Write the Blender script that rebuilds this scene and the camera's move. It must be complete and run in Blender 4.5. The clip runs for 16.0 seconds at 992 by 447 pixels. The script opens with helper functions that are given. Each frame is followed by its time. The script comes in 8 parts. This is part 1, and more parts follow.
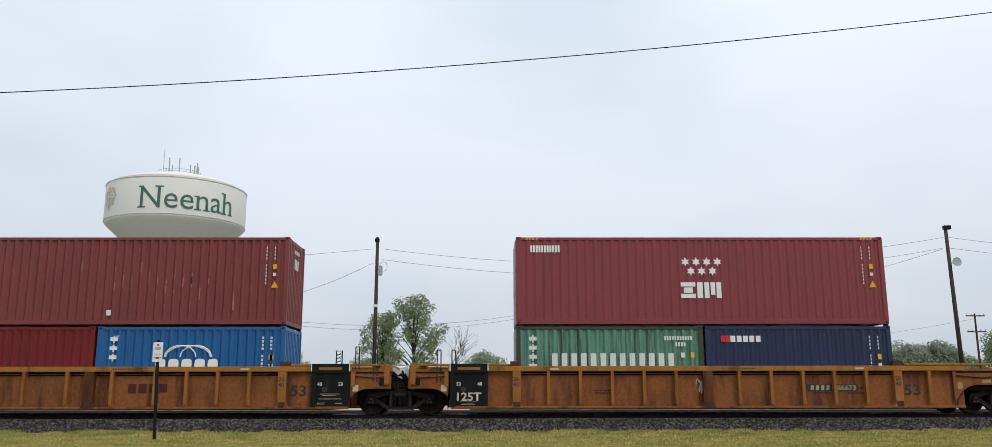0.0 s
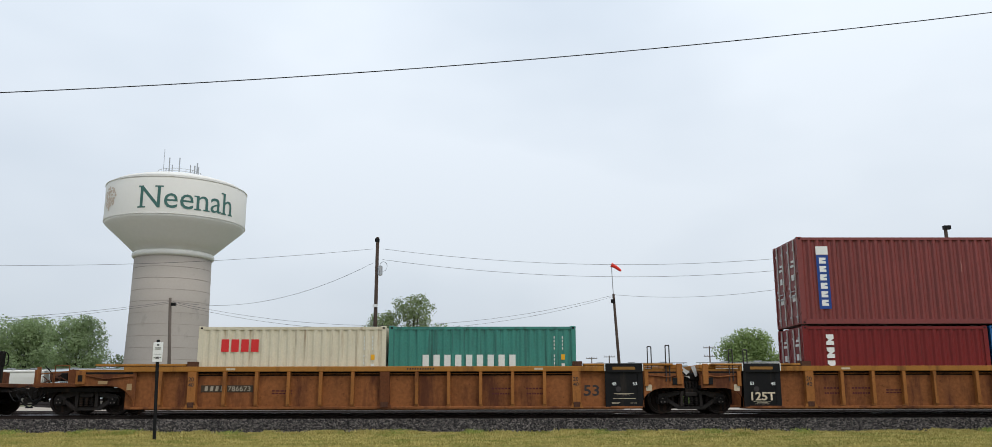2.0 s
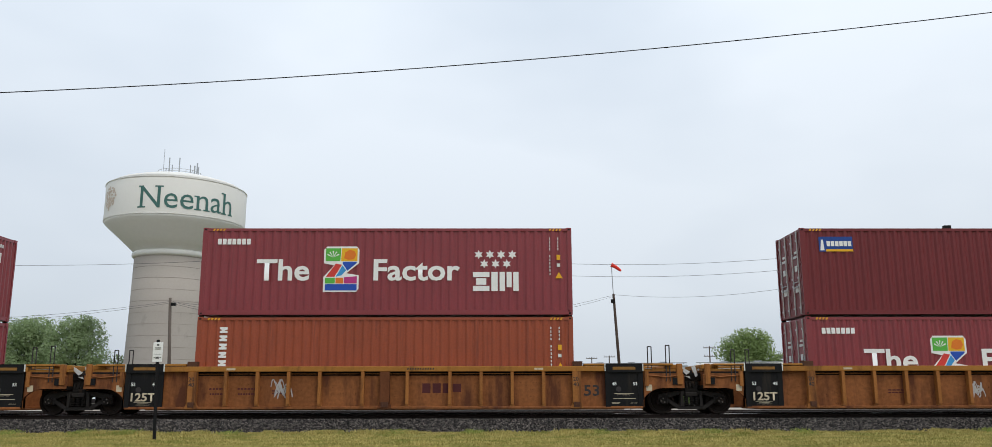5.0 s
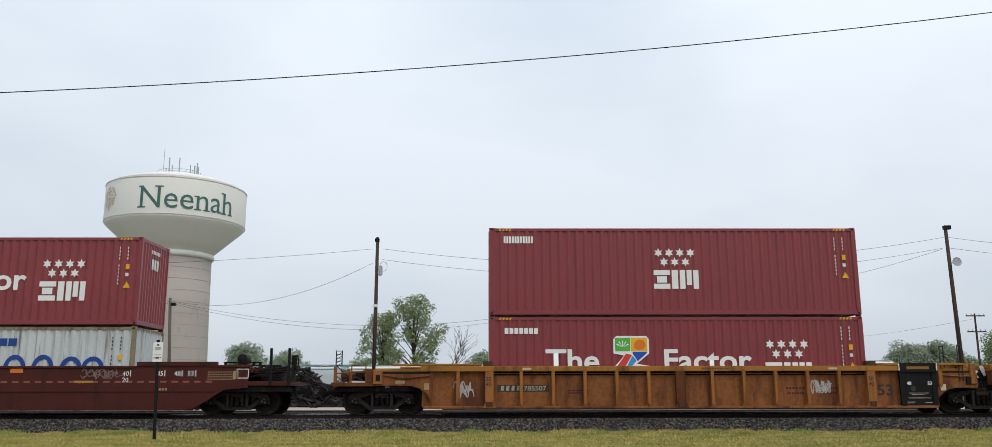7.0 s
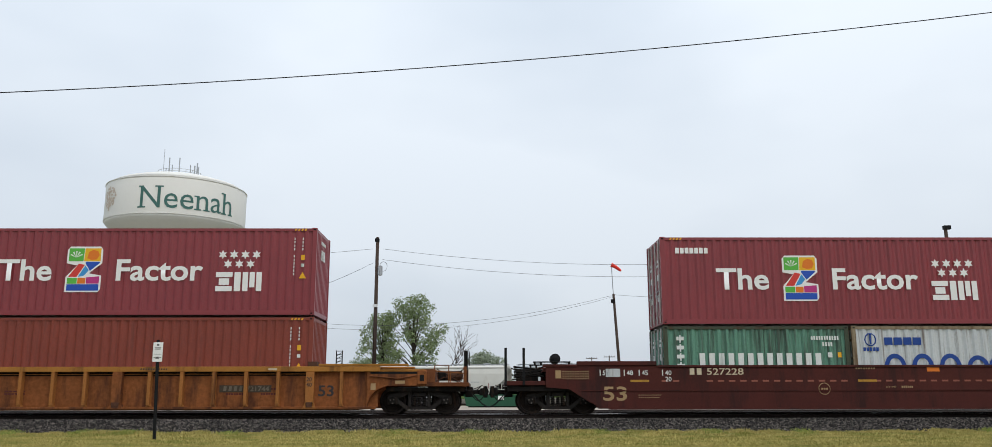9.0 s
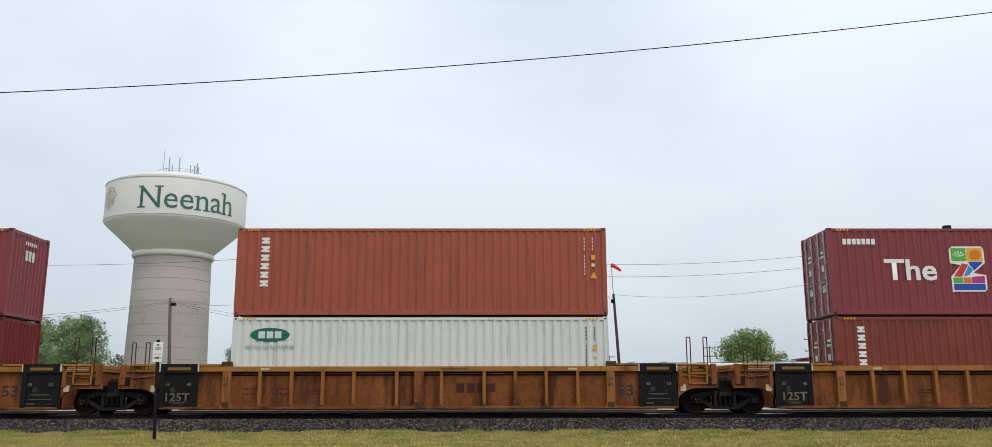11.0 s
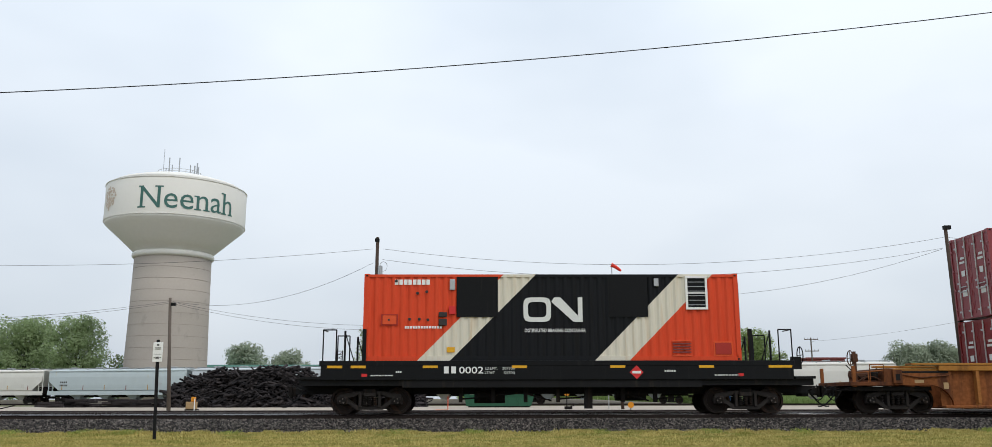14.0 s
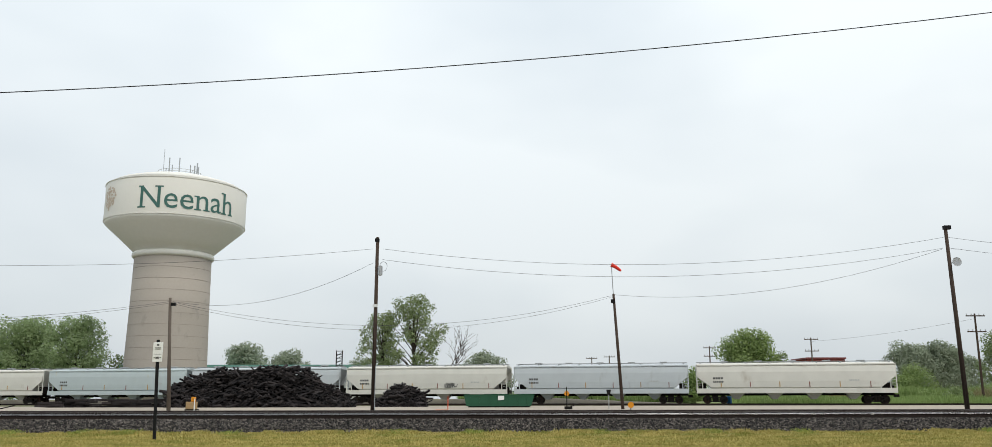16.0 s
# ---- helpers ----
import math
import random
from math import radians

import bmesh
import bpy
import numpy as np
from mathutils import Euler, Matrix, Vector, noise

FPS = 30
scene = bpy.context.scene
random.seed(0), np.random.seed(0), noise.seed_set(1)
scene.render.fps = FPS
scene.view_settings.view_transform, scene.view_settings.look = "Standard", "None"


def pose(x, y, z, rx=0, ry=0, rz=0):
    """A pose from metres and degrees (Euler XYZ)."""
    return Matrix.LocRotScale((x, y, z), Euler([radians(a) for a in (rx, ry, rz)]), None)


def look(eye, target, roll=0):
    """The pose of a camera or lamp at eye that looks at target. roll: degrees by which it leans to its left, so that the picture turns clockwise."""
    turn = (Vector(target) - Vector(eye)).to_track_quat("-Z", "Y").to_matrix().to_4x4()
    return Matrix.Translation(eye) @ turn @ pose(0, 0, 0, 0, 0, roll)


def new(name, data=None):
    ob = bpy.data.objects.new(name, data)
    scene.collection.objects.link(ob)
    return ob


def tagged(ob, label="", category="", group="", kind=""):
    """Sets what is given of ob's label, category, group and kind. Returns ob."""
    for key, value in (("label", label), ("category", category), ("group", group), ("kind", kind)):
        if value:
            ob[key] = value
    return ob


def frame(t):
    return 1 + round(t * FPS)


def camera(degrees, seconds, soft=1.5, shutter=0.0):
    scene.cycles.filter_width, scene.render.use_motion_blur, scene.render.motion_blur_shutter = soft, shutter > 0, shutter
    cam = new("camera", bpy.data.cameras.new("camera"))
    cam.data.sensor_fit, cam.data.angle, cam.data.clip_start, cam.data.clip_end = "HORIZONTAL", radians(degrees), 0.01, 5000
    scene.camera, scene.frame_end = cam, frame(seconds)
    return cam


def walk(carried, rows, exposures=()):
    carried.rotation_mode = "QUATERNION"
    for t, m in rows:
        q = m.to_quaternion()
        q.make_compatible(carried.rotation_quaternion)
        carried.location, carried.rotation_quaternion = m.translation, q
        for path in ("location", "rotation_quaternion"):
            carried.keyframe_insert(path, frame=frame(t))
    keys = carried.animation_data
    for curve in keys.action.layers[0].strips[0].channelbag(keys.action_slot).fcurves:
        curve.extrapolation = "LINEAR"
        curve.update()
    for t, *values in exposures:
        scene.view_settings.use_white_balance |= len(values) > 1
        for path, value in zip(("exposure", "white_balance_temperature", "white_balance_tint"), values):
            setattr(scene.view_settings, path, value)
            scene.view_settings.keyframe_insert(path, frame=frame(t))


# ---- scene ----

EYE = (0.0, 0.0, 1.05)
YAW, PITCH, ROLL = -0.527, 11.4, 0.098


def aim(dyaw=0.0, dpitch=0.0):
    return pose(*EYE, 90 + PITCH + dpitch, ROLL, YAW + dyaw)


cam = camera(59.47, 16.0, soft=0.5)
walk(cam, [(0.0, aim()), (14.1, aim()), (14.3, aim(0, -0.2)), (14.5, aim(0.03, -0.19)), (14.7, aim(0, -0.09)),
           (15.0, aim(0.125, -0.125)), (15.2, aim(0.02, -0.02)), (15.4, aim()), (16.0, aim())],
     exposures=[(0.0, 0.0, 6500, 10), (13.2, 0.02, 6500, 10), (14.2, 0.09, 6550, 10), (15.6, 0.11, 6830, 8), (16.0, 0.11, 6850, 8)])

# ---- world and sun: a bright, hazy overcast morning ----
world = bpy.data.worlds.new("overcast_sky")
scene.world = world
world.use_nodes = True
wn, wl = world.node_tree.nodes, world.node_tree.links
wn.clear()
w_out = wn.new("ShaderNodeOutputWorld")
w_bg = wn.new("ShaderNodeBackground")
w_sky = wn.new("ShaderNodeTexSky")
w_sky.sky_type = "NISHITA"
w_sky.sun_disc = False
w_sky.sun_elevation, w_sky.sun_rotation = radians(52), radians(145)
w_sky.dust_density = 4.0
w_mix = wn.new("ShaderNodeMixRGB")
w_mix.inputs[0].default_value = 0.9
w_tc = wn.new("ShaderNodeTexCoord")
w_map = wn.new("ShaderNodeMapping")
w_map.inputs["Scale"].default_value = (1.0, 1.0, 2.2)
w_noise = wn.new("ShaderNodeTexNoise")
w_noise.inputs["Scale"].default_value = 1.5
w_noise.inputs["Detail"].default_value = 4.0
w_noise.inputs["Roughness"].default_value = 0.45
w_ramp = wn.new("ShaderNodeValToRGB")
w_ramp.color_ramp.elements[0].position, w_ramp.color_ramp.elements[0].color = 0.34, (5.65, 6.5, 7.5, 1)
w_ramp.color_ramp.elements[1].position, w_ramp.color_ramp.elements[1].color = 0.64, (8.35, 9.05, 9.8, 1)
w_bg.inputs["Strength"].default_value = 0.1
wl.new(w_tc.outputs["Generated"], w_map.inputs[0])
wl.new(w_map.outputs[0], w_noise.inputs[0])
wl.new(w_noise.outputs[0], w_ramp.inputs[0])
wl.new(w_sky.outputs[0], w_mix.inputs[1])
w_sep = wn.new("ShaderNodeSeparateXYZ")
w_rise = wn.new("ShaderNodeMapRange")
w_rise.inputs[1].default_value, w_rise.inputs[2].default_value = 0.0, 0.55
w_rise.inputs[3].default_value, w_rise.inputs[4].default_value = 0.83, 1.265
w_mul = wn.new("ShaderNodeVectorMath")
w_mul.operation = "SCALE"
wl.new(w_tc.outputs["Generated"], w_sep.inputs[0])
wl.new(w_sep.outputs[2], w_rise.inputs[0])
wl.new(w_ramp.outputs[0], w_mul.inputs[0])
wl.new(w_rise.outputs[0], w_mul.inputs["Scale"])
wl.new(w_mul.outputs[0], w_mix.inputs[2])
wl.new(w_mix.outputs[0], w_bg.inputs[0])
wl.new(w_bg.outputs[0], w_out.inputs[0])

sun_data = bpy.data.lights.new("sun", "SUN")
sun_data.energy, sun_data.angle, sun_data.color = 1.1, radians(25), (1.0, 0.96, 0.9)
sun = new("sun", sun_data)
sun.matrix_basis = look((27, -39, 60), (0, 0, 0))


# ---- mesh helpers ----
def box(bm, x0, x1, y0, y1, z0, z1):
    v = [bm.verts.new(p) for p in ((x0, y0, z0), (x1, y0, z0), (x1, y1, z0), (x0, y1, z0),
                                   (x0, y0, z1), (x1, y0, z1), (x1, y1, z1), (x0, y1, z1))]
    for f in ((3, 2, 1, 0), (4, 5, 6, 7), (0, 1, 5, 4), (1, 2, 6, 5), (2, 3, 7, 6), (3, 0, 4, 7)):
        bm.faces.new([v[i] for i in f])
    return bm


def boxes(*rows):
    bm = bmesh.new()
    for r in rows:
        box(bm, *r)
    return bm


def tube(bm, a, b, r, seg=8, r2=None):
    a, b = Vector(a), Vector(b)
    q = (b - a).to_track_quat("Z", "Y")
    r2 = r if r2 is None else r2
    ring = [[bm.verts.new(p + q @ Vector((rr * math.cos(k * math.tau / seg), rr * math.sin(k * math.tau / seg), 0)))
             for k in range(seg)] for p, rr in ((a, r), (b, r2))]
    for k in range(seg):
        bm.faces.new((ring[0][k], ring[0][(k + 1) % seg], ring[1][(k + 1) % seg], ring[1][k]))
    bm.faces.new(ring[0][::-1])
    bm.faces.new(ring[1])
    return bm


def tubes(r, *pairs, seg=8):
    bm = bmesh.new()
    for a, b in pairs:
        tube(bm, a, b, r, seg)
    return bm


def prism(bm, pts, y0, y1):
    """A polygon in x and z, drawn out from y0 to y1 (y0 < y1), points anticlockwise as seen from -y."""
    f = [bm.verts.new((x, y0, z)) for x, z in pts]
    b = [bm.verts.new((x, y1, z)) for x, z in pts]
    bm.faces.new(f)
    bm.faces.new(b[::-1])
    n = len(pts)
    for i in range(n):
        bm.faces.new((f[i], b[i], b[(i + 1) % n], f[(i + 1) % n]))
    return bm


def lathe(bm, profile, seg=24, axis="z"):
    rings = []
    for r, h in profile:
        row = []
        for k in range(seg):
            a = k * math.tau / seg
            p = (r * math.cos(a), r * math.sin(a), h) if axis == "z" else (r * math.cos(a), h, r * math.sin(a))
            row.append(bm.verts.new(p))
        rings.append(row)
    for i in range(len(rings) - 1):
        for k in range(seg):
            bm.faces.new((rings[i][k], rings[i][(k + 1) % seg], rings[i + 1][(k + 1) % seg], rings[i + 1][k]))
    bm.faces.new(rings[0][::-1])
    bm.faces.new(rings[-1])
    bmesh.ops.recalc_face_normals(bm, faces=bm.faces)
    return bm


def bevelled(bm, w):
    bmesh.ops.bevel(bm, geom=bm.edges[:], offset=w, segments=1, affect="EDGES")
    return bm


def mesh_of(name, bm, mat, smooth=False):
    me = bpy.data.meshes.new(name)
    bm.to_mesh(me)
    bm.free()
    me.materials.append(mat)
    if smooth:
        for p in me.polygons:
            p.use_smooth = True
    return me


def part(name, bm, mat, parent, label="", smooth=False):
    ob = new(name, bm if isinstance(bm, bpy.types.Mesh) else mesh_of(name, bm, mat, smooth))
    ob.parent = parent
    if label:
        ob["label"] = label
    return ob


def thing(name, label, category, m=None, group="", kind=""):
    ob = new(name)
    ob.empty_display_size = 0.2
    if m is not None:
        ob.matrix_basis = m
    return tagged(ob, label, category, group, kind)


TEXTS = {}


def text_mesh(words, height, mat, width=None, bold=0.0):
    """Lettering in the built-in font, facing -y, its lower left corner at the origin, with capitals of that height."""
    key = (words, height, mat.name, width, bold)
    if key not in TEXTS:
        cu = bpy.data.curves.new("lettering", "FONT")
        cu.body, cu.size, cu.extrude, cu.offset = words, 1.0, 0.0, bold
        cu.resolution_u = 3
        ob = bpy.data.objects.new("lettering", cu)
        me = bpy.data.meshes.new_from_object(ob)
        bpy.data.objects.remove(ob)
        co = np.empty(len(me.vertices) * 3)
        me.vertices.foreach_get("co", co)
        co = co.reshape(-1, 3)
        lo, hi = co.min(axis=0), co.max(axis=0)
        k = height / 0.72
        kx = k if width is None else width / (hi[0] - lo[0])
        out = np.stack(((co[:, 0] - lo[0]) * kx, np.zeros(len(co)), co[:, 1] * k), axis=1)
        me.vertices.foreach_set("co", out.ravel())
        me.materials.clear()
        me.materials.append(mat)
        TEXTS[key] = me
    return TEXTS[key]


def lettering(words, x, y, z, height, mat, parent, width=None, bold=0.0, name="lettering"):
    ob = part(name, text_mesh(words, height, mat, width, bold), None, parent)
    ob.location = (x, y, z)
    return ob


# ---- materials ----
def shader(name):
    m = bpy.data.materials.new(name)
    m.use_nodes = True
    n, l = m.node_tree.nodes, m.node_tree.links
    return m, n, l, n["Principled BSDF"]


def surface(name, color, rough=0.6, metal=0.0, var=0.12, scale=3.0, wear=None, wear_amount=0.0, streak=6.0,
            bump=0.0, bump_scale=40.0, rand=0.0, spec=0.28, grime=0.25):
    """Paint or raw stuff: base colour, two scales of variation, and stains (wear) drawn out downwards by streak."""
    m, n, l, b = shader(name)
    tc = n.new("ShaderNodeTexCoord")
    info = n.new("ShaderNodeObjectInfo")
    shift = n.new("ShaderNodeVectorMath")
    shift.operation = "ADD"
    l.new(tc.outputs["Object"], shift.inputs[0])
    sc = n.new("ShaderNodeVectorMath")
    sc.operation = "SCALE"
    sc.inputs[0].default_value = (37, 17, 29)
    l.new(info.outputs["Random"], sc.inputs["Scale"])
    l.new(sc.outputs[0], shift.inputs[1])
    big = n.new("ShaderNodeTexNoise")
    big.inputs["Scale"].default_value, big.inputs["Detail"].default_value = scale * 0.3, 5.0
    fine = n.new("ShaderNodeTexNoise")
    fine.inputs["Scale"].default_value, fine.inputs["Detail"].default_value = scale * 6, 6.0
    l.new(shift.outputs[0], big.inputs[0])
    l.new(shift.outputs[0], fine.inputs[0])
    add = n.new("ShaderNodeMath")
    add.operation = "ADD"
    l.new(big.outputs[0], add.inputs[0])
    l.new(fine.outputs[0], add.inputs[1])
    rng = n.new("ShaderNodeMapRange")
    rng.inputs[1].default_value, rng.inputs[2].default_value = 0.6, 1.4
    rng.inputs[3].default_value, rng.inputs[4].default_value = 1 - var, 1 + var
    l.new(add.outputs[0], rng.inputs[0])
    val = rng.outputs[0]
    if rand:
        r2 = n.new("ShaderNodeMapRange")
        r2.inputs[3].default_value, r2.inputs[4].default_value = 1 - rand, 1 + rand
        l.new(info.outputs["Random"], r2.inputs[0])
        mu = n.new("ShaderNodeMath")
        mu.operation = "MULTIPLY"
        l.new(val, mu.inputs[0])
        l.new(r2.outputs[0], mu.inputs[1])
        val = mu.outputs[0]
    col = n.new("ShaderNodeVectorMath")
    col.operation = "SCALE"
    col.inputs[0].default_value = color
    l.new(val, col.inputs["Scale"])
    out = col.outputs[0]
    if wear is not None:
        mp = n.new("ShaderNodeMapping")
        mp.inputs["Scale"].default_value = (streak, streak, 0.32)
        l.new(shift.outputs[0], mp.inputs[0])
        st = n.new("ShaderNodeTexNoise")
        st.inputs["Scale"].default_value, st.inputs["Detail"].default_value = 1.0, 7.0
        st.inputs["Roughness"].default_value = 0.65
        l.new(mp.outputs[0], st.inputs[0])
        sr = n.new("ShaderNodeMapRange")
        sr.inputs[1].default_value, sr.inputs[2].default_value = 0.655 - wear_amount * 0.22, 0.80 - wear_amount * 0.22
        sr.inputs[3].default_value, sr.inputs[4].default_value = 0.0, 0.85
        l.new(st.outputs[0], sr.inputs[0])
        mx = n.new("ShaderNodeMixRGB")
        l.new(sr.outputs[0], mx.inputs[0])
        l.new(out, mx.inputs[1])
        mx.inputs[2].default_value = (*wear, 1)
        out = mx.outputs[0]
        # specks and chips
        sp = n.new("ShaderNodeTexNoise")
        sp.inputs["Scale"].default_value, sp.inputs["Detail"].default_value = 9.0, 8.0
        sp.inputs["Roughness"].default_value = 0.7
        l.new(shift.outputs[0], sp.inputs[0])
        s2 = n.new("ShaderNodeMapRange")
        s2.inputs[1].default_value, s2.inputs[2].default_value = 0.68 - wear_amount * 0.1, 0.74 - wear_amount * 0.1
        s2.inputs[4].default_value = grime
        l.new(sp.outputs[0], s2.inputs[0])
        m2 = n.new("ShaderNodeMixRGB")
        l.new(s2.outputs[0], m2.inputs[0])
        l.new(out, m2.inputs[1])
        m2.inputs[2].default_value = (*[c * 0.6 for c in wear], 1)
        out = m2.outputs[0]
    l.new(out, b.inputs["Base Color"])
    b.inputs["Roughness"].default_value = rough
    b.inputs["Metallic"].default_value = metal
    b.inputs["Specular IOR Level"].default_value = spec
    if bump:
        bt = n.new("ShaderNodeTexNoise")
        bt.inputs["Scale"].default_value, bt.inputs["Detail"].default_value = bump_scale, 5.0
        l.new(shift.outputs[0], bt.inputs[0])
        bp = n.new("ShaderNodeBump")
        bp.inputs["Strength"].default_value, bp.inputs["Distance"].default_value = bump, 0.02
        l.new(bt.outputs[0], bp.inputs["Height"])
        l.new(bp.outputs[0], b.inputs["Normal"])
    return m


MAROON_DARK = surface("dark_maroon_paint", (0.150, 0.018, 0.021), 0.42, wear=(0.105, 0.013, 0.015), wear_amount=0.3, var=0.10, bump=0.2, bump_scale=3.0, spec=0.35)
MAROON = surface("maroon_paint", (0.220, 0.029, 0.036), 0.38, wear=(0.150, 0.021, 0.025), wear_amount=0.35, var=0.12, bump=0.25, bump_scale=3.0, spec=0.5)
MAROON_OLD = surface("old_red_paint", (0.165, 0.013, 0.013), 0.52, wear=(0.24, 0.075, 0.06), wear_amount=0.32, var=0.24, bump=0.7, bump_scale=2.6, spec=0.3)
RED_BROWN = surface("red_brown_paint", (0.185, 0.031, 0.027), 0.50, wear=(0.115, 0.024, 0.020), wear_amount=0.45, var=0.2, bump=0.6, bump_scale=2.6, spec=0.5)
SCUFF = surface("scuffed_bare_patches", (0.34, 0.15, 0.13), 0.7, wear=(0.20, 0.06, 0.05), wear_amount=0.5, var=0.3)
BOLT_STEEL = surface("dull_bolt_steel", (0.10, 0.085, 0.075), 0.6, var=0.3)
DEEP_RED = surface("deep_red_paint", (0.165, 0.014, 0.014), 0.43, wear=(0.08, 0.012, 0.012), wear_amount=0.4, var=0.15, spec=0.25)
ORANGE_BROWN = surface("orange_brown_paint", (0.28, 0.052, 0.016), 0.48, wear=(0.17, 0.03, 0.011), wear_amount=0.45, var=0.18, spec=0.5)
RUSSET = surface("russet_paint", (0.20, 0.032, 0.016), 0.50, wear=(0.12, 0.021, 0.010), wear_amount=0.5, var=0.18, spec=0.5)
TERRA = surface("terracotta_paint", (0.345, 0.074, 0.036), 0.50, wear=(0.19, 0.042, 0.024), wear_amount=0.45, var=0.14, spec=0.5)
GREEN_PALE = surface("pale_green_paint", (0.098, 0.235, 0.165), 0.50, wear=(0.028, 0.038, 0.026), wear_amount=0.8, var=0.22, streak=5.0, grime=0.5, spec=0.5)
GREEN_TRIM = surface("rusty_dark_green_paint", (0.050, 0.062, 0.040), 0.7, wear=(0.06, 0.03, 0.015), wear_amount=0.7, var=0.25)
GREY_TRIM = surface("rusty_tan_grey_paint", (0.24, 0.19, 0.12), 0.7, wear=(0.09, 0.045, 0.02), wear_amount=0.7, var=0.25)
GREEN_DEEP = surface("sea_green_paint", (0.032, 0.20, 0.16), 0.48, wear=(0.016, 0.075, 0.062), wear_amount=0.6, var=0.2, spec=0.5)
NAVY = surface("navy_paint", (0.006, 0.016, 0.065), 0.43, wear=(0.03, 0.04, 0.09), wear_amount=0.4, var=0.3, spec=0.5)
BLUE = surface("bright_blue_paint", (0.002, 0.095, 0.285), 0.38, wear=(0.003, 0.040, 0.13), wear_amount=0.4, var=0.15, spec=0.5)
CREAM = surface("cream_paint", (0.62, 0.565, 0.43), 0.6, wear=(0.28, 0.17, 0.09), wear_amount=0.35, var=0.1)
GREY_WHITE = surface("stained_grey_paint", (0.500, 0.525, 0.53), 0.62, wear=(0.12, 0.085, 0.06), wear_amount=0.5, var=0.12, streak=7.0)
OFF_WHITE = surface("off_white_paint", (0.66, 0.675, 0.65), 0.55, wear=(0.45, 0.43, 0.38), wear_amount=0.3, var=0.07)
SAFETY_ORANGE = surface("orange_paint", (0.68, 0.085, 0.024), 0.5, wear=(0.32, 0.05, 0.015), wear_amount=0.12, var=0.07)
WELL_PAINT = surface("weathered_yellow_ochre_paint", (0.242, 0.089, 0.030), 0.75, wear=(0.078, 0.027, 0.015), wear_amount=0.75, var=0.35, scale=1.6, streak=1.6, bump=0.3, spec=0.15, grime=0.5)
WELL_TOP = surface("ochre_paint", (0.34, 0.150, 0.032), 0.7, wear=(0.10, 0.045, 0.018), wear_amount=0.55, var=0.2, streak=1.5, spec=0.15, grime=0.4)
WELL_POST = surface("ochre_post_paint", (0.31, 0.122, 0.033), 0.7, wear=(0.095, 0.036, 0.016), wear_amount=0.6, var=0.25, streak=2.5, spec=0.15, grime=0.5)
WELL_OLD = surface("grimy_ochre_paint", (0.225, 0.076, 0.024), 0.78, wear=(0.055, 0.022, 0.013), wear_amount=0.8, var=0.4, scale=1.6, streak=1.6, bump=0.3, spec=0.15, grime=0.5)
OXIDE = surface("red_oxide_paint", (0.066, 0.014, 0.010), 0.65, wear=(0.026, 0.009, 0.008), wear_amount=0.6, var=0.25, streak=1.5, spec=0.2)
BLACK_PAINT = surface("black_paint", (0.0085, 0.0085, 0.009), 0.6, wear=(0.032, 0.025, 0.018), wear_amount=0.4, var=0.25, streak=3.0, spec=0.15)
BLACK_GLOSS = surface("smooth_black_paint", (0.0055, 0.006, 0.007), 0.5, wear=(0.016, 0.016, 0.016), wear_amount=0.3, var=0.2, spec=0.15)
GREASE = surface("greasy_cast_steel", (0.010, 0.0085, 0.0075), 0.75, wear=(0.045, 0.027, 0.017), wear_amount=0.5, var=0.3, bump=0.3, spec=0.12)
WHEEL_STEEL = surface("wheel_steel", (0.020, 0.014, 0.0115), 0.65, metal=0.1, wear=(0.07, 0.038, 0.024), wear_amount=0.5, var=0.25, spec=0.15)
ROD_GREY = surface("zinc_coated_rod", (0.50, 0.48, 0.46), 0.5, metal=0.3, wear=(0.22, 0.12, 0.09), wear_amount=0.3, var=0.15)
GALV = surface("galvanised_steel", (0.42, 0.43, 0.44), 0.4, metal=0.6, var=0.1)
WHITE_MARK = surface("white_marking", (0.78, 0.78, 0.76), 0.6, var=0.05)
WHITE_WORN = surface("worn_white_marking", (0.66, 0.68, 0.65), 0.65, wear=(0.25, 0.30, 0.26), wear_amount=0.35, var=0.1)
YELLOW_MARK = surface("yellow_marking", (0.74, 0.38, 0.02), 0.55, var=0.08)
RED_MARK = surface("red_marking", (0.60, 0.03, 0.03), 0.55, var=0.08)
BLUE_MARK = surface("blue_marking", (0.015, 0.055, 0.25), 0.55, var=0.1)
DARK_MARK = surface("dark_marking", (0.035, 0.030, 0.030), 0.6, var=0.15)
PINK_MARK = surface("reddish_marking", (0.075, 0.016, 0.016), 0.7, var=0.2)
TAN_MARK = surface("tan_marking", (0.36, 0.24, 0.12), 0.7, wear=(0.12, 0.05, 0.03), wear_amount=0.3)
GREEN_MARK = surface("green_marking", (0.012, 0.14, 0.11), 0.55, var=0.1)
GRAFFITI = surface("grey_graffiti_paint", (0.42, 0.40, 0.38), 0.6, var=0.2)
GRAFFITI_FAINT = surface("faint_graffiti_paint", (0.17, 0.125, 0.115), 0.65, wear=(0.07, 0.02, 0.015), wear_amount=0.5, var=0.3)
TEAL_MARK = surface("teal_lettering_paint", (0.058, 0.150, 0.132), 0.6, var=0.06)
MARKS = {"green": (0.10, 0.42, 0.06), "yellow": (0.75, 0.42, 0.02), "red": (0.6, 0.05, 0.04), "blue": (0.02, 0.08, 0.42),
         "magenta": (0.45, 0.04, 0.20), "orange": (0.7, 0.18, 0.02), "sky": (0.05, 0.28, 0.6)}
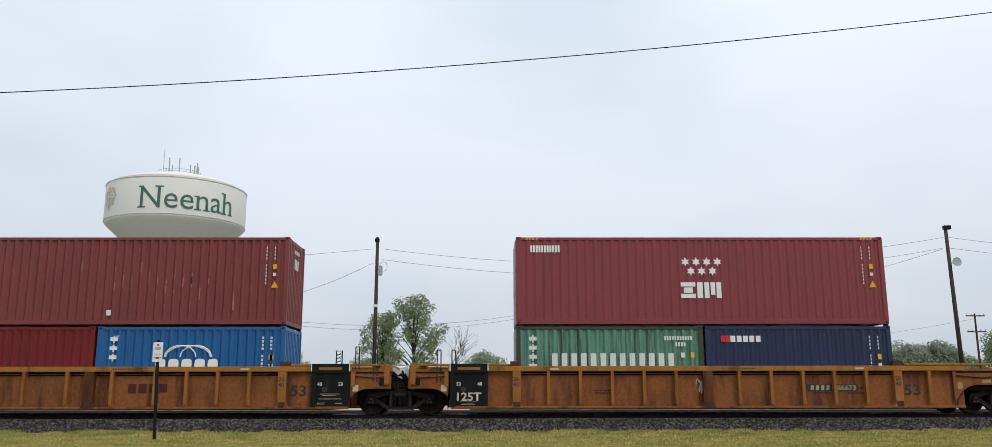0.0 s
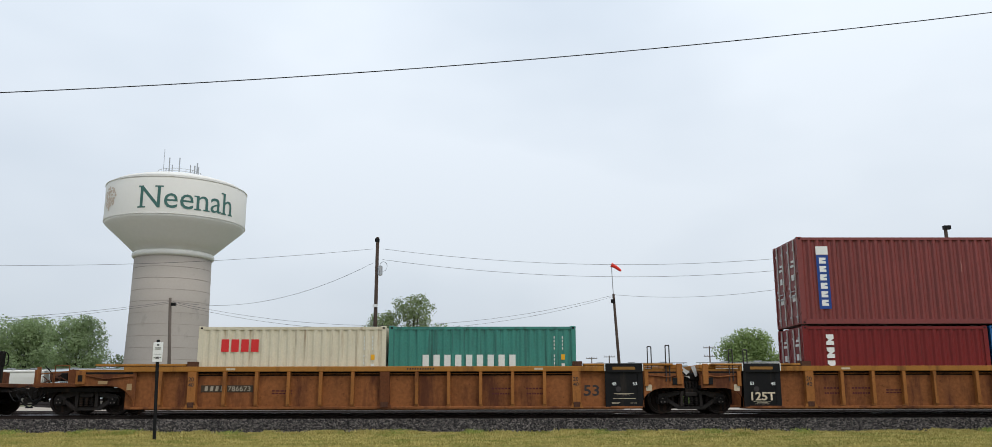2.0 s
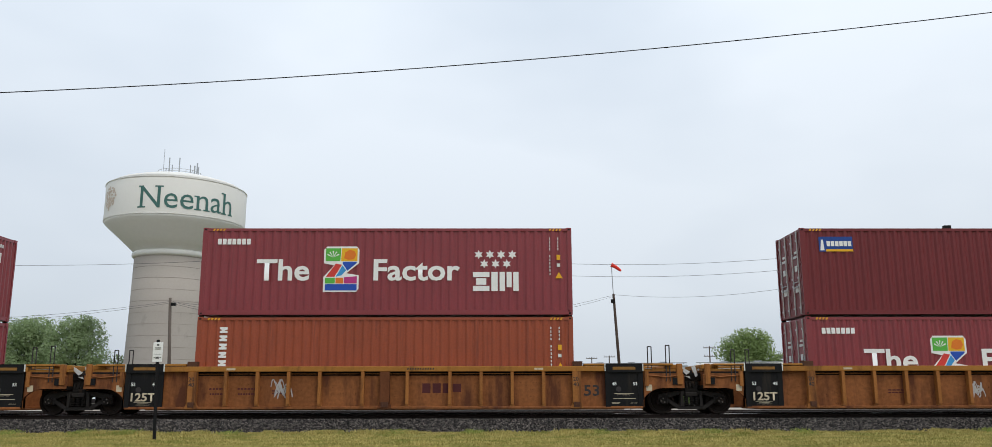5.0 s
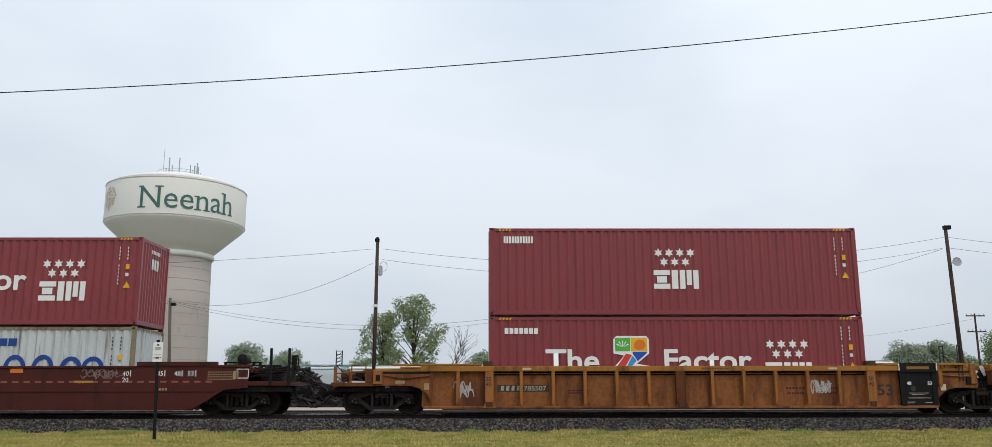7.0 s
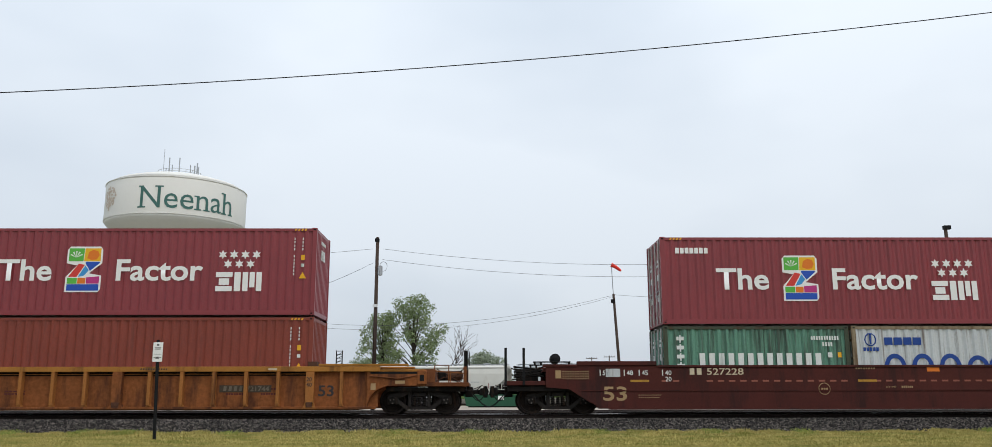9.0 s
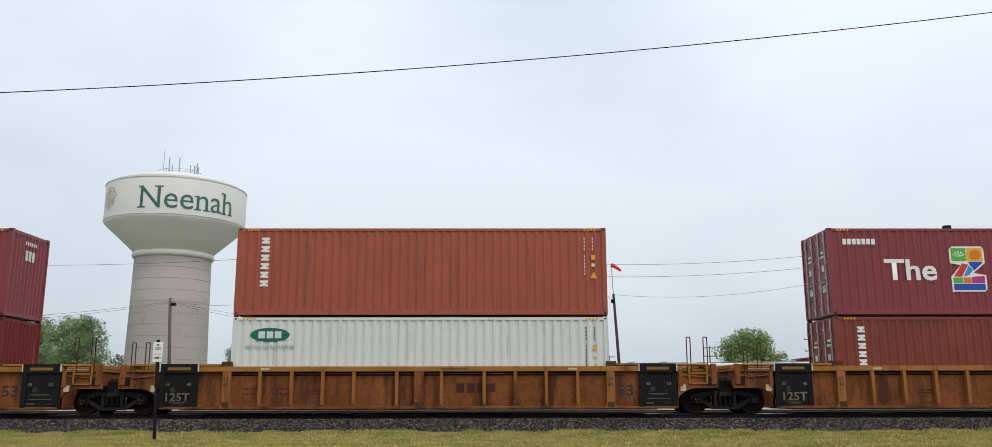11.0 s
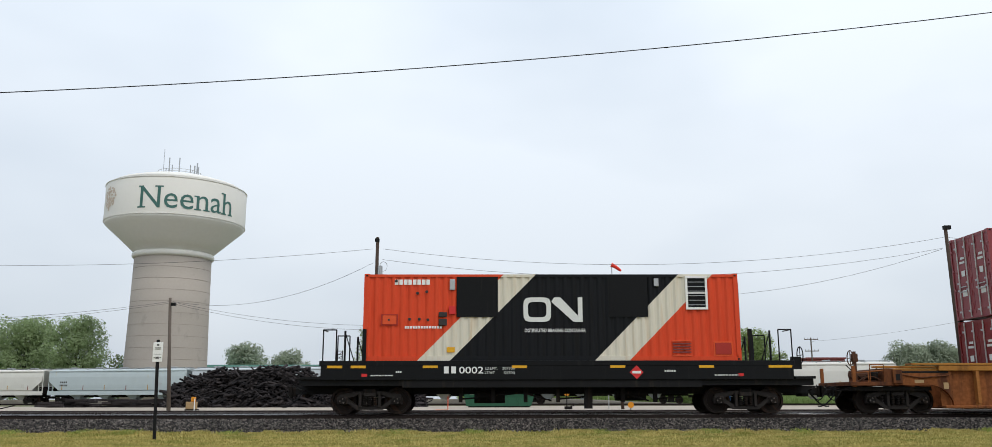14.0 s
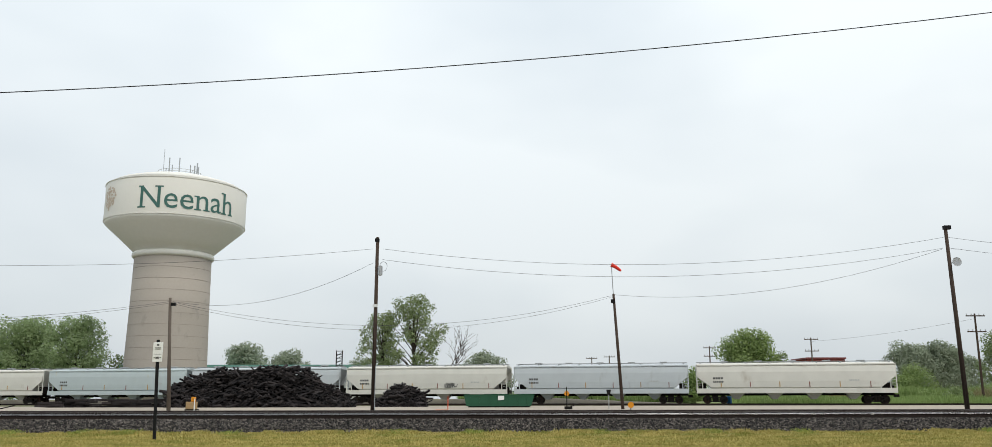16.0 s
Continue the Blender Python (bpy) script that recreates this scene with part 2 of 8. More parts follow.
MARKS = {k: surface("print_" + k, v, 0.55, var=0.05) for k, v in MARKS.items()}

# ---- ground materials ----
def ground_mat(name, c1, c2, s1, s2, rough=0.95, bump=0.5, c3=None):
    m, n, l, b = shader(name)
    tc = n.new("ShaderNodeTexCoord")
    a = n.new("ShaderNodeTexNoise")
    a.inputs["Scale"].default_value, a.inputs["Detail"].default_value = s1, 6.0
    f = n.new("ShaderNodeTexNoise")
    f.inputs["Scale"].default_value, f.inputs["Detail"].default_value = s2, 8.0
    f.inputs["Roughness"].default_value = 0.7
    l.new(tc.outputs["Object"], a.inputs[0])
    l.new(tc.outputs["Object"], f.inputs[0])
    r = n.new("ShaderNodeMapRange")
    r.inputs[1].default_value, r.inputs[2].default_value = 0.35, 0.65
    l.new(a.outputs[0], r.inputs[0])
    mx = n.new("ShaderNodeMixRGB")
    mx.inputs[1].default_value, mx.inputs[2].default_value = (*c1, 1), (*c2, 1)
    l.new(r.outputs[0], mx.inputs[0])
    m2 = n.new("ShaderNodeMixRGB")
    r2 = n.new("ShaderNodeMapRange")
    r2.inputs[1].default_value, r2.inputs[2].default_value, r2.inputs[4].default_value = 0.45, 0.7, 0.7
    l.new(f.outputs[0], r2.inputs[0])
    l.new(r2.outputs[0], m2.inputs[0])
    l.new(mx.outputs[0], m2.inputs[1])
    m2.inputs[2].default_value = (*(c3 or [x * 0.5 for x in c1]), 1)
    l.new(m2.outputs[0], b.inputs["Base Color"])
    b.inputs["Roughness"].default_value = rough
    b.inputs["Specular IOR Level"].default_value = 0.2
    bp = n.new("ShaderNodeBump")
    bp.inputs["Strength"].default_value, bp.inputs["Distance"].default_value = bump, 0.04
    l.new(f.outputs[0], bp.inputs["Height"])
    l.new(bp.outputs[0], b.inputs["Normal"])
    return m


def island_mat(name, c1, c2, rough=0.9, spec=0.25, power=1.0, patch=None, patch_scale=0.7):
    """Many small pieces, each between two colours."""
    m, n, l, b = shader(name)
    g = n.new("ShaderNodeNewGeometry")
    mx = n.new("ShaderNodeMixRGB")
    mx.inputs[1].default_value, mx.inputs[2].default_value = (*c1, 1), (*c2, 1)
    pw = n.new("ShaderNodeMath")
    pw.operation = "POWER"
    pw.inputs[1].default_value = power
    l.new(g.outputs["Random Per Island"], pw.inputs[0])
    l.new(pw.outputs[0], mx.inputs[0])
    if patch:
        tc = n.new("ShaderNodeTexCoord")
        ns = n.new("ShaderNodeTexNoise")
        ns.inputs["Scale"].default_value, ns.inputs["Detail"].default_value = patch_scale, 6.0
        ns.inputs["Roughness"].default_value = 0.65
        l.new(tc.outputs["Object"], ns.inputs[0])
        r = n.new("ShaderNodeMapRange")
        r.inputs[1].default_value, r.inputs[2].default_value, r.inputs[4].default_value = 0.44, 0.62, 0.85
        l.new(ns.outputs[0], r.inputs[0])
        m2 = n.new("ShaderNodeMixRGB")
        l.new(r.outputs[0], m2.inputs[0])
        l.new(mx.outputs[0], m2.inputs[1])
        m2.inputs[2].default_value = (*patch, 1)
        mx = m2
    l.new(mx.outputs[0], b.inputs["Base Color"])
    b.inputs["Roughness"].default_value = rough
    b.inputs["Specular IOR Level"].default_value = spec
    return m


TURF = ground_mat("turf", (0.20, 0.175, 0.055), (0.33, 0.265, 0.10), 0.9, 14.0, c3=(0.12, 0.12, 0.035))
GRASS = island_mat("grass_blades", (0.55, 0.45, 0.165), (0.31, 0.262, 0.07), patch=(0.21, 0.225, 0.05), patch_scale=1.1)
GRASS_WEEDY = island_mat("weed_leaves", (0.17, 0.24, 0.05), (0.32, 0.34, 0.08))
BED = ground_mat("ballast_bed", (0.018, 0.0165, 0.0155), (0.034, 0.031, 0.029), 3.0, 22.0, bump=1.0)
STONE = island_mat("ballast_stone", (0.010, 0.009, 0.008), (0.185, 0.160, 0.142), power=2.6)
YARD = ground_mat("yard_gravel", (0.37, 0.315, 0.262), (0.45, 0.395, 0.33), 0.15, 5.0, bump=0.3, c3=(0.27, 0.23, 0.185))
WOOD_DARK = surface("creosoted_timber", (0.028, 0.024, 0.024), 0.9, var=0.5, rand=0.6, bump=0.5, spec=0.15)
POLE_WOOD = surface("pole_timber", (0.060, 0.040, 0.030), 0.85, wear=(0.10, 0.075, 0.06), wear_amount=0.4, streak=14, bump=0.5)
POLE_GREY = surface("greyed_pole_timber", (0.13, 0.105, 0.085), 0.85, wear=(0.07, 0.055, 0.045), wear_amount=0.4, streak=14, bump=0.5)
RAIL_SIDE = surface("rusty_rail", (0.026, 0.018, 0.015), 0.75, var=0.3, spec=0.15)
RAIL_HEAD = surface("polished_rail_head", (0.46, 0.46, 0.47), 0.3, metal=0.9, var=0.1)
RAIL_DULL = surface("dull_rail_head", (0.085, 0.075, 0.070), 0.5, metal=0.4, var=0.2)
CONCRETE = surface("tower_concrete", (0.415, 0.372, 0.328), 0.85, var=0.05, scale=0.6, wear=(0.30, 0.28, 0.25), wear_amount=0.3, streak=0.5, bump=0.2)
TANK_WHITE = surface("tank_white_paint", (0.780, 0.765, 0.715), 0.5, var=0.02, scale=0.3, wear=(0.70, 0.68, 0.62), wear_amount=0.2, streak=0.4)
JOINT_GREY = surface("joint_mortar", (0.345, 0.307, 0.270), 0.8, var=0.05)
# Tank white lifted for bounced light on the underside; the rims share it.
TANK_BRIGHT = surface("tank_bright_white_paint", (0.83, 0.815, 0.775), 0.55, var=0.03, scale=0.3)
HOP_WHITE = surface("hopper_white_paint", (0.64, 0.625, 0.575), 0.6, wear=(0.46, 0.42, 0.36), wear_amount=0.12, var=0.08, streak=0.8)
HOP_GREY = surface("hopper_grey_paint", (0.50, 0.535, 0.56), 0.6, wear=(0.36, 0.37, 0.37), wear_amount=0.25, var=0.07, streak=0.8)
HOP_BLUE = surface("hopper_blue_grey_paint", (0.46, 0.52, 0.535), 0.6, wear=(0.50, 0.42, 0.22), wear_amount=0.12, var=0.07, streak=0.8)
BARK = surface("bark", (0.060, 0.048, 0.038), 0.9, var=0.3, bump=0.6)
def leaf_mat(name, c1, c2):
    """Leaves that let part of the light through."""
    m = island_mat(name, c1, c2, 0.75)
    n, l = m.node_tree.nodes, m.node_tree.links
    b, out = n["Principled BSDF"], n["Material Output"]
    tr = n.new("ShaderNodeBsdfTranslucent")
    l.new(b.inputs["Base Color"].links[0].from_socket, tr.inputs["Color"])
    mx = n.new("ShaderNodeMixShader")
    mx.inputs[0].default_value = 0.5
    l.new(b.outputs[0], mx.inputs[1])
    l.new(tr.outputs[0], mx.inputs[2])
    l.new(mx.outputs[0], out.inputs["Surface"])
    return m


# Haze is put into the leaf colours: palest, most even in mid and far.
LEAF = leaf_mat("leaves", (0.19, 0.245, 0.115), (0.28, 0.34, 0.165))
LEAF_MID = leaf_mat("hazed_green_leaves", (0.265, 0.345, 0.17), (0.34, 0.43, 0.22))
LEAF_FAR = leaf_mat("hazed_far_leaves", (0.29, 0.335, 0.24), (0.34, 0.385, 0.28))
LEAF_YELLOW = leaf_mat("young_leaves", (0.22, 0.30, 0.11), (0.30, 0.38, 0.15))
DUMPSTER_GREEN = surface("dumpster_green_paint", (0.018, 0.085, 0.045), 0.55, wear=(0.05, 0.04, 0.03), wear_amount=0.25, var=0.15)
ROOF_GREEN = surface("green_metal_roof", (0.14, 0.30, 0.26), 0.6, var=0.06)
WALL_PALE = surface("pale_metal_wall", (0.45, 0.47, 0.45), 0.7, var=0.05)
BRICK_RED = surface("red_brick", (0.20, 0.05, 0.04), 0.85, var=0.1)
SOCK = surface("windsock_fabric", (0.85, 0.05, 0.03), 0.7, var=0.05)
CABLE = surface("cable_sheath", (0.012, 0.012, 0.013), 0.6)
CABLE_FAR = surface("grey_cable", (0.10, 0.10, 0.105), 0.6)
AMBER = surface("amber_plate", (0.62, 0.24, 0.015), 0.5, var=0.1)
ORANGE_PALE = surface("sun_bleached_orange_plastic", (0.75, 0.33, 0.22), 0.5)
ORANGE_PLASTIC = surface("orange_plastic", (0.75, 0.09, 0.03), 0.5)

RAIL_Z, YARD_Z, TRACK_Y = 0.56, 0.33, 29.55
YARD_RAIL, CAR_Z = 0.48, 0.48    # tops of the yard rails; the height from which the cars are drawn
GEAR = RAIL_Z - CAR_Z            # the running gear stands this much higher on its car


# ---- ground ----
def sheet(name, rows, mat, label, category, x0=-3000, x1=3000, kind="structure", cuts=()):
    """A sheet whose height follows y: rows of (y, z)."""
    bm = bmesh.new()
    xs = [x0, *cuts, x1]
    grid = [[bm.verts.new((x, y, z)) for x in xs] for y, z in rows]
    for i in range(len(grid) - 1):
        for k in range(len(xs) - 1):
            bm.faces.new((grid[i][k], grid[i][k + 1], grid[i + 1][k + 1], grid[i + 1][k]))
    return tagged(new(name, mesh_of(name, bm, mat)), label, category, kind=kind)


sheet("ground", [(-3000, 0), (24.6, 0), (26.2, 0.12), (32, 0.20), (36, 0.26), (54, 0.27), (3500, 0.27)], TURF,
      "flat ground of dry yellow-green mown grass", "ground")
sheet("ballast", [(25.7, 0.05), (26.0, 0.11), (27.6, 0.385), (31.4, 0.385), (32.0, 0.36), (35.6, 0.36), (36.6, 0.30), (54, 0.30), (55.5, 0.285)], BED,
      "dark grey crushed-stone railway ballast shoulder", "ballast", x0=-400, x1=400)
sheet("pavement", [(54.8, 0.28), (56.0, YARD_Z), (88, YARD_Z), (90, 0.29)], YARD, "pale tan gravel yard road beside the tracks",
      "gravel yard", x0=-400, x1=400)


FIELD = ground_mat("field", (0.15, 0.15, 0.085), (0.20, 0.19, 0.12), 0.1, 3.0)
sheet("field", [(90, 0.285), (3400, 0.285)], FIELD, "rough grey-green ground beyond the yard", "ground", x0=-2900, x1=2900)


def scatter_stones():
    rng = np.random.default_rng(4)
    n = 46000
    x = rng.uniform(-17, 19, n)
    y = 25.75 + (rng.random(n) ** 0.85) * 2.9
    base = np.interp(y, [25.7, 26.0, 27.6, 31], [0.05, 0.11, 0.385, 0.385])
    r = rng.uniform(0.018, 0.05, n)
    octa = np.array([(1, 0, 0), (0, 1, 0), (-1, 0, 0), (0, -1, 0), (0, 0, 1), (0, 0, -1)], float)
    faces = np.array([(0, 1, 4), (1, 2, 4), (2, 3, 4), (3, 0, 4), (1, 0, 5), (2, 1, 5), (3, 2, 5), (0, 3, 5)])
    a = rng.uniform(0, math.tau, n)
    v = octa[None] * rng.uniform(0.65, 1.25, (n, 6, 1)) * r[:, None, None]
    v[:, :, 2] *= 0.75
    c, s = np.cos(a)[:, None], np.sin(a)[:, None]
    tilt = rng.uniform(-0.5, 0.5, n)[:, None]
    vx, vy, vz = v[:, :, 0] * c - v[:, :, 1] * s, v[:, :, 0] * s + v[:, :, 1] * c, v[:, :, 2]
    vz = vz + vx * tilt
    v = np.stack((vx + x[:, None], vy + y[:, None], vz + (base + r * rng.uniform(0.0, 0.6, n))[:, None]), axis=2)
    f = faces[None] + (np.arange(n) * 6)[:, None, None]
    me = bpy.data.meshes.new("ballast_stones")
    me.from_pydata(v.reshape(-1, 3).tolist(), [], f.reshape(-1, 3).tolist())
    me.materials.append(STONE)
    return tagged(new("ballast_stones", me), "loose dark grey crushed ballast stones on the shoulder", "ballast stones", kind="stuff")


def scatter_grass(name, n, x0, x1, y0, y1, h0, h1, mat, label, seed, power=1.0, clump=0.0):
    rng = np.random.default_rng(seed)
    x, y = rng.uniform(x0, x1, n), y0 + (y1 - y0) * rng.random(n) ** power
    if clump:
        k = rng.integers(0, max(2, int((x1 - x0) * clump)), n)
        cx = rng.uniform(x0, x1, k.max() + 1)
        x = cx[k] + rng.normal(0, 0.16, n)
    z = np.interp(y, [24.6, 26.2], [0.0, 0.12])
    h = rng.uniform(h0, h1, n) * (0.7 + 0.6 * (np.sin(x * 1.7 + 1.3) * np.sin(x * 0.63 + y * 1.1) * 0.5 + 0.5))
    a, w = rng.uniform(0, math.tau, n), rng.uniform(0.010, 0.024, n)
    lx, ly = rng.normal(0, 0.45, n) * h, rng.normal(0, 0.45, n) * h
    p0 = np.stack((x - w * np.cos(a), y - w * np.sin(a), z), 1)
    p1 = np.stack((x + w * np.cos(a), y + w * np.sin(a), z), 1)
    p2 = np.stack((x + lx, y + ly, z + h), 1)
    v = np.stack((p0, p1, p2), 1).reshape(-1, 3)
    f = np.arange(n * 3).reshape(-1, 3)
    me = bpy.data.meshes.new(name)
    me.from_pydata(v.tolist(), [], f.tolist())
    me.materials.append(mat)
    return tagged(new(name, me), label, "grass", kind="stuff")


scatter_stones()
scatter_grass("grass", 160000, -15.5, 16.5, 17.5, 25.85, 0.02, 0.065, GRASS, "short dry yellow-green grass verge", 1)
scatter_grass("tall_grass", 15000, -16, 17, 25.4, 26.05, 0.03, 0.09, GRASS, "taller yellowing grass along the ballast edge", 2, clump=1.4)
scatter_grass("weeds", 4000, -14, 17, 25.3, 26.2, 0.03, 0.11, GRASS_WEEDY, "green weeds at the foot of the ballast", 3, clump=0.5)


# ---- tracks ----
def rail_mesh(x0, x1, y, top=RAIL_Z):
    sec = [(-0.07, -0.18), (0.07, -0.18), (0.07, -0.165), (0.012, -0.14), (0.012, -0.05), (0.036, -0.035), (0.036, -0.003),
           (-0.036, -0.003), (-0.036, -0.035), (-0.012, -0.05), (-0.012, -0.14), (-0.07, -0.165)]
    bm = bmesh.new()
    ends = [[bm.verts.new((x, y + a, top + h)) for a, h in sec] for x in (x0, x1)]
    n = len(sec)
    for k in range(n):
        bm.faces.new((ends[0][k], ends[0][(k + 1) % n], ends[1][(k + 1) % n], ends[1][k]))
    bm.faces.new(ends[0])
    bm.faces.new(ends[1][::-1])
    bmesh.ops.recalc_face_normals(bm, faces=bm.faces)
    return bm


def worn_head(x0, x1, y, top):
    """The bright running surface: a shallow cap with worn, sloping shoulders."""
    sec = [(-0.0375, -0.020), (-0.030, -0.007), (-0.016, 0.001), (0.016, 0.001), (0.030, -0.007), (0.0375, -0.020)]
    bm = bmesh.new()
    ends = [[bm.verts.new((x, y + a, top + h)) for a, h in sec] for x in (x0, x1)]
    for k in range(len(sec) - 1):
        bm.faces.new((ends[0][k], ends[1][k], ends[1][k + 1], ends[0][k + 1]))
    return bm


def track(label, yc, x0, x1, ties, bright=False, top=RAIL_Z):
    root = thing("railway_track", label, "railway track", kind="structure")
    for y in (yc - 0.7535, yc + 0.7535):
        rail = part("rail", rail_mesh(x0, x1, y, top), RAIL_SIDE, root)
        part("rail_head", worn_head(x0, x1, y, top), RAIL_HEAD if bright else RAIL_DULL, rail, "polished steel running surface" if bright else "dull steel running surface")
    me = mesh_of("tie", bevelled(boxes((-0.11, 0.11, -1.3, 1.3, -0.14, 0.0)), 0.012), WOOD_DARK)
    for i in range(ties):
        t = part("tie", me, None, root)
        t.location = (-ties * 0.26 + i * 0.52 + (i * 37 % 11) * 0.003, yc + (i * 53 % 7 - 3) * 0.012, top - 0.172)


track("main railway track of steel rails on dark timber ties", TRACK_Y, -300, 300, 90, True)
track("second railway track behind the main one", TRACK_Y + 4.3, -300, 300, 110)
track("third railway track towards the yard", TRACK_Y + 9.2, -300, 300, 0, top=YARD_RAIL)
track("fourth railway track beside the gravel road", TRACK_Y + 15.0, -300, 300, 0, top=YARD_RAIL)


# ---- water tower ----
def water_tower():
    r, cx, cy = 10.8, -50.75, 139.0
    root = thing("water_tower", "white steel water tower tank on a grey concrete shaft", "water tower", pose(cx, cy, YARD_Z - 0.1))
    z0 = YARD_Z - 0.1
    # shaft
    bm = bmesh.new()
    lathe(bm, [(6.35, 0), (6.2, 6), (6.0, 14), (5.88, 23.0)], 64)
    part("shaft", bm, CONCRETE, root, "pale grey-brown concrete shaft with horizontal joints", smooth=True)
    for k in range(12):
        h = 1.4 + k * 1.78
        rr = np.interp(h, [0, 6, 14, 23], [6.35, 6.2, 6.0, 5.88]) + 0.015
        part("shaft_joint", lathe(bmesh.new(), [(rr - 0.02, h), (rr + 0.008, h + 0.01), (rr + 0.008, h + 0.05), (rr - 0.02, h + 0.06)], 64), JOINT_GREY, root)
    part("collar", lathe(bmesh.new(), [(5.95, 22.75), (6.25, 22.95), (6.3, 23.4), (6.05, 23.7)], 64), TANK_WHITE, root, "white ring under the tank", smooth=True)
    part("tank_cone", lathe(bmesh.new(), [(6.0, 23.7), (8.0, 25.55), (9.9, 27.3), (10.6, 27.95), (r, 28.35)], 72), TANK_BRIGHT, root, "white tapered underside, coloured brighter for bounced light", smooth=True)
    part("tank_wall", lathe(bmesh.new(), [(r, 28.35), (r + 0.03, 28.5), (r + 0.03, 33.86), (r, 34.0)], 96), TANK_WHITE, root, smooth=True)
    part("rim", lathe(bmesh.new(), [(r, 34.0), (r + 0.12, 34.03), (r + 0.12, 34.11), (r, 34.15)], 96), TANK_BRIGHT, root)
    part("rim", lathe(bmesh.new(), [(r, 28.28), (r + 0.07, 28.3), (r + 0.07, 28.38), (r, 28.4)], 96), TANK_BRIGHT, root)
    part("tank_roof", lathe(bmesh.new(), [(r, 34.15), (9.5, 34.95), (7.0, 35.75), (4.0, 36.3), (1.5, 36.5), (0.2, 36.55)], 72), TANK_WHITE, root, smooth=True)
    # lettering bent round the wall
    base = math.atan2(-cy, -cx)
    cu = text_mesh("Neenah", 3.55, TEAL_MARK, width=14.6, bold=0.0).copy()
    co = np.empty(len(cu.vertices) * 3)
    cu.vertices.foreach_get("co", co)
    co = co.reshape(-1, 3)
    x, z = co[:, 0], co[:, 2]
    ang = base + (-5.55 + x) / (r + 0.06)
    out = np.stack(((r + 0.09) * np.cos(ang), (r + 0.09) * np.sin(ang), 29.15 + z), 1)
    cu.vertices.foreach_set("co", out.ravel())
    part("town_name", cu, None, root, "dark green painted town name")
    # serifs
    def plate(name, s0, s1, h0, h1, mat, n=2):
        bm = bmesh.new()
        cols = []
        for i in range(n + 1):
            a = base + (-5.55 + s0 + (s1 - s0) * i / n) / (r + 0.06)
            cols.append([bm.verts.new(((r + 0.085) * math.cos(a), (r + 0.085) * math.sin(a), h)) for h in (h0, h1)])
        for i in range(n):
            bm.faces.new((cols[i][0], cols[i + 1][0], cols[i + 1][1], cols[i][1]))
        return part(name, bm, mat, root)
    return root, plate


TOWER, tower_plate = water_tower()


def tower_details():
    rng = random.Random(3)
    for s0, s1, h in ((-0.35, 0.85, 29.12), (-0.35, 0.45, 32.33), (2.2, 3.45, 32.33), (8.0, 9.05, 29.12), (9.4, 10.42, 29.12), (7.95, 8.35, 31.16), (12.45, 13.48, 29.12), (13.85, 14.85, 29.12), (12.35, 12.8, 32.33)):
        tower_plate("serif", s0, s1, h, h + 0.21, TEAL_MARK)
    # the faint tan tree emblem: many small leaves
    for k in range(120):
        a, q = rng.uniform(0, math.tau), rng.random() ** 0.5
        s, h = -6.95 + 1.9 * q * math.cos(a), 31.3 + 1.7 * q * math.sin(a)
        tower_plate("emblem_leaf", s, s + rng.uniform(0.18, 0.4), h, h + rng.uniform(0.12, 0.32), TAN_PALE, 1)
    tower_plate("emblem_trunk", -7.05, -6.75, 29.3, 31.0, TAN_PALE, 1)
    # aerials and rail on the roof
    for x, y, z1, r in ((-1.75, -2.5, 40.7, 0.03), (-0.5, -3.4, 39.0, 0.07), (-0.2, -2.9, 37.9, 0.06), (1.05, -3.2, 39.0, 0.07), (2.7, -2.8, 37.9, 0.06),
                        (3.25, -2.4, 37.9, 0.09), (3.6, -2.2, 38.4, 0.09), (-1.9, -1.0, 37.9, 0.05), (3.4, -1.0, 38.1, 0.06)):
        part("aerial", tubes(r * 1.35, ((x, y, 35.9), (x, y, z1)), seg=6), GALV, TOWER)
    bm = bmesh.new()
    pts = [(3.4 * math.cos(k * math.tau / 20), 3.4 * math.sin(k * math.tau / 20)) for k in range(21)]
    for k in range(20):
        for h in (36.85, 37.25):
            tube(bm, (*pts[k], h), (*pts[k + 1], h), 0.03, 5)
        tube(bm, (*pts[k], 36.3), (*pts[k], 37.3), 0.03, 5)
    part("roof_railing", bm, GALV, TOWER)


TAN_PALE = surface("faded_tan_paint", (0.60, 0.49, 0.39), 0.6)
tower_details()


# ---- poles and cables ----
def pole(base, top, r0, r1, mat, label, fittings=()):
    root = thing("utility_pole", label, "utility pole", pose(base[0], base[1], YARD_Z - 0.05))
    b = Vector(base)
    rel = Vector(top) - b
    bm = bmesh.new()
    tube(bm, (0, 0, -0.4), rel, r0, 12, r1)
    part("shaft", bm, mat, root, smooth=True)
    return root


POLE_A = pole((-6.48, 50, YARD_Z), (-6.44, 50, 10.35), 0.125, 0.095, POLE_WOOD, "tall dark timber utility pole in the gravel yard")
POLE_B = pole((27.15, 50, YARD_Z), (26.97, 50, 11.0), 0.14, 0.095, POLE_WOOD, "tall dark timber pole with a round loudspeaker")
POLE_C = pole((9.16, 60, YARD_Z), (8.72, 60, 8.2), 0.12, 0.085, POLE_WOOD, "leaning timber pole that carries a windsock mast")
POLE_D = pole((-20.4, 57, YARD_Z), (-20.84, 57, 7.6), 0.13, 0.09, POLE_GREY, "slim weathered timber pole beside the tie pile")


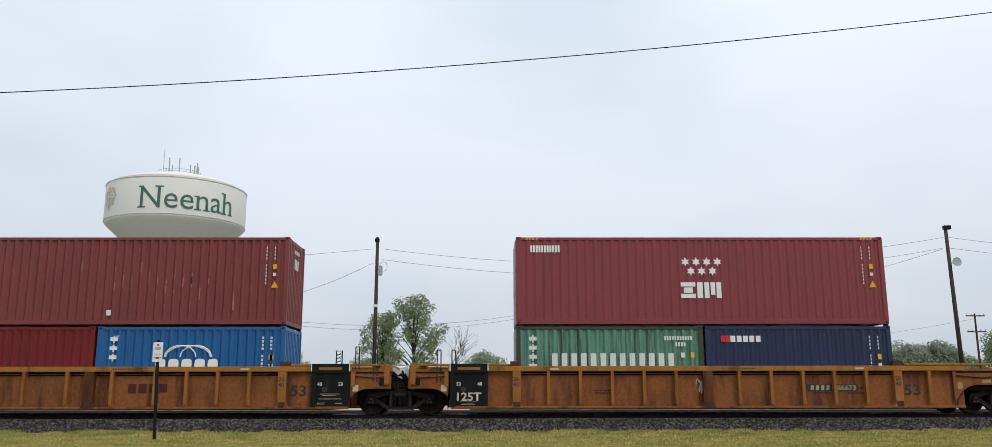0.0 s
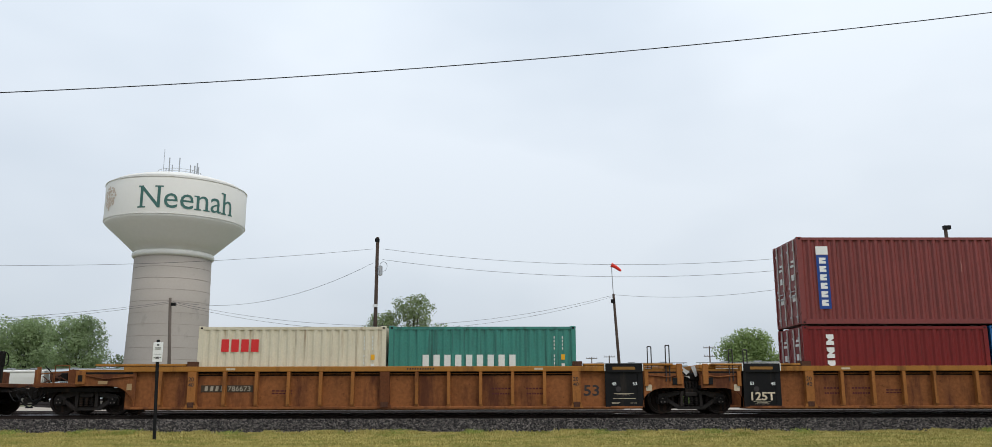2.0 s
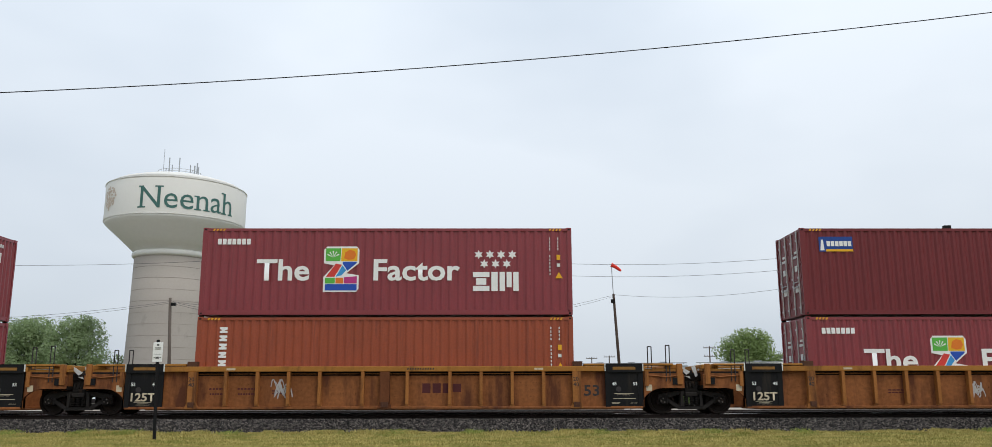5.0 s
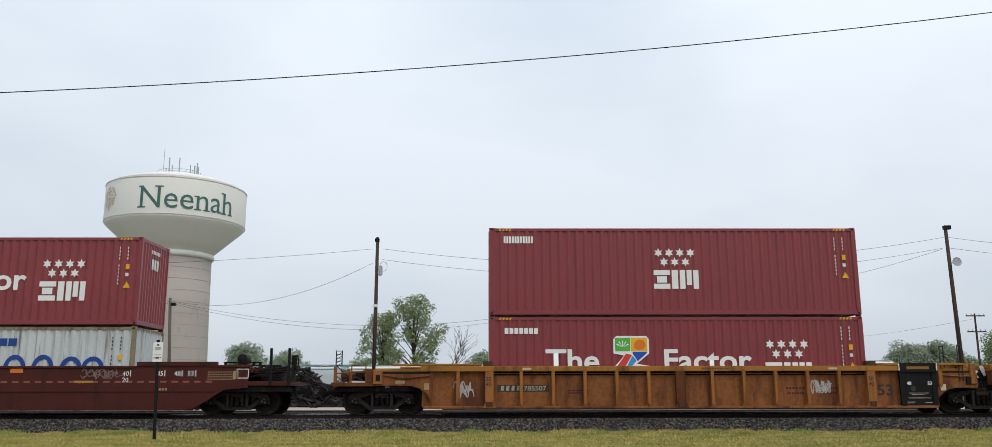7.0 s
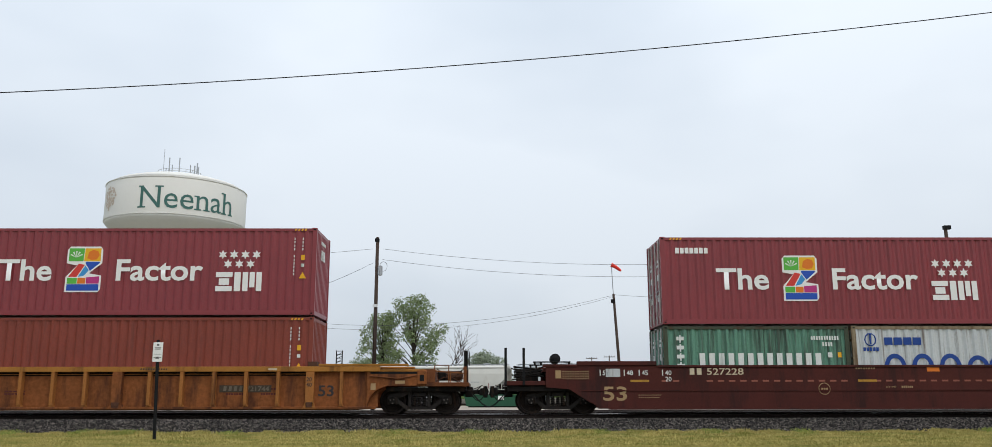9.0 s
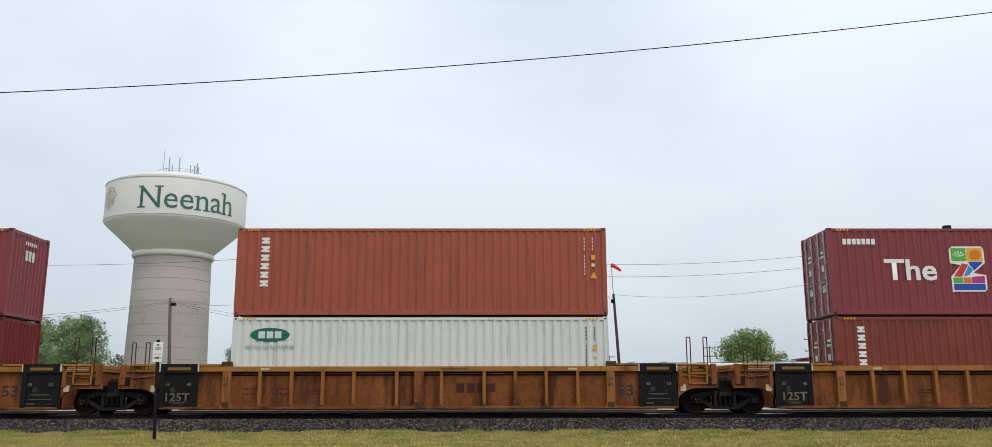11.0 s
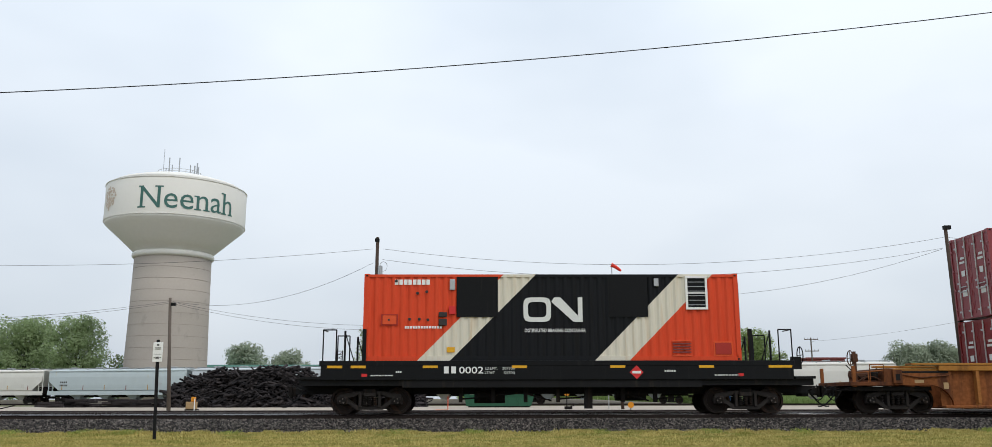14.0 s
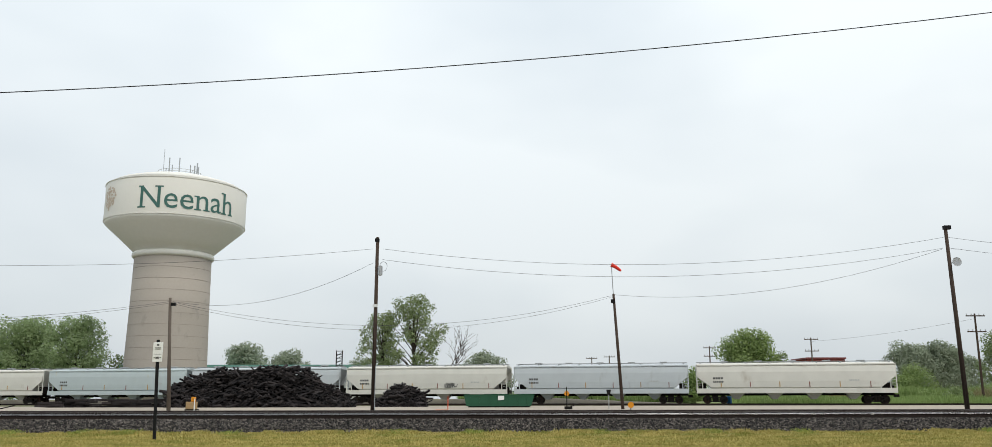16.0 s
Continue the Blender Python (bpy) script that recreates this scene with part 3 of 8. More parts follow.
def pole_fittings():
    part("head_bracket", boxes((-0.10, 0.14, -0.11, 0.11, 9.75, 9.95)), BLACK_PAINT, POLE_A)
    part("transformer", lathe(bmesh.new(), [(0.02, 7.75), (0.14, 7.78), (0.14, 8.3), (0.03, 8.36)], 12), GALV, POLE_A).location = (0.24, -0.1, 0)
    part("marker_band", boxes((-0.13, 0.13, -0.14, 0.13, 5.94, 6.10)), WHITE_MARK, POLE_A)
    part("ground_wire_guard", boxes((0.10, 0.14, -0.15, -0.10, 0.0, 2.6)), GALV, POLE_A)
    bm = bmesh.new()
    for k in range(14):
        a, b = k * math.tau / 14, (k + 1) * math.tau / 14
        tube(bm, (0.42 + 0.22 * math.cos(a), -0.05, 8.3 + 0.28 * math.sin(a)), (0.42 + 0.22 * math.cos(b), -0.05, 8.3 + 0.28 * math.sin(b)), 0.012, 5)
    part("cable_loop", bm, CABLE_FAR, POLE_A)
    part("head_bracket", boxes((-0.28, 0.1, -0.14, 0.14, 10.5, 10.72)), BLACK_PAINT, POLE_B)
    bm = lathe(bmesh.new(), [(0.05, 0.15), (0.10, 0.05), (0.24, -0.10), (0.27, -0.16), (0.2, -0.15)], 16, axis="y")
    sp = part("loudspeaker", bm, GALV, POLE_B, "round pale grey horn loudspeaker")
    sp.location = (0.05, -0.3, 8.5)
    part("speaker_bracket", tubes(0.025, ((-0.02, 0, 8.5), (0.05, -0.25, 8.5))), BLACK_PAINT, POLE_B)
    part("floodlight", boxes((-0.62, -0.38, -0.16, 0.1, 7.25, 7.5)), BLACK_PAINT, POLE_C)
    part("floodlight_arm", tubes(0.025, ((-0.5, 0, 7.5), (-0.42, 0, 7.75))), BLACK_PAINT, POLE_C)
    part("mast", tubes(0.03, ((-0.44, 0, 7.6), (-0.53, 0, 9.95))), GALV, POLE_C)
    part("floodlight", boxes((-0.3, -0.02, -0.2, 0.05, 6.75, 6.95)), BLACK_PAINT, POLE_D)
    sock = tagged(new("windsock"), "bright red windsock hanging from a mast", "windsock")
    sock.matrix_basis = pose(8.62, 60, 10.2)
    bm = bmesh.new()
    tube(bm, (0, 0, 0), (0.26, 0, -0.11), 0.15, 10, 0.13)
    tube(bm, (0.26, 0, -0.11), (0.5, 0, -0.3), 0.13, 10, 0.10)
    tube(bm, (0.5, 0, -0.3), (0.68, 0, -0.42), 0.10, 10, 0.075)
    part("sleeve", bm, SOCK, sock)


pole_fittings()


def cable(name, a, b, sag, r=0.010, mat=None, label="thin overhead cable between poles", n=24):
    bm = bmesh.new()
    a, b = Vector(a), Vector(b)
    side = Vector((b.y - a.y, a.x - b.x, 0)).normalized()
    rings = []
    for k in range(n + 1):
        p = a.lerp(b, k / n) - Vector((0, 0, 4 * sag * (k / n) * (1 - k / n)))
        rings.append([bm.verts.new(p + side * r * math.cos(q * math.tau / 6) + Vector((0, 0, r * math.sin(q * math.tau / 6)))) for q in range(6)])
    for k in range(n):
        for q in range(6):
            bm.faces.new((rings[k][q], rings[k][(q + 1) % 6], rings[k + 1][(q + 1) % 6], rings[k + 1][q]))
    return tagged(new(name, mesh_of(name, bm, mat or CABLE_FAR)), label, "cable")


for sx, h in ((-40, 8.6), (40, 15.6)):
    post = thing("utility_pole", "tall timber pole that holds the black cable over the verge", "utility pole", pose(sx, 20.14, 0))
    part("shaft", tube(bmesh.new(), (0, 0, -0.4), (0, 0, h), 0.17, 12, 0.115), POLE_WOOD, post, smooth=True)
cable("overhead_cable", (-40, 20, 8.36), (40, 20, 15.3), 2.75, 0.012, CABLE, "black overhead cable above the grass verge", 60)
cable("overhead_cable", (-6.68, 50, 9.62), (-50, 50, 10.0), 1.15)
cable("overhead_cable", (-6.13, 50, 9.62), (26.8, 50, 10.3), 1.25)
cable("overhead_cable", (-6.12, 50, 8.99), (26.7, 50, 9.66), 1.33)
cable("overhead_cable", (8.82, 60, 8.1), (26.7, 50, 9.62), 1.1)
cable("overhead_cable", (27.1, 50, 10.3), (60, 50, 10.6), 1.2)
cable("overhead_cable", (27.1, 50, 9.66), (60, 50, 10.0), 1.2)
cable("overhead_cable", (-20.7, 57, 7.34), (-6.66, 50, 8.8), 1.1)
cable("overhead_cable", (-20.7, 57, 7.3), (8.6, 60, 8.05), 1.8)
cable("overhead_cable", (-20.7, 57, 7.2), (8.6, 60, 7.95), 2.0)
cable("overhead_cable", (-20.7, 57, 7.34), (-50, 57, 6.6), 0.85)
cable("overhead_cable", (-20.7, 57, 7.24), (-50, 57, 6.2), 0.85)


# ---- running gear ----
WHEEL_R = 0.42
WHEELSETS = []


def wheelset_meshes():
    bm = bmesh.new()
    prof = [(0.05, -0.10), (0.14, -0.10), (0.15, -0.03), (0.33, -0.03), (0.345, -0.08), (WHEEL_R, -0.08), (WHEEL_R + 0.004, 0.03), (WHEEL_R + 0.03, 0.045),
            (WHEEL_R + 0.025, 0.06), (0.345, 0.06), (0.33, 0.0), (0.12, 0.0), (0.06, 0.05)]
    lathe(bm, prof, 32, axis="y")
    return mesh_of("wheel", bm, WHEEL_STEEL)


WHEEL_MESH = wheelset_meshes()
CAP_MESH = mesh_of("axle_cap", lathe(bmesh.new(), [(0.10, -0.16), (0.13, -0.13), (0.13, 0.0), (0.08, 0.02)], 14, axis="y"), GREASE)
BOLT_MESH = mesh_of("axle_bolt", boxes((-0.02, 0.02, -0.185, -0.155, 0.05, 0.09), (0.035, 0.075, -0.185, -0.155, -0.06, -0.02), (-0.075, -0.035, -0.185, -0.155, -0.06, -0.02)), BOLT_STEEL)
AXLE_MESH = mesh_of("axle", tubes(0.075, ((0, -1.0, 0), (0, 1.0, 0)), seg=10), GREASE)


def wheelset(parent, x):
    ws = part("wheelset", AXLE_MESH, None, parent)
    ws.location = (x, 0, WHEEL_R + GEAR)
    for sgn in (-1, 1):
        w = part("wheel", WHEEL_MESH, None, ws)
        w.matrix_basis = pose(0, sgn * 0.77, 0, 0, 0, 0 if sgn < 0 else 180)
        c = part("axle_cap", CAP_MESH, None, ws)
        c.matrix_basis = pose(0, sgn * 1.02, 0, 0, 0, 0 if sgn < 0 else 180)
        k = part("axle_bolts", BOLT_MESH, None, ws)
        k.matrix_basis = pose(0, sgn * 1.0, 0, 0, 0, 0 if sgn < 0 else 180)
    return ws


def side_frame_mesh(h):
    """A cast side frame facing -y: arched top member, slanting tension members and a low seat for the springs, open between."""
    bm = bmesh.new()
    prism(bm, [(-h - 0.14, 0.49), (-h + 0.12, 0.49), (-0.38, 0.61), (0.38, 0.61), (h - 0.12, 0.49), (h + 0.14, 0.49), (h + 0.12, 0.62), (0.42, 0.73), (-0.42, 0.73), (-h - 0.12, 0.62)], -0.06, 0.06)
    for s in (-1, 1):
        pts = [(s * (h + 0.02), 0.50), (s * (h - 0.16), 0.50), (s * 0.36, 0.25), (s * 0.42, 0.14)]
        prism(bm, pts if s < 0 else pts[::-1], -0.055, 0.055)
    prism(bm, [(-0.42, 0.14), (0.42, 0.14), (0.36, 0.25), (-0.36, 0.25)], -0.065, 0.065)
    bmesh.ops.recalc_face_normals(bm, faces=bm.faces)
    return bm


def truck(parent, x, half=0.89):
    """A two-axle cast truck; its wheelsets are keyed on the car."""
    h = half
    truck_ob = part("truck", bevelled(boxes((-0.22, 0.22, -1.12, 1.12, 0.56, 0.80)), 0.03), GREASE, parent, "dark cast-steel two-axle truck")
    truck_ob.location = (x, 0, GEAR)
    for y in (-1.02, 1.02):
        s = -1 if y < 0 else 1
        f = part("side_frame", side_frame_mesh(h), GREASE_LIGHT, truck_ob, "trussed cast-steel side frame")
        f.location = (0, y, 0)
        for sx in (-0.17, 0.0, 0.17):
            part("spring", lathe_spring(sx, y + s * 0.075), GREASE, truck_ob)
        for sx in (-0.31, 0.31):
            part("column_guide", bevelled(boxes((sx - 0.05, sx + 0.05, y - 0.10, y + 0.10, 0.22, 0.70)), 0.015), GREASE_LIGHT, truck_ob)
        for sx in (-h, h):
            part("bearing_box", bevelled(boxes((sx - 0.17, sx + 0.17, y - 0.09, y + 0.09, 0.30, 0.56)), 0.03), GREASE_LIGHT, truck_ob)
        part("bolster_end", bevelled(boxes((-0.20, 0.20, y - 0.12, y + 0.12, 0.55, 0.68)), 0.02), GREASE_LIGHT, truck_ob)
    for sx in (-h + 0.48, h - 0.48):
        part("brake_beam", boxes((sx - 0.04, sx + 0.04, -0.7, 0.7, 0.28, 0.40)), GREASE, truck_ob)
    for sx in (-h, h):
        WHEELSETS.append(wheelset(parent, x + sx))
    return truck_ob


# Near-black that puts the inner shade of slots and holes into the colour.
VOID_BLACK = surface("recess_shade_black", (0.004, 0.004, 0.004), 0.8)
GREASE_LIGHT = surface("dusty_cast_steel", (0.017, 0.0135, 0.0115), 0.75, wear=(0.045, 0.028, 0.019), wear_amount=0.35, var=0.3, bump=0.3)


def lathe_spring(x, y):
    prof = []
    for k in range(5):
        z = 0.27 + k * 0.055
        prof += [(0.045, z), (0.07, z + 0.012), (0.07, z + 0.034), (0.045, z + 0.046)]
    bm = lathe(bmesh.new(), prof, 10)
    bm.transform(pose(x, y, 0))
    return bm


def hose(parent, pts, r=0.024, name="air_hose", mat=None, label="black rubber brake hose"):
    bm = bmesh.new()
    ps = [Vector(p) for p in pts]
    rings = []
    for k, p in enumerate(ps):
        q = (ps[min(k + 1, len(ps) - 1)] - ps[max(k - 1, 0)]).to_track_quat("Z", "Y")
        rings.append([bm.verts.new(p + q @ Vector((r * math.cos(j * math.tau / 6), r * math.sin(j * math.tau / 6), 0))) for j in range(6)])
    for u, v in zip(rings, rings[1:]):
        for j in range(6):
            bm.faces.new((u[j], u[(j + 1) % 6], v[(j + 1) % 6], v[j]))
    bm.faces.new(rings[0][::-1])
    bm.faces.new(rings[-1])
    return part(name, bm, mat or BLACK_PAINT, parent, label)


def coupler(parent, x, sgn):
    bm = bmesh.new()
    box(bm, min(x, x - sgn * 0.8), max(x, x - sgn * 0.8), -0.07, 0.07, 0.72, 0.86)
    prism(bm, [(x - 0.17, 0.68), (x + 0.13, 0.66), (x + 0.17, 0.80), (x + 0.10, 0.93), (x - 0.12, 0.91)], -0.17, 0.17)
    box(bm, x + sgn * 0.05 - 0.07, x + sgn * 0.05 + 0.07, -0.2, -0.05, 0.60, 0.98)
    part("coupler", bevelled(bm, 0.02), GREASE, parent, "dark cast-steel knuckle coupler")
    a, b = sorted((x - sgn * 0.62, x - sgn * 0.36))
    part("draft_gear_pocket", bevelled(boxes((a, b, -0.26, 0.26, 0.62, 0.95)), 0.02), GREASE, parent)
    hose(parent, [(x - sgn * (0.35 - 0.1 * k), -0.35, 0.72 - 0.42 * math.sin(k / 6 * math.pi * 0.55)) for k in range(7)])
    hose(parent, [(x - sgn * (0.45 - 0.09 * k), -0.62, 0.80 - 0.30 * math.sin(k / 6 * math.pi)) for k in range(7)], 0.02)
    hose(parent, [(x - sgn * 0.6, -1.3, 0.86), (x - sgn * 0.55, -0.75, 0.80), (x - sgn * 0.2, -0.45, 0.93), (x - sgn * 0.05, -0.2, 1.0)], 0.014, "cut_lever", GREASE, "bent steel uncoupling lever")


def rail_loop(bm, x, y, z0, z1, w=0.28, r=0.018, along="x"):
    d = (w, 0, 0) if along == "x" else (0, w, 0)
    a, b = Vector((x, y, z0)), Vector((x, y, z1))
    d = Vector(d)
    tube(bm, a, b, r, 6)
    tube(bm, b, b + d, r, 6)
    tube(bm, b + d, a + d, r, 6)


# ---- articulated well cars ----


def well_side(parent, kind, paint, top_paint):
    """Both side walls with posts and chords, and the floor; arches over trucks lie beyond |x| = 8.25."""
    post_paint = WELL_POST
    if kind == "middle":
        xs = [q * s for s in (-1, 1) for q in (0.71, 2.07, 3.06, 4.05, 5.05)]
    else:
        xs = [q * s * 1.017 for s in (-1, 1) for q in range(1, 6)] + [-7.1 if kind == "end_left" else 7.1]
    for side in (-1, 1):
        f = lambda a, b: (min(side * a, side * b), max(side * a, side * b))
        y0, y1 = f(1.31, 1.28)
        part("side_sheet", boxes((-8.25, 8.25, y0, y1, 0.30, 1.295), (-8.25, -6.2, y0, y1, 1.295, 1.42), (6.2, 8.25, y0, y1, 1.295, 1.42)), paint, parent,
             "weathered ochre side sheet streaked with rust")
        y0, y1 = f(1.46, 1.22)
        part("top_chord", bevelled(boxes((-8.3, 8.3, y0, y1, 1.42, 1.585)), 0.012), top_paint, parent, "ochre top chord")
        y0, y1 = f(1.47, 1.22)
        part("bottom_chord", bevelled(boxes((-8.2, 8.2, y0, y1, 0.25, 0.33)), 0.012), paint, parent)
        # Plate added behind the gap; its dark colour stands in for the chord's shade.
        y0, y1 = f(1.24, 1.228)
        part("inner_web", boxes((-6.25, 6.25, y0, y1, 1.25, 1.43)), GREASE, parent, "near-black inner plate put in as shade under the top chord")
        part("side_pipe", tubes(0.014, ((-6.2, side * 1.335, 1.352), (6.2, side * 1.335, 1.352)), seg=6), post_paint, parent)
        a, b = f(1.50, 1.31)
        for x in xs:
            bm = boxes((x - 0.05, x + 0.05, a, b, 0.40, 1.42))
            prism(bm, [(x - 0.05, 0.40), (x - 0.075, 0.34), (x + 0.075, 0.34), (x + 0.05, 0.40)][::-1], a + (0.05 if side < 0 else 0), b - (0 if side < 0 else 0.05))
            part("side_post", bm, post_paint, parent)
        for x, wide in ((-6.10, 0.13), (0, 0.15), (6.10, 0.13)):
            bm = boxes((x - wide, x + wide, a, b, 0.40, 1.42))
            prism(bm, [(x - wide - 0.08, 0.27), (x + wide + 0.08, 0.27), (x + wide, 0.45), (x - wide, 0.45)], a, b)
            mid = part("side_post", bm, (WELL_RUSTY if paint is WELL_PAINT else WELL_OLD) if x == 0 else post_paint, parent, "wide rusty splice post" if x == 0 else "")
            a2, b2 = f(1.52, 1.50)
            bm = boxes((x - wide * 0.75, x + wide * 0.75, a2, b2, 0.31, 0.47))
            for q in (-0.07, 0.07):
                box(bm, x + q - 0.02, x + q + 0.02, a2 - (0.015 if side < 0 else 0), b2 + (0 if side < 0 else 0.015), 0.36, 0.41)
            part("splice_plate", bm, RUST_STEEL, mid)
    part("well_floor", boxes((-7.6, 7.6, -1.3, 1.3, 0.22, 0.27)), paint, parent)


WELL_RUSTY = surface("rusty_ochre_paint", (0.135, 0.048, 0.020), 0.8, wear=(0.05, 0.022, 0.014), wear_amount=0.7, var=0.35, streak=2.0, bump=0.3, spec=0.12, grime=0.5)
RUST_STEEL = surface("rusted_steel", (0.085, 0.036, 0.020), 0.85, wear=(0.035, 0.018, 0.013), wear_amount=0.5, var=0.3, bump=0.3)


def arch(parent, x_in, x_wheel, x_out, s, paint, top_paint, r=0.56, rise=0.66):
    """The end of the side wall from |x| = x_in, cut round a wheel at x_wheel, out to x_out, on the side s (+-1 in x)."""
    for side in (-1, 1):
        pts = [(x_in, 1.42), (x_in, 0.30), (x_in + 0.05, 0.28)]
        n = 8
        for k in range(n + 1):
            a = math.pi - k / n * (math.pi / 2)
            pts.append((x_wheel + r * 1.25 * math.cos(a), 0.32 + rise * math.sin(a)))
        pts += [(x_out, 0.32 + rise), (x_out, 1.30), (x_out - 0.25, 1.42)]
        if s < 0:
            pts = [(-x, z) for x, z in pts][::-1]
        bm = bmesh.new()
        y = (-1.41, -1.375) if side < 0 else (1.375, 1.41)
        prism(bm, pts, *y)
        bmesh.ops.recalc_face_normals(bm, faces=bm.faces)
        part("arch_plate", bm, paint, parent, "ochre side plate cut round the wheels")
        # flange along the arch
        fl = bmesh.new()
        prev = None
        for k in range(n + 1):
            a = math.pi - k / n * (math.pi / 2)
            p = (s * (x_wheel + r * 1.25 * math.cos(a)), 0.32 + rise * math.sin(a))
            if prev:
                yy = (-1.47, -1.375) if side < 0 else (1.375, 1.47)
                vs = [fl.verts.new((q[0], yq, q[1])) for q in (prev, p) for yq in yy]
                fl.faces.new((vs[0], vs[1], vs[3], vs[2]))
            prev = p
        bmesh.ops.solidify(fl, geom=fl.faces[:], thickness=0.025)
        part("arch_flange", fl, paint, parent)
    # deck over the truck
    part("end_deck", bevelled(boxes((s * x_in if s > 0 else -x_out, x_out if s > 0 else -x_in, -1.36, 1.36, 1.42, 1.50)), 0.01), top_paint, parent)


def end_cap(parent, s):
    """The raised top at one end of the well, with its deck plates: from |x| = 6.35 outwards."""
    for side in (-1, 1):
        y0, y1 = (-1.47, -1.05) if side < 0 else (1.05, 1.47)
        x0, x1 = sorted((s * 6.35, s * 9.2))
        part("end_top_plate", bevelled(boxes((x0, x1, y0, y1, 1.60, 1.665)), 0.01), WELL_TOP, parent)
        x0, x1 = sorted((s * 6.0, s * 6.3))
        part("container_guide", boxes((x0, x1, y0 + 0.02, y1 - 0.02, 1.585, 1.74)), RUST_STEEL, parent)


def black_panel(parent, s, words_big, worn=False):
    y = -1.43
    x0, x1 = sorted((s * 7.02, s * 8.22))
    pan = part("black_panel", boxes((x0, x1, y, -1.405, 0.31, 1.42), (x0, x1, -1.49, -1.405, 1.42, 1.665), (x0, x0 + 0.16, -1.475, -1.405, 0.31, 1.6), (x1 - 0.16, x1, -1.455, -1.405, 0.31, 1.42)), BLACK_PAINT, parent,
               "black stencil panel with white markings")
    ink, pale = (DUSTY_LETTER, DUSTY_LETTER) if worn else (TAN_LETTER, WHITE_WORN)
    tops = ("48", "53") if s > 0 else ("53", "48")
    part("panel_inset", boxes((x0 + 0.24, x1 - 0.24, -1.494, -1.488, 1.47, 1.56)), PANEL_YELLOW, pan, "yellow strip set in the black panel")
    # Proud bar; its black stands in for shade below the panel's top.
    part("panel_recess", boxes((x0 + 0.02, x1 - 0.02, -1.495, -1.405, 1.385, 1.43)), VOID_BLACK, pan)
    lettering(tops[0], x0 + 0.2, -1.495, 0.98, 0.105, pale, pan, bold=0.02)
    lettering(tops[1], x1 - 0.33, -1.495, 0.98, 0.105, pale, pan, bold=0.02)
    if words_big:
        lettering("125T", x0 + 0.22, -1.495, 0.51, 0.255, ink, pan, width=0.77, bold=0.025)
        small_print(part("small_print", boxes((x0 + 0.3, x1 - 0.35, -1.436, -1.43, 0.465, 0.475), (x0 + 0.42, x1 - 0.45, -1.436, -1.43, 0.425, 0.435), (x0 + 0.36, x1 - 0.4, -1.436, -1.43, 0.385, 0.395)), ink, pan))
    else:
        rows = boxes((x0 + 0.28, x1 - 0.3, -1.436, -1.43, 0.715, 0.728), (x0 + 0.36, x1 - 0.42, -1.436, -1.43, 0.675, 0.686), (x0 + 0.24, x1 - 0.24, -1.436, -1.43, 0.56, 0.575),
                     (x0 + 0.2, x0 + 0.46, -1.436, -1.43, 0.435, 0.446), (x0 + 0.2, x0 + 0.42, -1.436, -1.43, 0.405, 0.416), (x1 - 0.42, x1 - 0.2, -1.436, -1.43, 0.42, 0.431))
        small_print(part("small_print", rows, ink, pan))
    ring = part("round_plate", lathe(bmesh.new(), [(0.02, -0.01), (0.085, -0.01), (0.085, 0), (0.02, 0)], 14, axis="y"), DARK_MARK, pan)
    ring.location = (x0 + 0.42, -1.435, 0.86)
    w = boxes((x0 - 0.02, x0 + 0.01, -1.50, -1.47, 1.43, 1.66), (x1 - 0.01, x1 + 0.02, -1.50, -1.47, 1.43, 1.66))
    small_print(part("edge_mark", w, WHITE_WORN, pan))


DUSTY_LETTER = surface("dusty_lettering", (0.15, 0.115, 0.085), 0.7, wear=(0.06, 0.045, 0.03), wear_amount=0.5, var=0.2)
PANEL_YELLOW = surface("dull_yellow_paint", (0.25, 0.12, 0.025), 0.65, wear=(0.16, 0.07, 0.02), wear_amount=0.4, var=0.15)
PANEL_LETTER = surface("worn_panel_lettering", (0.36, 0.31, 0.235), 0.7, wear=(0.08, 0.055, 0.035), wear_amount=0.45, var=0.2)
FADED_LETTER = surface("faded_lettering", (0.13, 0.105, 0.075), 0.7, var=0.2)
TAN_LETTER = surface("tan_white_lettering", (0.55, 0.47, 0.33), 0.65, wear=(0.15, 0.1, 0.06), wear_amount=0.3)
PLATE_DARK = surface("dark_number_panel", (0.055, 0.040, 0.026), 0.7, var=0.2)


def bars(bm, x, y, z, w, h, n, gap=0.25, depth=0.004, skew=0.0):
    """n plain upright blocks in a row."""
    c = w / (n - gap)
    for k in range(n):
        a = x + k * c
        prism(bm, [(a, z), (a + c * (1 - gap), z), (a + c * (1 - gap) + skew, z + h), (a + skew, z + h)], y - depth, y)
    return bm


def blocks(name, x, y, z, w, h, n, mat, parent, gap=0.22, label="", skew=0.0):
    """Plain upright blocks in a row, each a part of its own."""
    c = w / (n - gap)
    me = mesh_of(name, prism(bmesh.new(), [(0, 0), (c * (1 - gap), 0), (c * (1 - gap) + skew, h), (skew, h)], -0.004, 0), mat)
    for k in range(n):
        part(name, me, None, parent, label).location = (x + k * c, y, z)


def small_print(ob):
    return tagged(ob, kind="stuff")


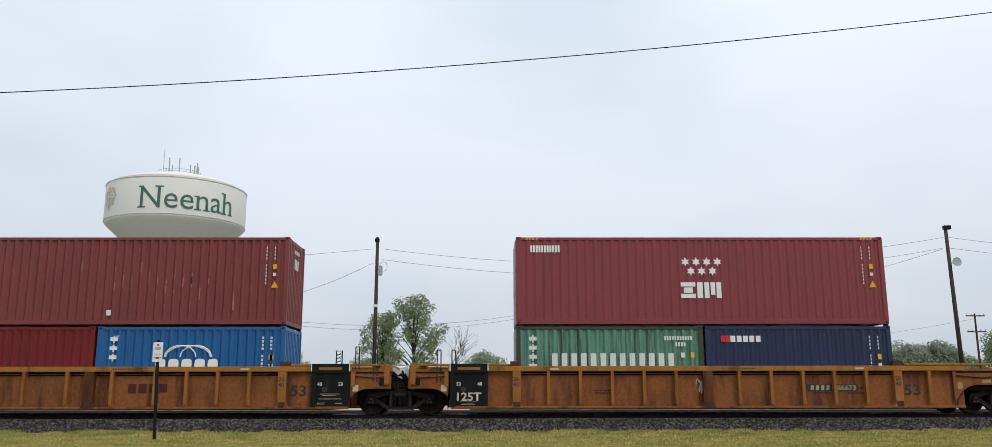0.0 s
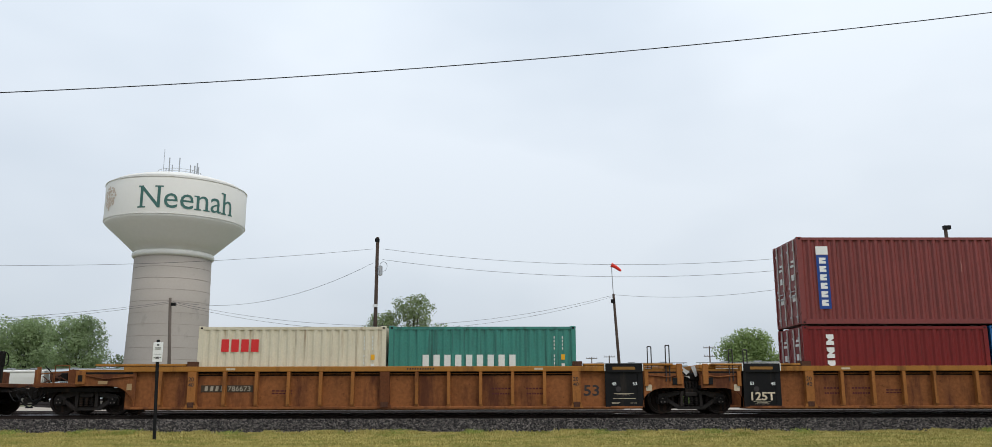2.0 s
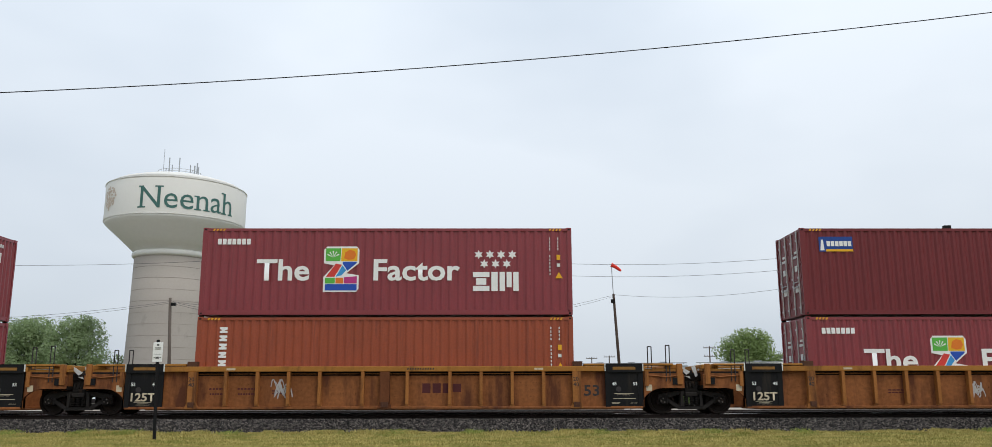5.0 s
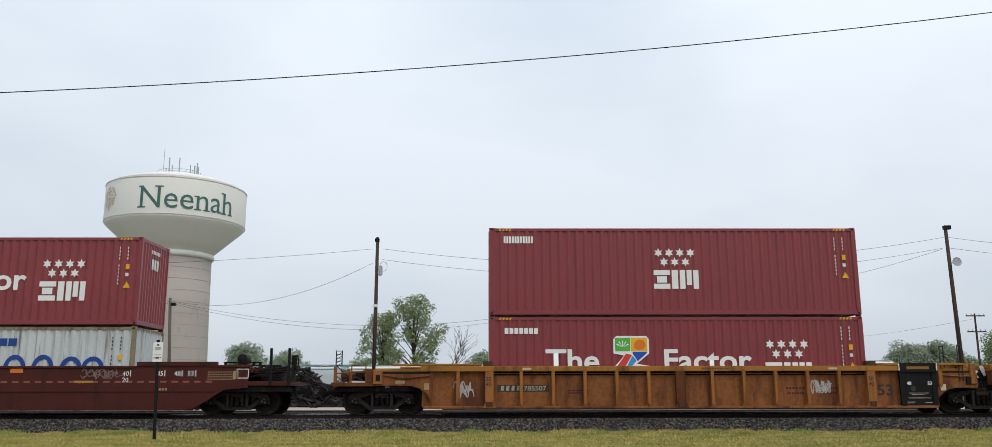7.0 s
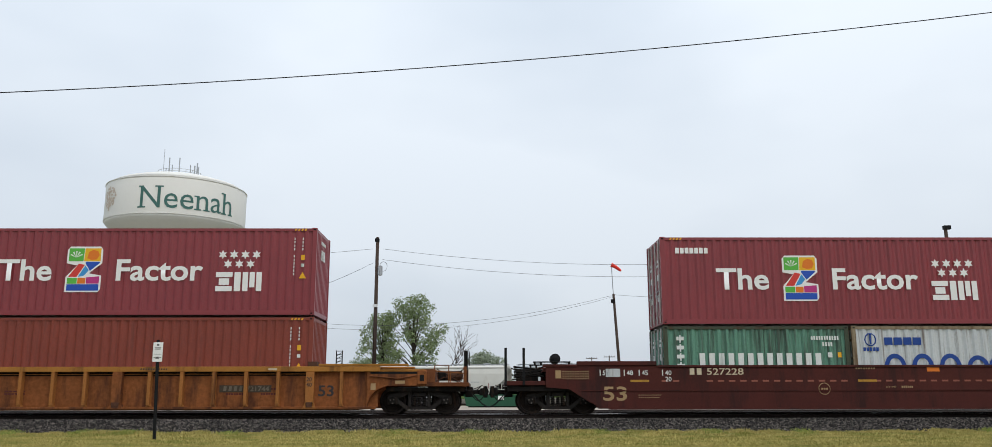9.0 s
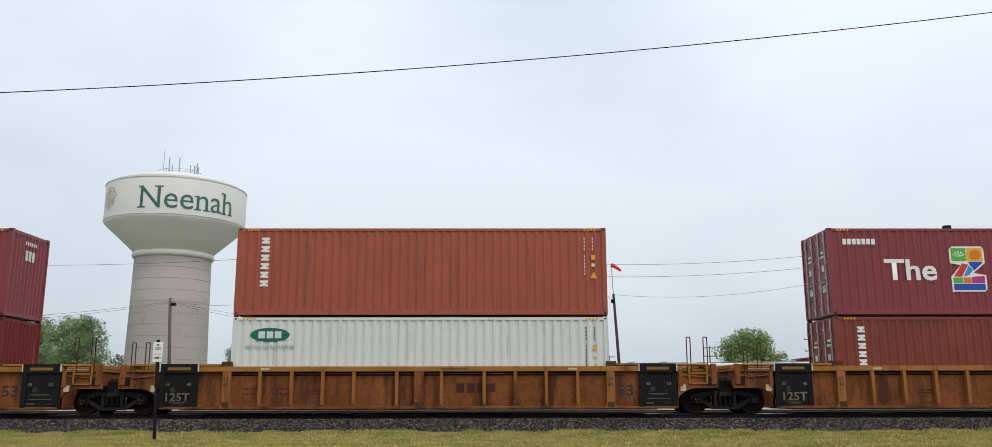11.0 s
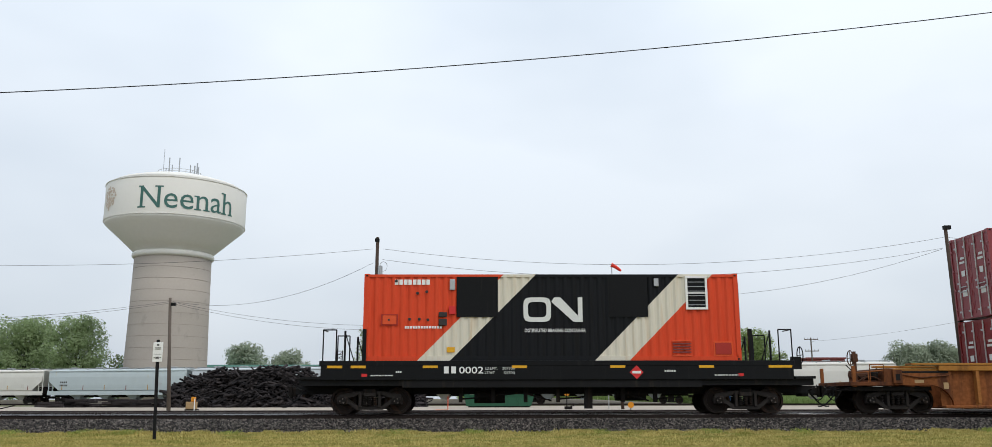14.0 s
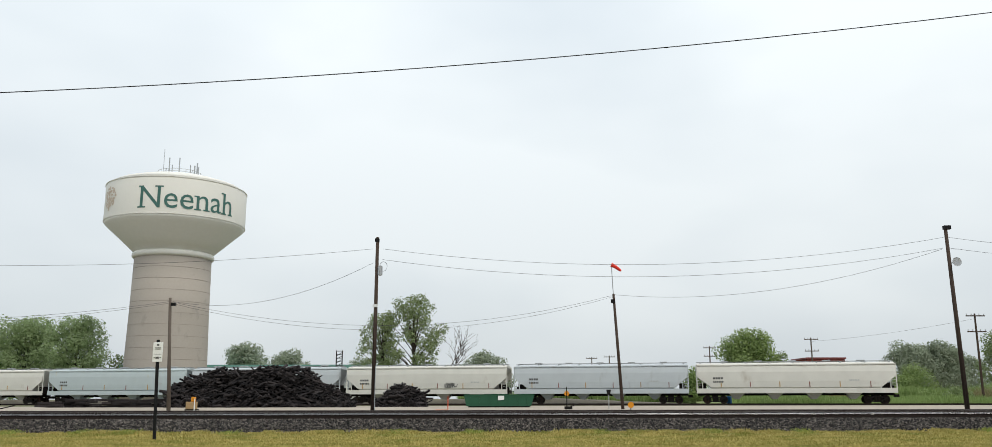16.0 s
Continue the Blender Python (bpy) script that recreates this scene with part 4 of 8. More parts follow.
def scrawl(seed, x, z, w, h, y=-1.318, r=0.014):
    """Looping flat spray strokes, a few overlapping lines of them."""
    rng = random.Random(seed)
    bm = bmesh.new()
    for stroke in range(4):
        f, g, p, q = rng.uniform(14, 26), rng.uniform(9, 20), rng.uniform(0, 6), rng.uniform(0, 6)
        x0, x1 = x + w * rng.uniform(0, 0.25), x + w * rng.uniform(0.7, 1)
        zc, amp = z + h * rng.uniform(0.35, 0.65), h * rng.uniform(0.25, 0.42)
        pts = []
        for k in range(30):
            t = k / 29
            pts.append((x0 + (x1 - x0) * t + 0.09 * math.sin(g * t + q), zc + amp * math.sin(f * t + p) * (1 - 0.3 * t) + 0.06 * math.sin(41 * t)))
        for i, ((ax, az), (bx, bz)) in enumerate(zip(pts, pts[1:])):
            n = Vector((az - bz, 0, bx - ax))
            n = n.normalized() * r if n.length else Vector((0, 0, r))
            d = y - 0.0004 * (i + stroke * 30) / 30
            bm.faces.new([bm.verts.new(v) for v in ((ax - n.x, d, az - n.z), (bx - n.x, d, bz - n.z), (bx + n.x, d, bz + n.z), (ax + n.x, d, az + n.z))])
    return bm


def well_unit(kind, paint, number, graffiti=None):
    """One well of an articulated car. kind: 'middle', 'end_left' (outer truck at -x), 'end_right'."""
    root = thing("well_car", "weathered ochre well of an articulated container car, rust-streaked" if paint is WELL_PAINT else
                 "grimy brown-ochre well of an articulated container car", "well car", group="well cars of the train")
    well_side(root, kind, paint, WELL_TOP)
    for s in (-1, 1):
        outer = (kind == "end_left" and s < 0) or (kind == "end_right" and s > 0)
        end_cap(root, s)
        if outer:
            arch(root, 8.25 - 0.35, 8.66 + 0.05, 9.75, s, paint, WELL_TOP, r=0.62)
            truck(root, s * 9.55, 0.86)
            x0, x1 = sorted((s * 9.75, s * 11.15))
            part("end_platform", bevelled(boxes((x0, x1, -1.40, 1.40, 0.95, 1.08)), 0.015), WELL_RUSTY, root, "low rusty end platform over the truck")
            x0, x1 = sorted((s * 9.75, s * 10.05))
            part("end_bulkhead", boxes((x0, x1, -1.40, 1.40, 1.08, 1.50)), WELL_RUSTY, root)
            cyl = lathe(bmesh.new(), [(0.03, -0.42), (0.15, -0.38), (0.16, 0.38), (0.03, 0.42)], 14)
            cyl.transform(pose(s * 10.52, -0.75, 1.30, 0, 90, 0))
            part("brake_cylinder", cyl, RUST_STEEL, root, "rusty brake cylinder")
            part("brake_valve", bevelled(boxes((s * 10.28 - 0.12, s * 10.28 + 0.12, -1.22, -1.0, 1.14, 1.40)), 0.03), GREASE, root)
            for q in range(4):
                hose(root, [(s * (10.1 + 0.24 * j), -1.25 + 0.12 * q, 1.12 + 0.1 * q + (0.14 + 0.04 * q) * math.sin(j * 1.05 + q)) for j in range(5)], 0.018, "pipe", GREASE if q % 2 else RUST_STEEL, "bent brake pipe")
            part("platform_rail", tubes(0.022, ((s * 10.05, -1.36, 1.44), (s * 11.0, -1.36, 1.36)), ((s * 10.55, -1.36, 1.08), (s * 10.55, -1.36, 1.40)), seg=6), paint, root)
            for sy in (-1.36, 1.33):
                part("corner_post", boxes((s * 11.02 - 0.05, s * 11.02 + 0.05, sy - 0.03, sy + 0.06, 0.93, 1.58)), paint, root)
            part("brake_pipe", tubes(0.022, ((s * 8.0, -1.44, 1.28), (s * 8.9, -1.44, 1.20)), ((s * 8.9, -1.44, 1.20), (s * 9.7, -1.42, 1.34)), seg=6), WELL_RUSTY, root)
            # Flat black strip painted in as the shadow under the end deck.
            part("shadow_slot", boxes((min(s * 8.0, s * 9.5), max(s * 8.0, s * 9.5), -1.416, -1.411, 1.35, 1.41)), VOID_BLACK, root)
            part("jacking_pad", bevelled(boxes((min(s * 9.5, s * 9.8), max(s * 9.5, s * 9.8), -1.47, -1.40, 1.02, 1.46)), 0.015), WELL_POST if paint is WELL_PAINT else paint, root)
            # Thin black plate that paints the dark inside of a hole.
            part("pad_hole", boxes((min(s * 9.58, s * 9.72), max(s * 9.58, s * 9.72), -1.476, -1.47, 1.12, 1.32)), VOID_BLACK, root)
            for px, pz, pw in ((8.95, 1.04, 0.3), (7.95 + 0.15, 0.85, 0.16)):
                part("placard", boxes((s * px - pw / 2, s * px + pw / 2, -1.418, -1.41, pz, pz + (0.1 if pw > 0.2 else 0.2))), TAN_MARK, root)
            part("uncoupling_lever", tubes(0.016, ((s * 11.0, -1.38, 0.85), (s * 11.35, -0.9, 0.8)), ((s * 11.35, -0.9, 0.8), (s * 11.5, -0.1, 0.95)), seg=5), GREASE, root)
            part("end_underframe", boxes((min(s * 8.5, s * 11.05), max(s * 8.5, s * 11.05), -1.25, 1.25, 0.80, 0.93)), GREASE, root)
            hb = bmesh.new()
            rail_loop(hb, s * 10.05, -1.38, 1.08, 1.62, s * 0.45, 0.018)
            part("grab_iron", hb, paint, root)
            if kind == "end_left" and paint is WELL_OLD:
                hw = bmesh.new()
                box(hw, -10.92, -10.84, -1.22, -1.14, 1.08, 2.05)
                box(hw, -10.97, -10.80, -1.26, -1.10, 1.72, 1.98)
                lathe_at(hw, -11.02, -1.18, 1.84, 0.24)
                part("hand_brake", hw, RUST_STEEL, root, "rusty hand brake wheel on a post")
            if kind == "end_right":
                hw = bmesh.new()
                box(hw, 10.98, 11.10, -1.1, -0.95, 1.08, 2.1)
                lathe_at(hw, 11.14, -1.0, 1.85, 0.22)
                part("hand_brake", hw, GREASE, root, "dark hand brake wheel on a post")
            coupler(root, s * 11.62, s)
        else:
            arch(root, 8.25, 8.83 + 0.05, 9.55, s, paint, WELL_TOP, rise=0.57)
            black_panel(root, s, s < 0, paint is WELL_OLD)
            part("end_underframe", boxes((min(s * 8.6, s * 9.55), max(s * 8.6, s * 9.55), -1.3, 1.3, 0.86, 0.98), (min(s * 8.35, s * 9.5), max(s * 8.35, s * 9.5), -0.5, 0.5, 0.38, 0.86)), GREASE, root)
            cone = boxes((min(s * 9.0, s * 9.55), max(s * 9.0, s * 9.55), -1.2, 1.2, 1.50, 1.64))
            part("articulation_deck", bevelled(cone, 0.02), WELL_TOP, root)
            part("end_wall", boxes((min(s * 9.35, s * 9.5), max(s * 9.35, s * 9.5), -1.3, 1.3, 0.85, 1.42)), paint, root)
            part("end_grip", boxes((min(s * 9.18, s * 9.34), max(s * 9.18, s * 9.34), -1.45, -1.41, 1.0, 1.22)), BLACK_PAINT, root)
            worn = paint is WELL_OLD
            if worn:
                rails = ((8.58, 1.2, 2.5), (9.12, 1.1, 2.5)) if s > 0 else ((8.62, 1.5, 2.34), (9.06, 1.2, 2.34))
            else:
                rails = ((8.4, 1.5, 2.2), (8.98, 1.1, 2.24)) if s > 0 else ((8.05, 1.5, 2.1), (8.52, 1.1, 2.1))
            for x, z0, z1 in rails:
                hr = bmesh.new()
                rail_loop(hr, s * x, -1.43, z0, z1, s * 0.12)
                part("hand_rail", hr, RUST_STEEL if worn else DARK_MARK, root)
            if worn and s > 0:
                part("side_step", boxes((8.62, 9.2, -1.46, -1.42, 1.02, 1.06), (8.62, 9.2, -1.46, -1.42, 1.34, 1.38), (8.60, 8.65, -1.46, -1.42, 1.02, 1.66), (9.17, 9.22, -1.46, -1.42, 1.02, 1.66)), WELL_TOP, root)
            part("brake_pipe", tubes(0.022, ((s * 8.3, -1.44, 1.30), (s * 9.0, -1.44, 1.24)), ((s * 9.0, -1.44, 1.24), (s * 9.55, -1.40, 1.30)), seg=6), paint, root)
            part("end_gusset", boxes((min(s * 8.28, s * 8.40), max(s * 8.28, s * 8.40), -1.47, -1.41, 0.95, 1.42)), WELL_POST if paint is WELL_PAINT else paint, root)
            # Shade below the deck edge, put on as a black strip.
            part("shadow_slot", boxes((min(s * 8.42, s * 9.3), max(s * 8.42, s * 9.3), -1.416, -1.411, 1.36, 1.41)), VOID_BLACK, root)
            part("end_stanchion", bevelled(boxes((min(s * 9.32, s * 9.5), max(s * 9.32, s * 9.5), -1.46, -1.36, 1.0, 1.66)), 0.015), WELL_POST if paint is WELL_PAINT else paint, root)
            part("placard", boxes((s * 8.42 - 0.09, s * 8.42 + 0.09, -1.418, -1.41, 0.80, 1.0)), TAN_LETTER, root)
    if kind == "middle":
        for s in (-1, 1):
            tr = truck(root, s * 9.825, 0.93)
            bm = boxes((-0.30, 0.30, -0.9, 0.9, 0.80, 1.05))
            high = 1.12 if paint is WELL_OLD else 1.38
            for q in range(5):
                tube(bm, (-0.2 + q * 0.1, -1.0, 0.8), (-0.25 + q * 0.13, -0.6, high), 0.045, 6)
            part("articulated_joint", bm, GREASE, tr)
            if paint is not WELL_OLD:
                for q, pts in enumerate((((-0.42, 1.52), (-0.10, 1.24), (0.02, 1.33), (-0.30, 1.53)), ((0.06, 1.50), (0.20, 1.16), (0.27, 1.22), (0.20, 1.52)),
                                         ((-0.16, 1.20), (0.04, 1.12), (0.0, 1.20)), ((0.26, 1.40), (0.40, 1.34), (0.42, 1.50)))):
                    part("torn_sheet", prism(bmesh.new(), list(pts), -1.0 + 0.03 * q, -0.985 + 0.03 * q), PLASTIC, tr, "torn pale plastic sheet")
                part("joint_cover", bevelled(boxes((-0.40, 0.42, -0.9, -0.5, 1.05, 1.30)), 0.04), GREASE, tr)
    # markings
    lettering("53", 6.34, -1.314, 0.66, 0.34, DARK_MARK, root, width=0.50, bold=0.02)
    for x in (-6.21, 5.99):
        lettering("20", x, -1.506, 1.12, 0.13, DARK_MARK, root, bold=0.01)
        lettering("40", x, -1.506, 0.95, 0.13, DARK_MARK, root, bold=0.01)
    sm = bmesh.new()
    for x in ((-4.7, -5.6) if kind == "middle" else (3.4, 4.5)):
        bars(sm, x, -1.311, 0.86, 0.6, 0.05, 6, 0.3)
        bars(sm, x + 0.02, -1.311, 0.70, 0.55, 0.05, 7, 0.3)
    bars(sm, -3.6, -1.311, 0.80, 0.65, 0.04, 5, 0.2)
    bars(sm, -3.6, -1.311, 0.72, 0.65, 0.04, 6, 0.2)
    small_print(part("stencil_lines", sm, PINK_MARK, root))
    if kind == "middle":
        blocks("company_block", 1.18, -1.311, 0.75, 0.92, 0.30, 3, PINK_MARK, root, 0.2, "faded dark red company mark")
        bm = boxes((2.15, 2.42, -1.314, -1.31, 0.78, 1.04), )
        part("square_emblem", bm, PINK_MARK, root)
    else:
        p = part("number_panel", boxes((-5.86, -4.2, -1.318, -1.31, 0.78, 1.0)) if kind == "end_left" else boxes((3.2, 4.85, -1.318, -1.31, 0.78, 1.0)), PLATE_DARK, root, "dark panel with the car number")
        x = -5.86 if kind == "end_left" else 3.2
        bm = bmesh.new()
        bars(bm, x + 0.12, -1.32, 0.82, 0.6, 0.15, 4, 0.45, skew=0.02)
        ink = FADED_LETTER if paint is WELL_OLD else PANEL_LETTER
        small_print(part("reporting_mark", bm, ink, p))
        lettering(number, x + 0.86, -1.323, 0.82, 0.15, ink, p, width=0.72, bold=0.01)
    bm = bmesh.new()
    bars(bm, 0.7, -1.462, 1.48, 0.85, 0.05, 11, 0.5, skew=0.01)
    small_print(part("chord_number", bm, DARK_MARK, root))
    for x in (-4.9, 4.9):
        part("reflector", boxes((x - 0.14, x + 0.14, -1.463, -1.46, 1.47, 1.53)), TAN_LETTER, root)
    if graffiti:
        for i, (x, z, w, h) in enumerate(graffiti):
            small_print(part("graffiti", scrawl(i + 5, x, z, w, h), GRAFFITI, root, "grey spray-painted scrawl"))
    return root


PLASTIC = surface("weathered_pale_plastic", (0.55, 0.55, 0.54), 0.45, wear=(0.2, 0.19, 0.18), wear_amount=0.3, var=0.15)


def lathe_at(bm, x, y, z, r):
    """A spoked wheel in the plane of y and z."""
    seg = 16
    for k in range(seg):
        a, b = k * math.tau / seg, (k + 1) * math.tau / seg
        tube(bm, (x, y + r * math.cos(a), z + r * math.sin(a)), (x, y + r * math.cos(b), z + r * math.sin(b)), 0.018, 5)
        if k % 4 == 0:
            tube(bm, (x, y, z), (x, y + r * math.cos(a), z + r * math.sin(a)), 0.012, 5)


# ---- single oxide-red well car ----
def oxide_well_car():
    root = thing("well_car", "dark oxide-red container well car with white stencils", "well car", group="well cars of the train")
    for side in (-1, 1):
        y0, y1 = sorted((side * 1.42, side * 1.36))
        pts = [(-9.15, 0.86), (-8.6, 0.50), (-8.15, 0.27), (-7.9, 0.25), (7.9, 0.25), (8.15, 0.27), (8.6, 0.50), (9.15, 0.86), (9.9, 0.92), (9.9, 1.58), (6.35, 1.60), (-6.35, 1.60), (-9.9, 1.58), (-9.9, 0.92)]
        bm = prism(bmesh.new(), pts, y0, y1)
        bmesh.ops.recalc_face_normals(bm, faces=bm.faces)
        part("side_sheet", bm, OXIDE, root, "smooth dark red side sheet")
        y0, y1 = sorted((side * 1.46, side * 1.28))
        for s in (-1, 1):
            part("end_top_chord", bevelled(boxes((min(s * 6.35, s * 8.9), max(s * 6.35, s * 8.9), y0, y1, 1.60, 1.74)), 0.012), OXIDE, root)
            part("end_step_plate", bevelled(boxes((min(s * 8.9, s * 10.0), max(s * 8.9, s * 10.0), y0, y1, 1.56, 1.64)), 0.012), OXIDE, root)
            part("deck_strip", bevelled(boxes((min(s * 9.1, s * 10.3), max(s * 9.1, s * 10.3), y0, y1, 1.70, 1.735)), 0.008), GREASE, root)
            for q in (9.15, 9.6, 10.05, 10.25):
                part("strip_lug", boxes((s * q - 0.03, s * q + 0.03, y0 + 0.02, y1 - 0.02, 1.60, 1.70)), GREASE, root)
        part("top_chord", bevelled(boxes((-6.3, 6.3, y0, y1, 1.54, 1.612)), 0.012), OXIDE, root)
        part("fold", boxes((-8.8, 8.8, min(side * 1.445, side * 1.42), max(side * 1.445, side * 1.42), 0.80, 0.83)), OXIDE, root)
        part("bottom_chord", boxes((-7.9, 7.9, min(side * 1.44, side * 1.2), max(side * 1.44, side * 1.2), 0.22, 0.27)), OXIDE, root)
    part("well_floor", boxes((-7.2, 7.2, -1.3, 1.3, 0.22, 0.26)), OXIDE, root)
    for s in (-1, 1):
        truck(root, s * 9.5, 0.87)
        x0, x1 = sorted((s * 8.0, s * 10.0))
        part("end_deck", boxes((x0, x1, -1.34, 1.34, 1.40, 1.50)), OXIDE, root)
        part("end_underframe", boxes((min(s * 8.4, s * 11.1), max(s * 8.4, s * 11.1), -1.33, 1.33, 0.80, 0.975)), GREASE, root)
        x0, x1 = sorted((s * 9.9, s * 11.2))
        part("end_platform", bevelled(boxes((x0, x1, -1.40, 1.40, 0.98, 1.12)), 0.012), OXIDE, root)
        for x in (10.6, 11.18):
            part("end_post", bevelled(boxes((s * x - 0.04, s * x + 0.04, -1.44, -1.36, 0.98, 2.17)), 0.01), BLACK_PAINT, root)
        for q in range(3):
            hose(root, [(s * (9.95 + 0.26 * j), -1.3 + 0.2 * q, 1.25 + 0.12 * q + 0.10 * math.sin(j * 1.2 + q)) for j in range(5)], 0.022, "pipe", GREASE, "bent brake pipe")
        if s > 0:
            hw = bmesh.new()
            lathe_at(hw, 11.36, -1.1, 1.72, 0.24)
            box(hw, 11.22, 11.34, -1.2, -1.0, 1.1, 1.95)
            part("hand_brake", hw, GREASE, root, "dark hand brake wheel on a post")
        # Brake gear: a box with five slanting pipes.
        bm = boxes((min(s * 10.1, s * 10.8), max(s * 10.1, s * 10.8), -0.6, 0.5, 1.12, 1.5))
        for q in range(5):
            tube(bm, (s * 9.9, -1.0 + q * 0.2, 1.3 + 0.05 * q), (s * 10.9, -1.1 + q * 0.22, 1.25 + 0.09 * q), 0.035, 6)
        part("brake_gear", bm, GREASE, root)
        coupler(root, s * 11.55, s)
        bm = bmesh.new()
        lathe(bm, [(0.05, -0.25), (0.17, -0.22), (0.17, 0.22), (0.05, 0.25)], 12, axis="y")
        ob = part("air_tank", bm, BLACK_PAINT, root)
        ob.location = (s * 9.55, -0.7, 1.84)
        # end stencils
        for x, w in ((6.13, "40"), (7.22 if s > 0 else 6.88, "45"), (7.77 if s > 0 else 7.36, "48"), (8.2 if s > 0 else 8.13, "53")):
            xx = s * x
            lettering(w, xx - (0.22 if s > 0 else -0.05), -1.424, 1.30, 0.15, WHITE_WORN, root, bold=0.01)
            part("tick", boxes((xx + s * 0.03 - 0.015, xx + s * 0.03 + 0.015, -1.424, -1.42, 1.28, 1.47)), WHITE_WORN, root)
        lettering("20", s * 6.13 - (0.22 if s > 0 else -0.05), -1.424, 1.10, 0.15, WHITE_WORN, root, bold=0.01)
        part("placard", boxes((s * 9.5 - 0.09, s * 9.5 + 0.09, -1.424, -1.42, 1.2, 1.45)), TAN_MARK, root)
        bm = bmesh.new()
        for k in range(4):
            bars(bm, s * 8.62 - (0.0 if s > 0 else 0.75), -1.421, 1.40 - k * 0.075, 0.85, 0.03, 11, 0.4)
        small_print(part("stencil_lines", bm, TAN_MARK, root))
    frame_pts = boxes((9.52, 9.92, -1.424, -1.42, 1.21, 1.24), (9.52, 9.92, -1.424, -1.42, 1.49, 1.52), (9.52, 9.55, -1.424, -1.42, 1.21, 1.52), (9.89, 9.92, -1.424, -1.42, 1.21, 1.52))
    part("data_frame", frame_pts, WHITE_WORN, root)
    for k in range(42):
        x = -6.1 + k * 0.36
        if k in (2, 3, 17, 30):
            continue
        part("reflector", boxes((x - 0.10, x + 0.10, -1.4235, -1.42, 1.085, 1.14)), TAN_DARK, root)
    for x in (-6.9, 0.4, 4.7):
        part("reflector", boxes((x - 0.3, x + 0.3, -1.424, -1.42, 1.08, 1.15)), YELLOW_OLD, root)
    lettering("53", -8.08, -1.424, 0.51, 0.44, TAN_MARK, root, width=0.76, bold=0.02)
    bm = bmesh.new()
    bars(bm, -5.29, -1.421, 1.31, 0.38, 0.21, 2, 0.35)
    small_print(part("reporting_mark", bm, TAN_LETTER, root))
    lettering("527228", -4.74, -1.424, 1.31, 0.21, TAN_LETTER, root, width=1.18, bold=0.01)
    part("sticker", boxes((2.35, 2.75, -1.424, -1.42, 1.40, 1.53)), MARKS["orange"], root)
    part("sticker", boxes((-7.98, -7.52, -1.424, -1.42, 1.24, 1.5)), GREY_WHITE, root, "peeling pale sticker")
    bm = bmesh.new()
    for k in range(18):
        a, b = k * math.tau / 18, (k + 1) * math.tau / 18
        tube(bm, (-1.0 + 0.18 * math.cos(a), -1.422, 0.86 + 0.18 * math.sin(a)), (-1.0 + 0.18 * math.cos(b), -1.422, 0.86 + 0.18 * math.sin(b)), 0.012, 4)
    bars(bm, -1.1, -1.421, 0.83, 0.2, 0.06, 3)
    part("round_emblem", bm, TAN_MARK, root)
    lettering("LD LMT", 0.98, -1.424, 0.88, 0.07, TAN_MARK, root, width=0.34)
    bm = bars(bmesh.new(), 1.48, -1.421, 0.88, 0.36, 0.07, 6, 0.35)
    bars(bm, 7.0, -1.421, 0.84, 0.35, 0.07, 4, 0.3)
    bars(bm, 0.05, -1.421, 1.475, 0.62, 0.05, 8, 0.4)
    bars(bm, -6.95, -1.421, 0.66, 0.72, 0.022, 12, 0.4)
    bars(bm, -6.95, -1.421, 0.59, 0.66, 0.022, 11, 0.4)
    small_print(part("stencil_lines", bm, TAN_MARK, root))
    small_print(part("graffiti", scrawl(12, 4.6, 1.22, 1.35, 0.3, -1.424), GRAFFITI_FAINT, root, "faint grey spray-painted scrawl"))
    return root


TAN_DARK = surface("dull_tan_reflector", (0.26, 0.085, 0.055), 0.6)
YELLOW_OLD = surface("dull_yellow_reflector", (0.42, 0.22, 0.03), 0.6, wear=(0.1, 0.05, 0.02), wear_amount=0.4)


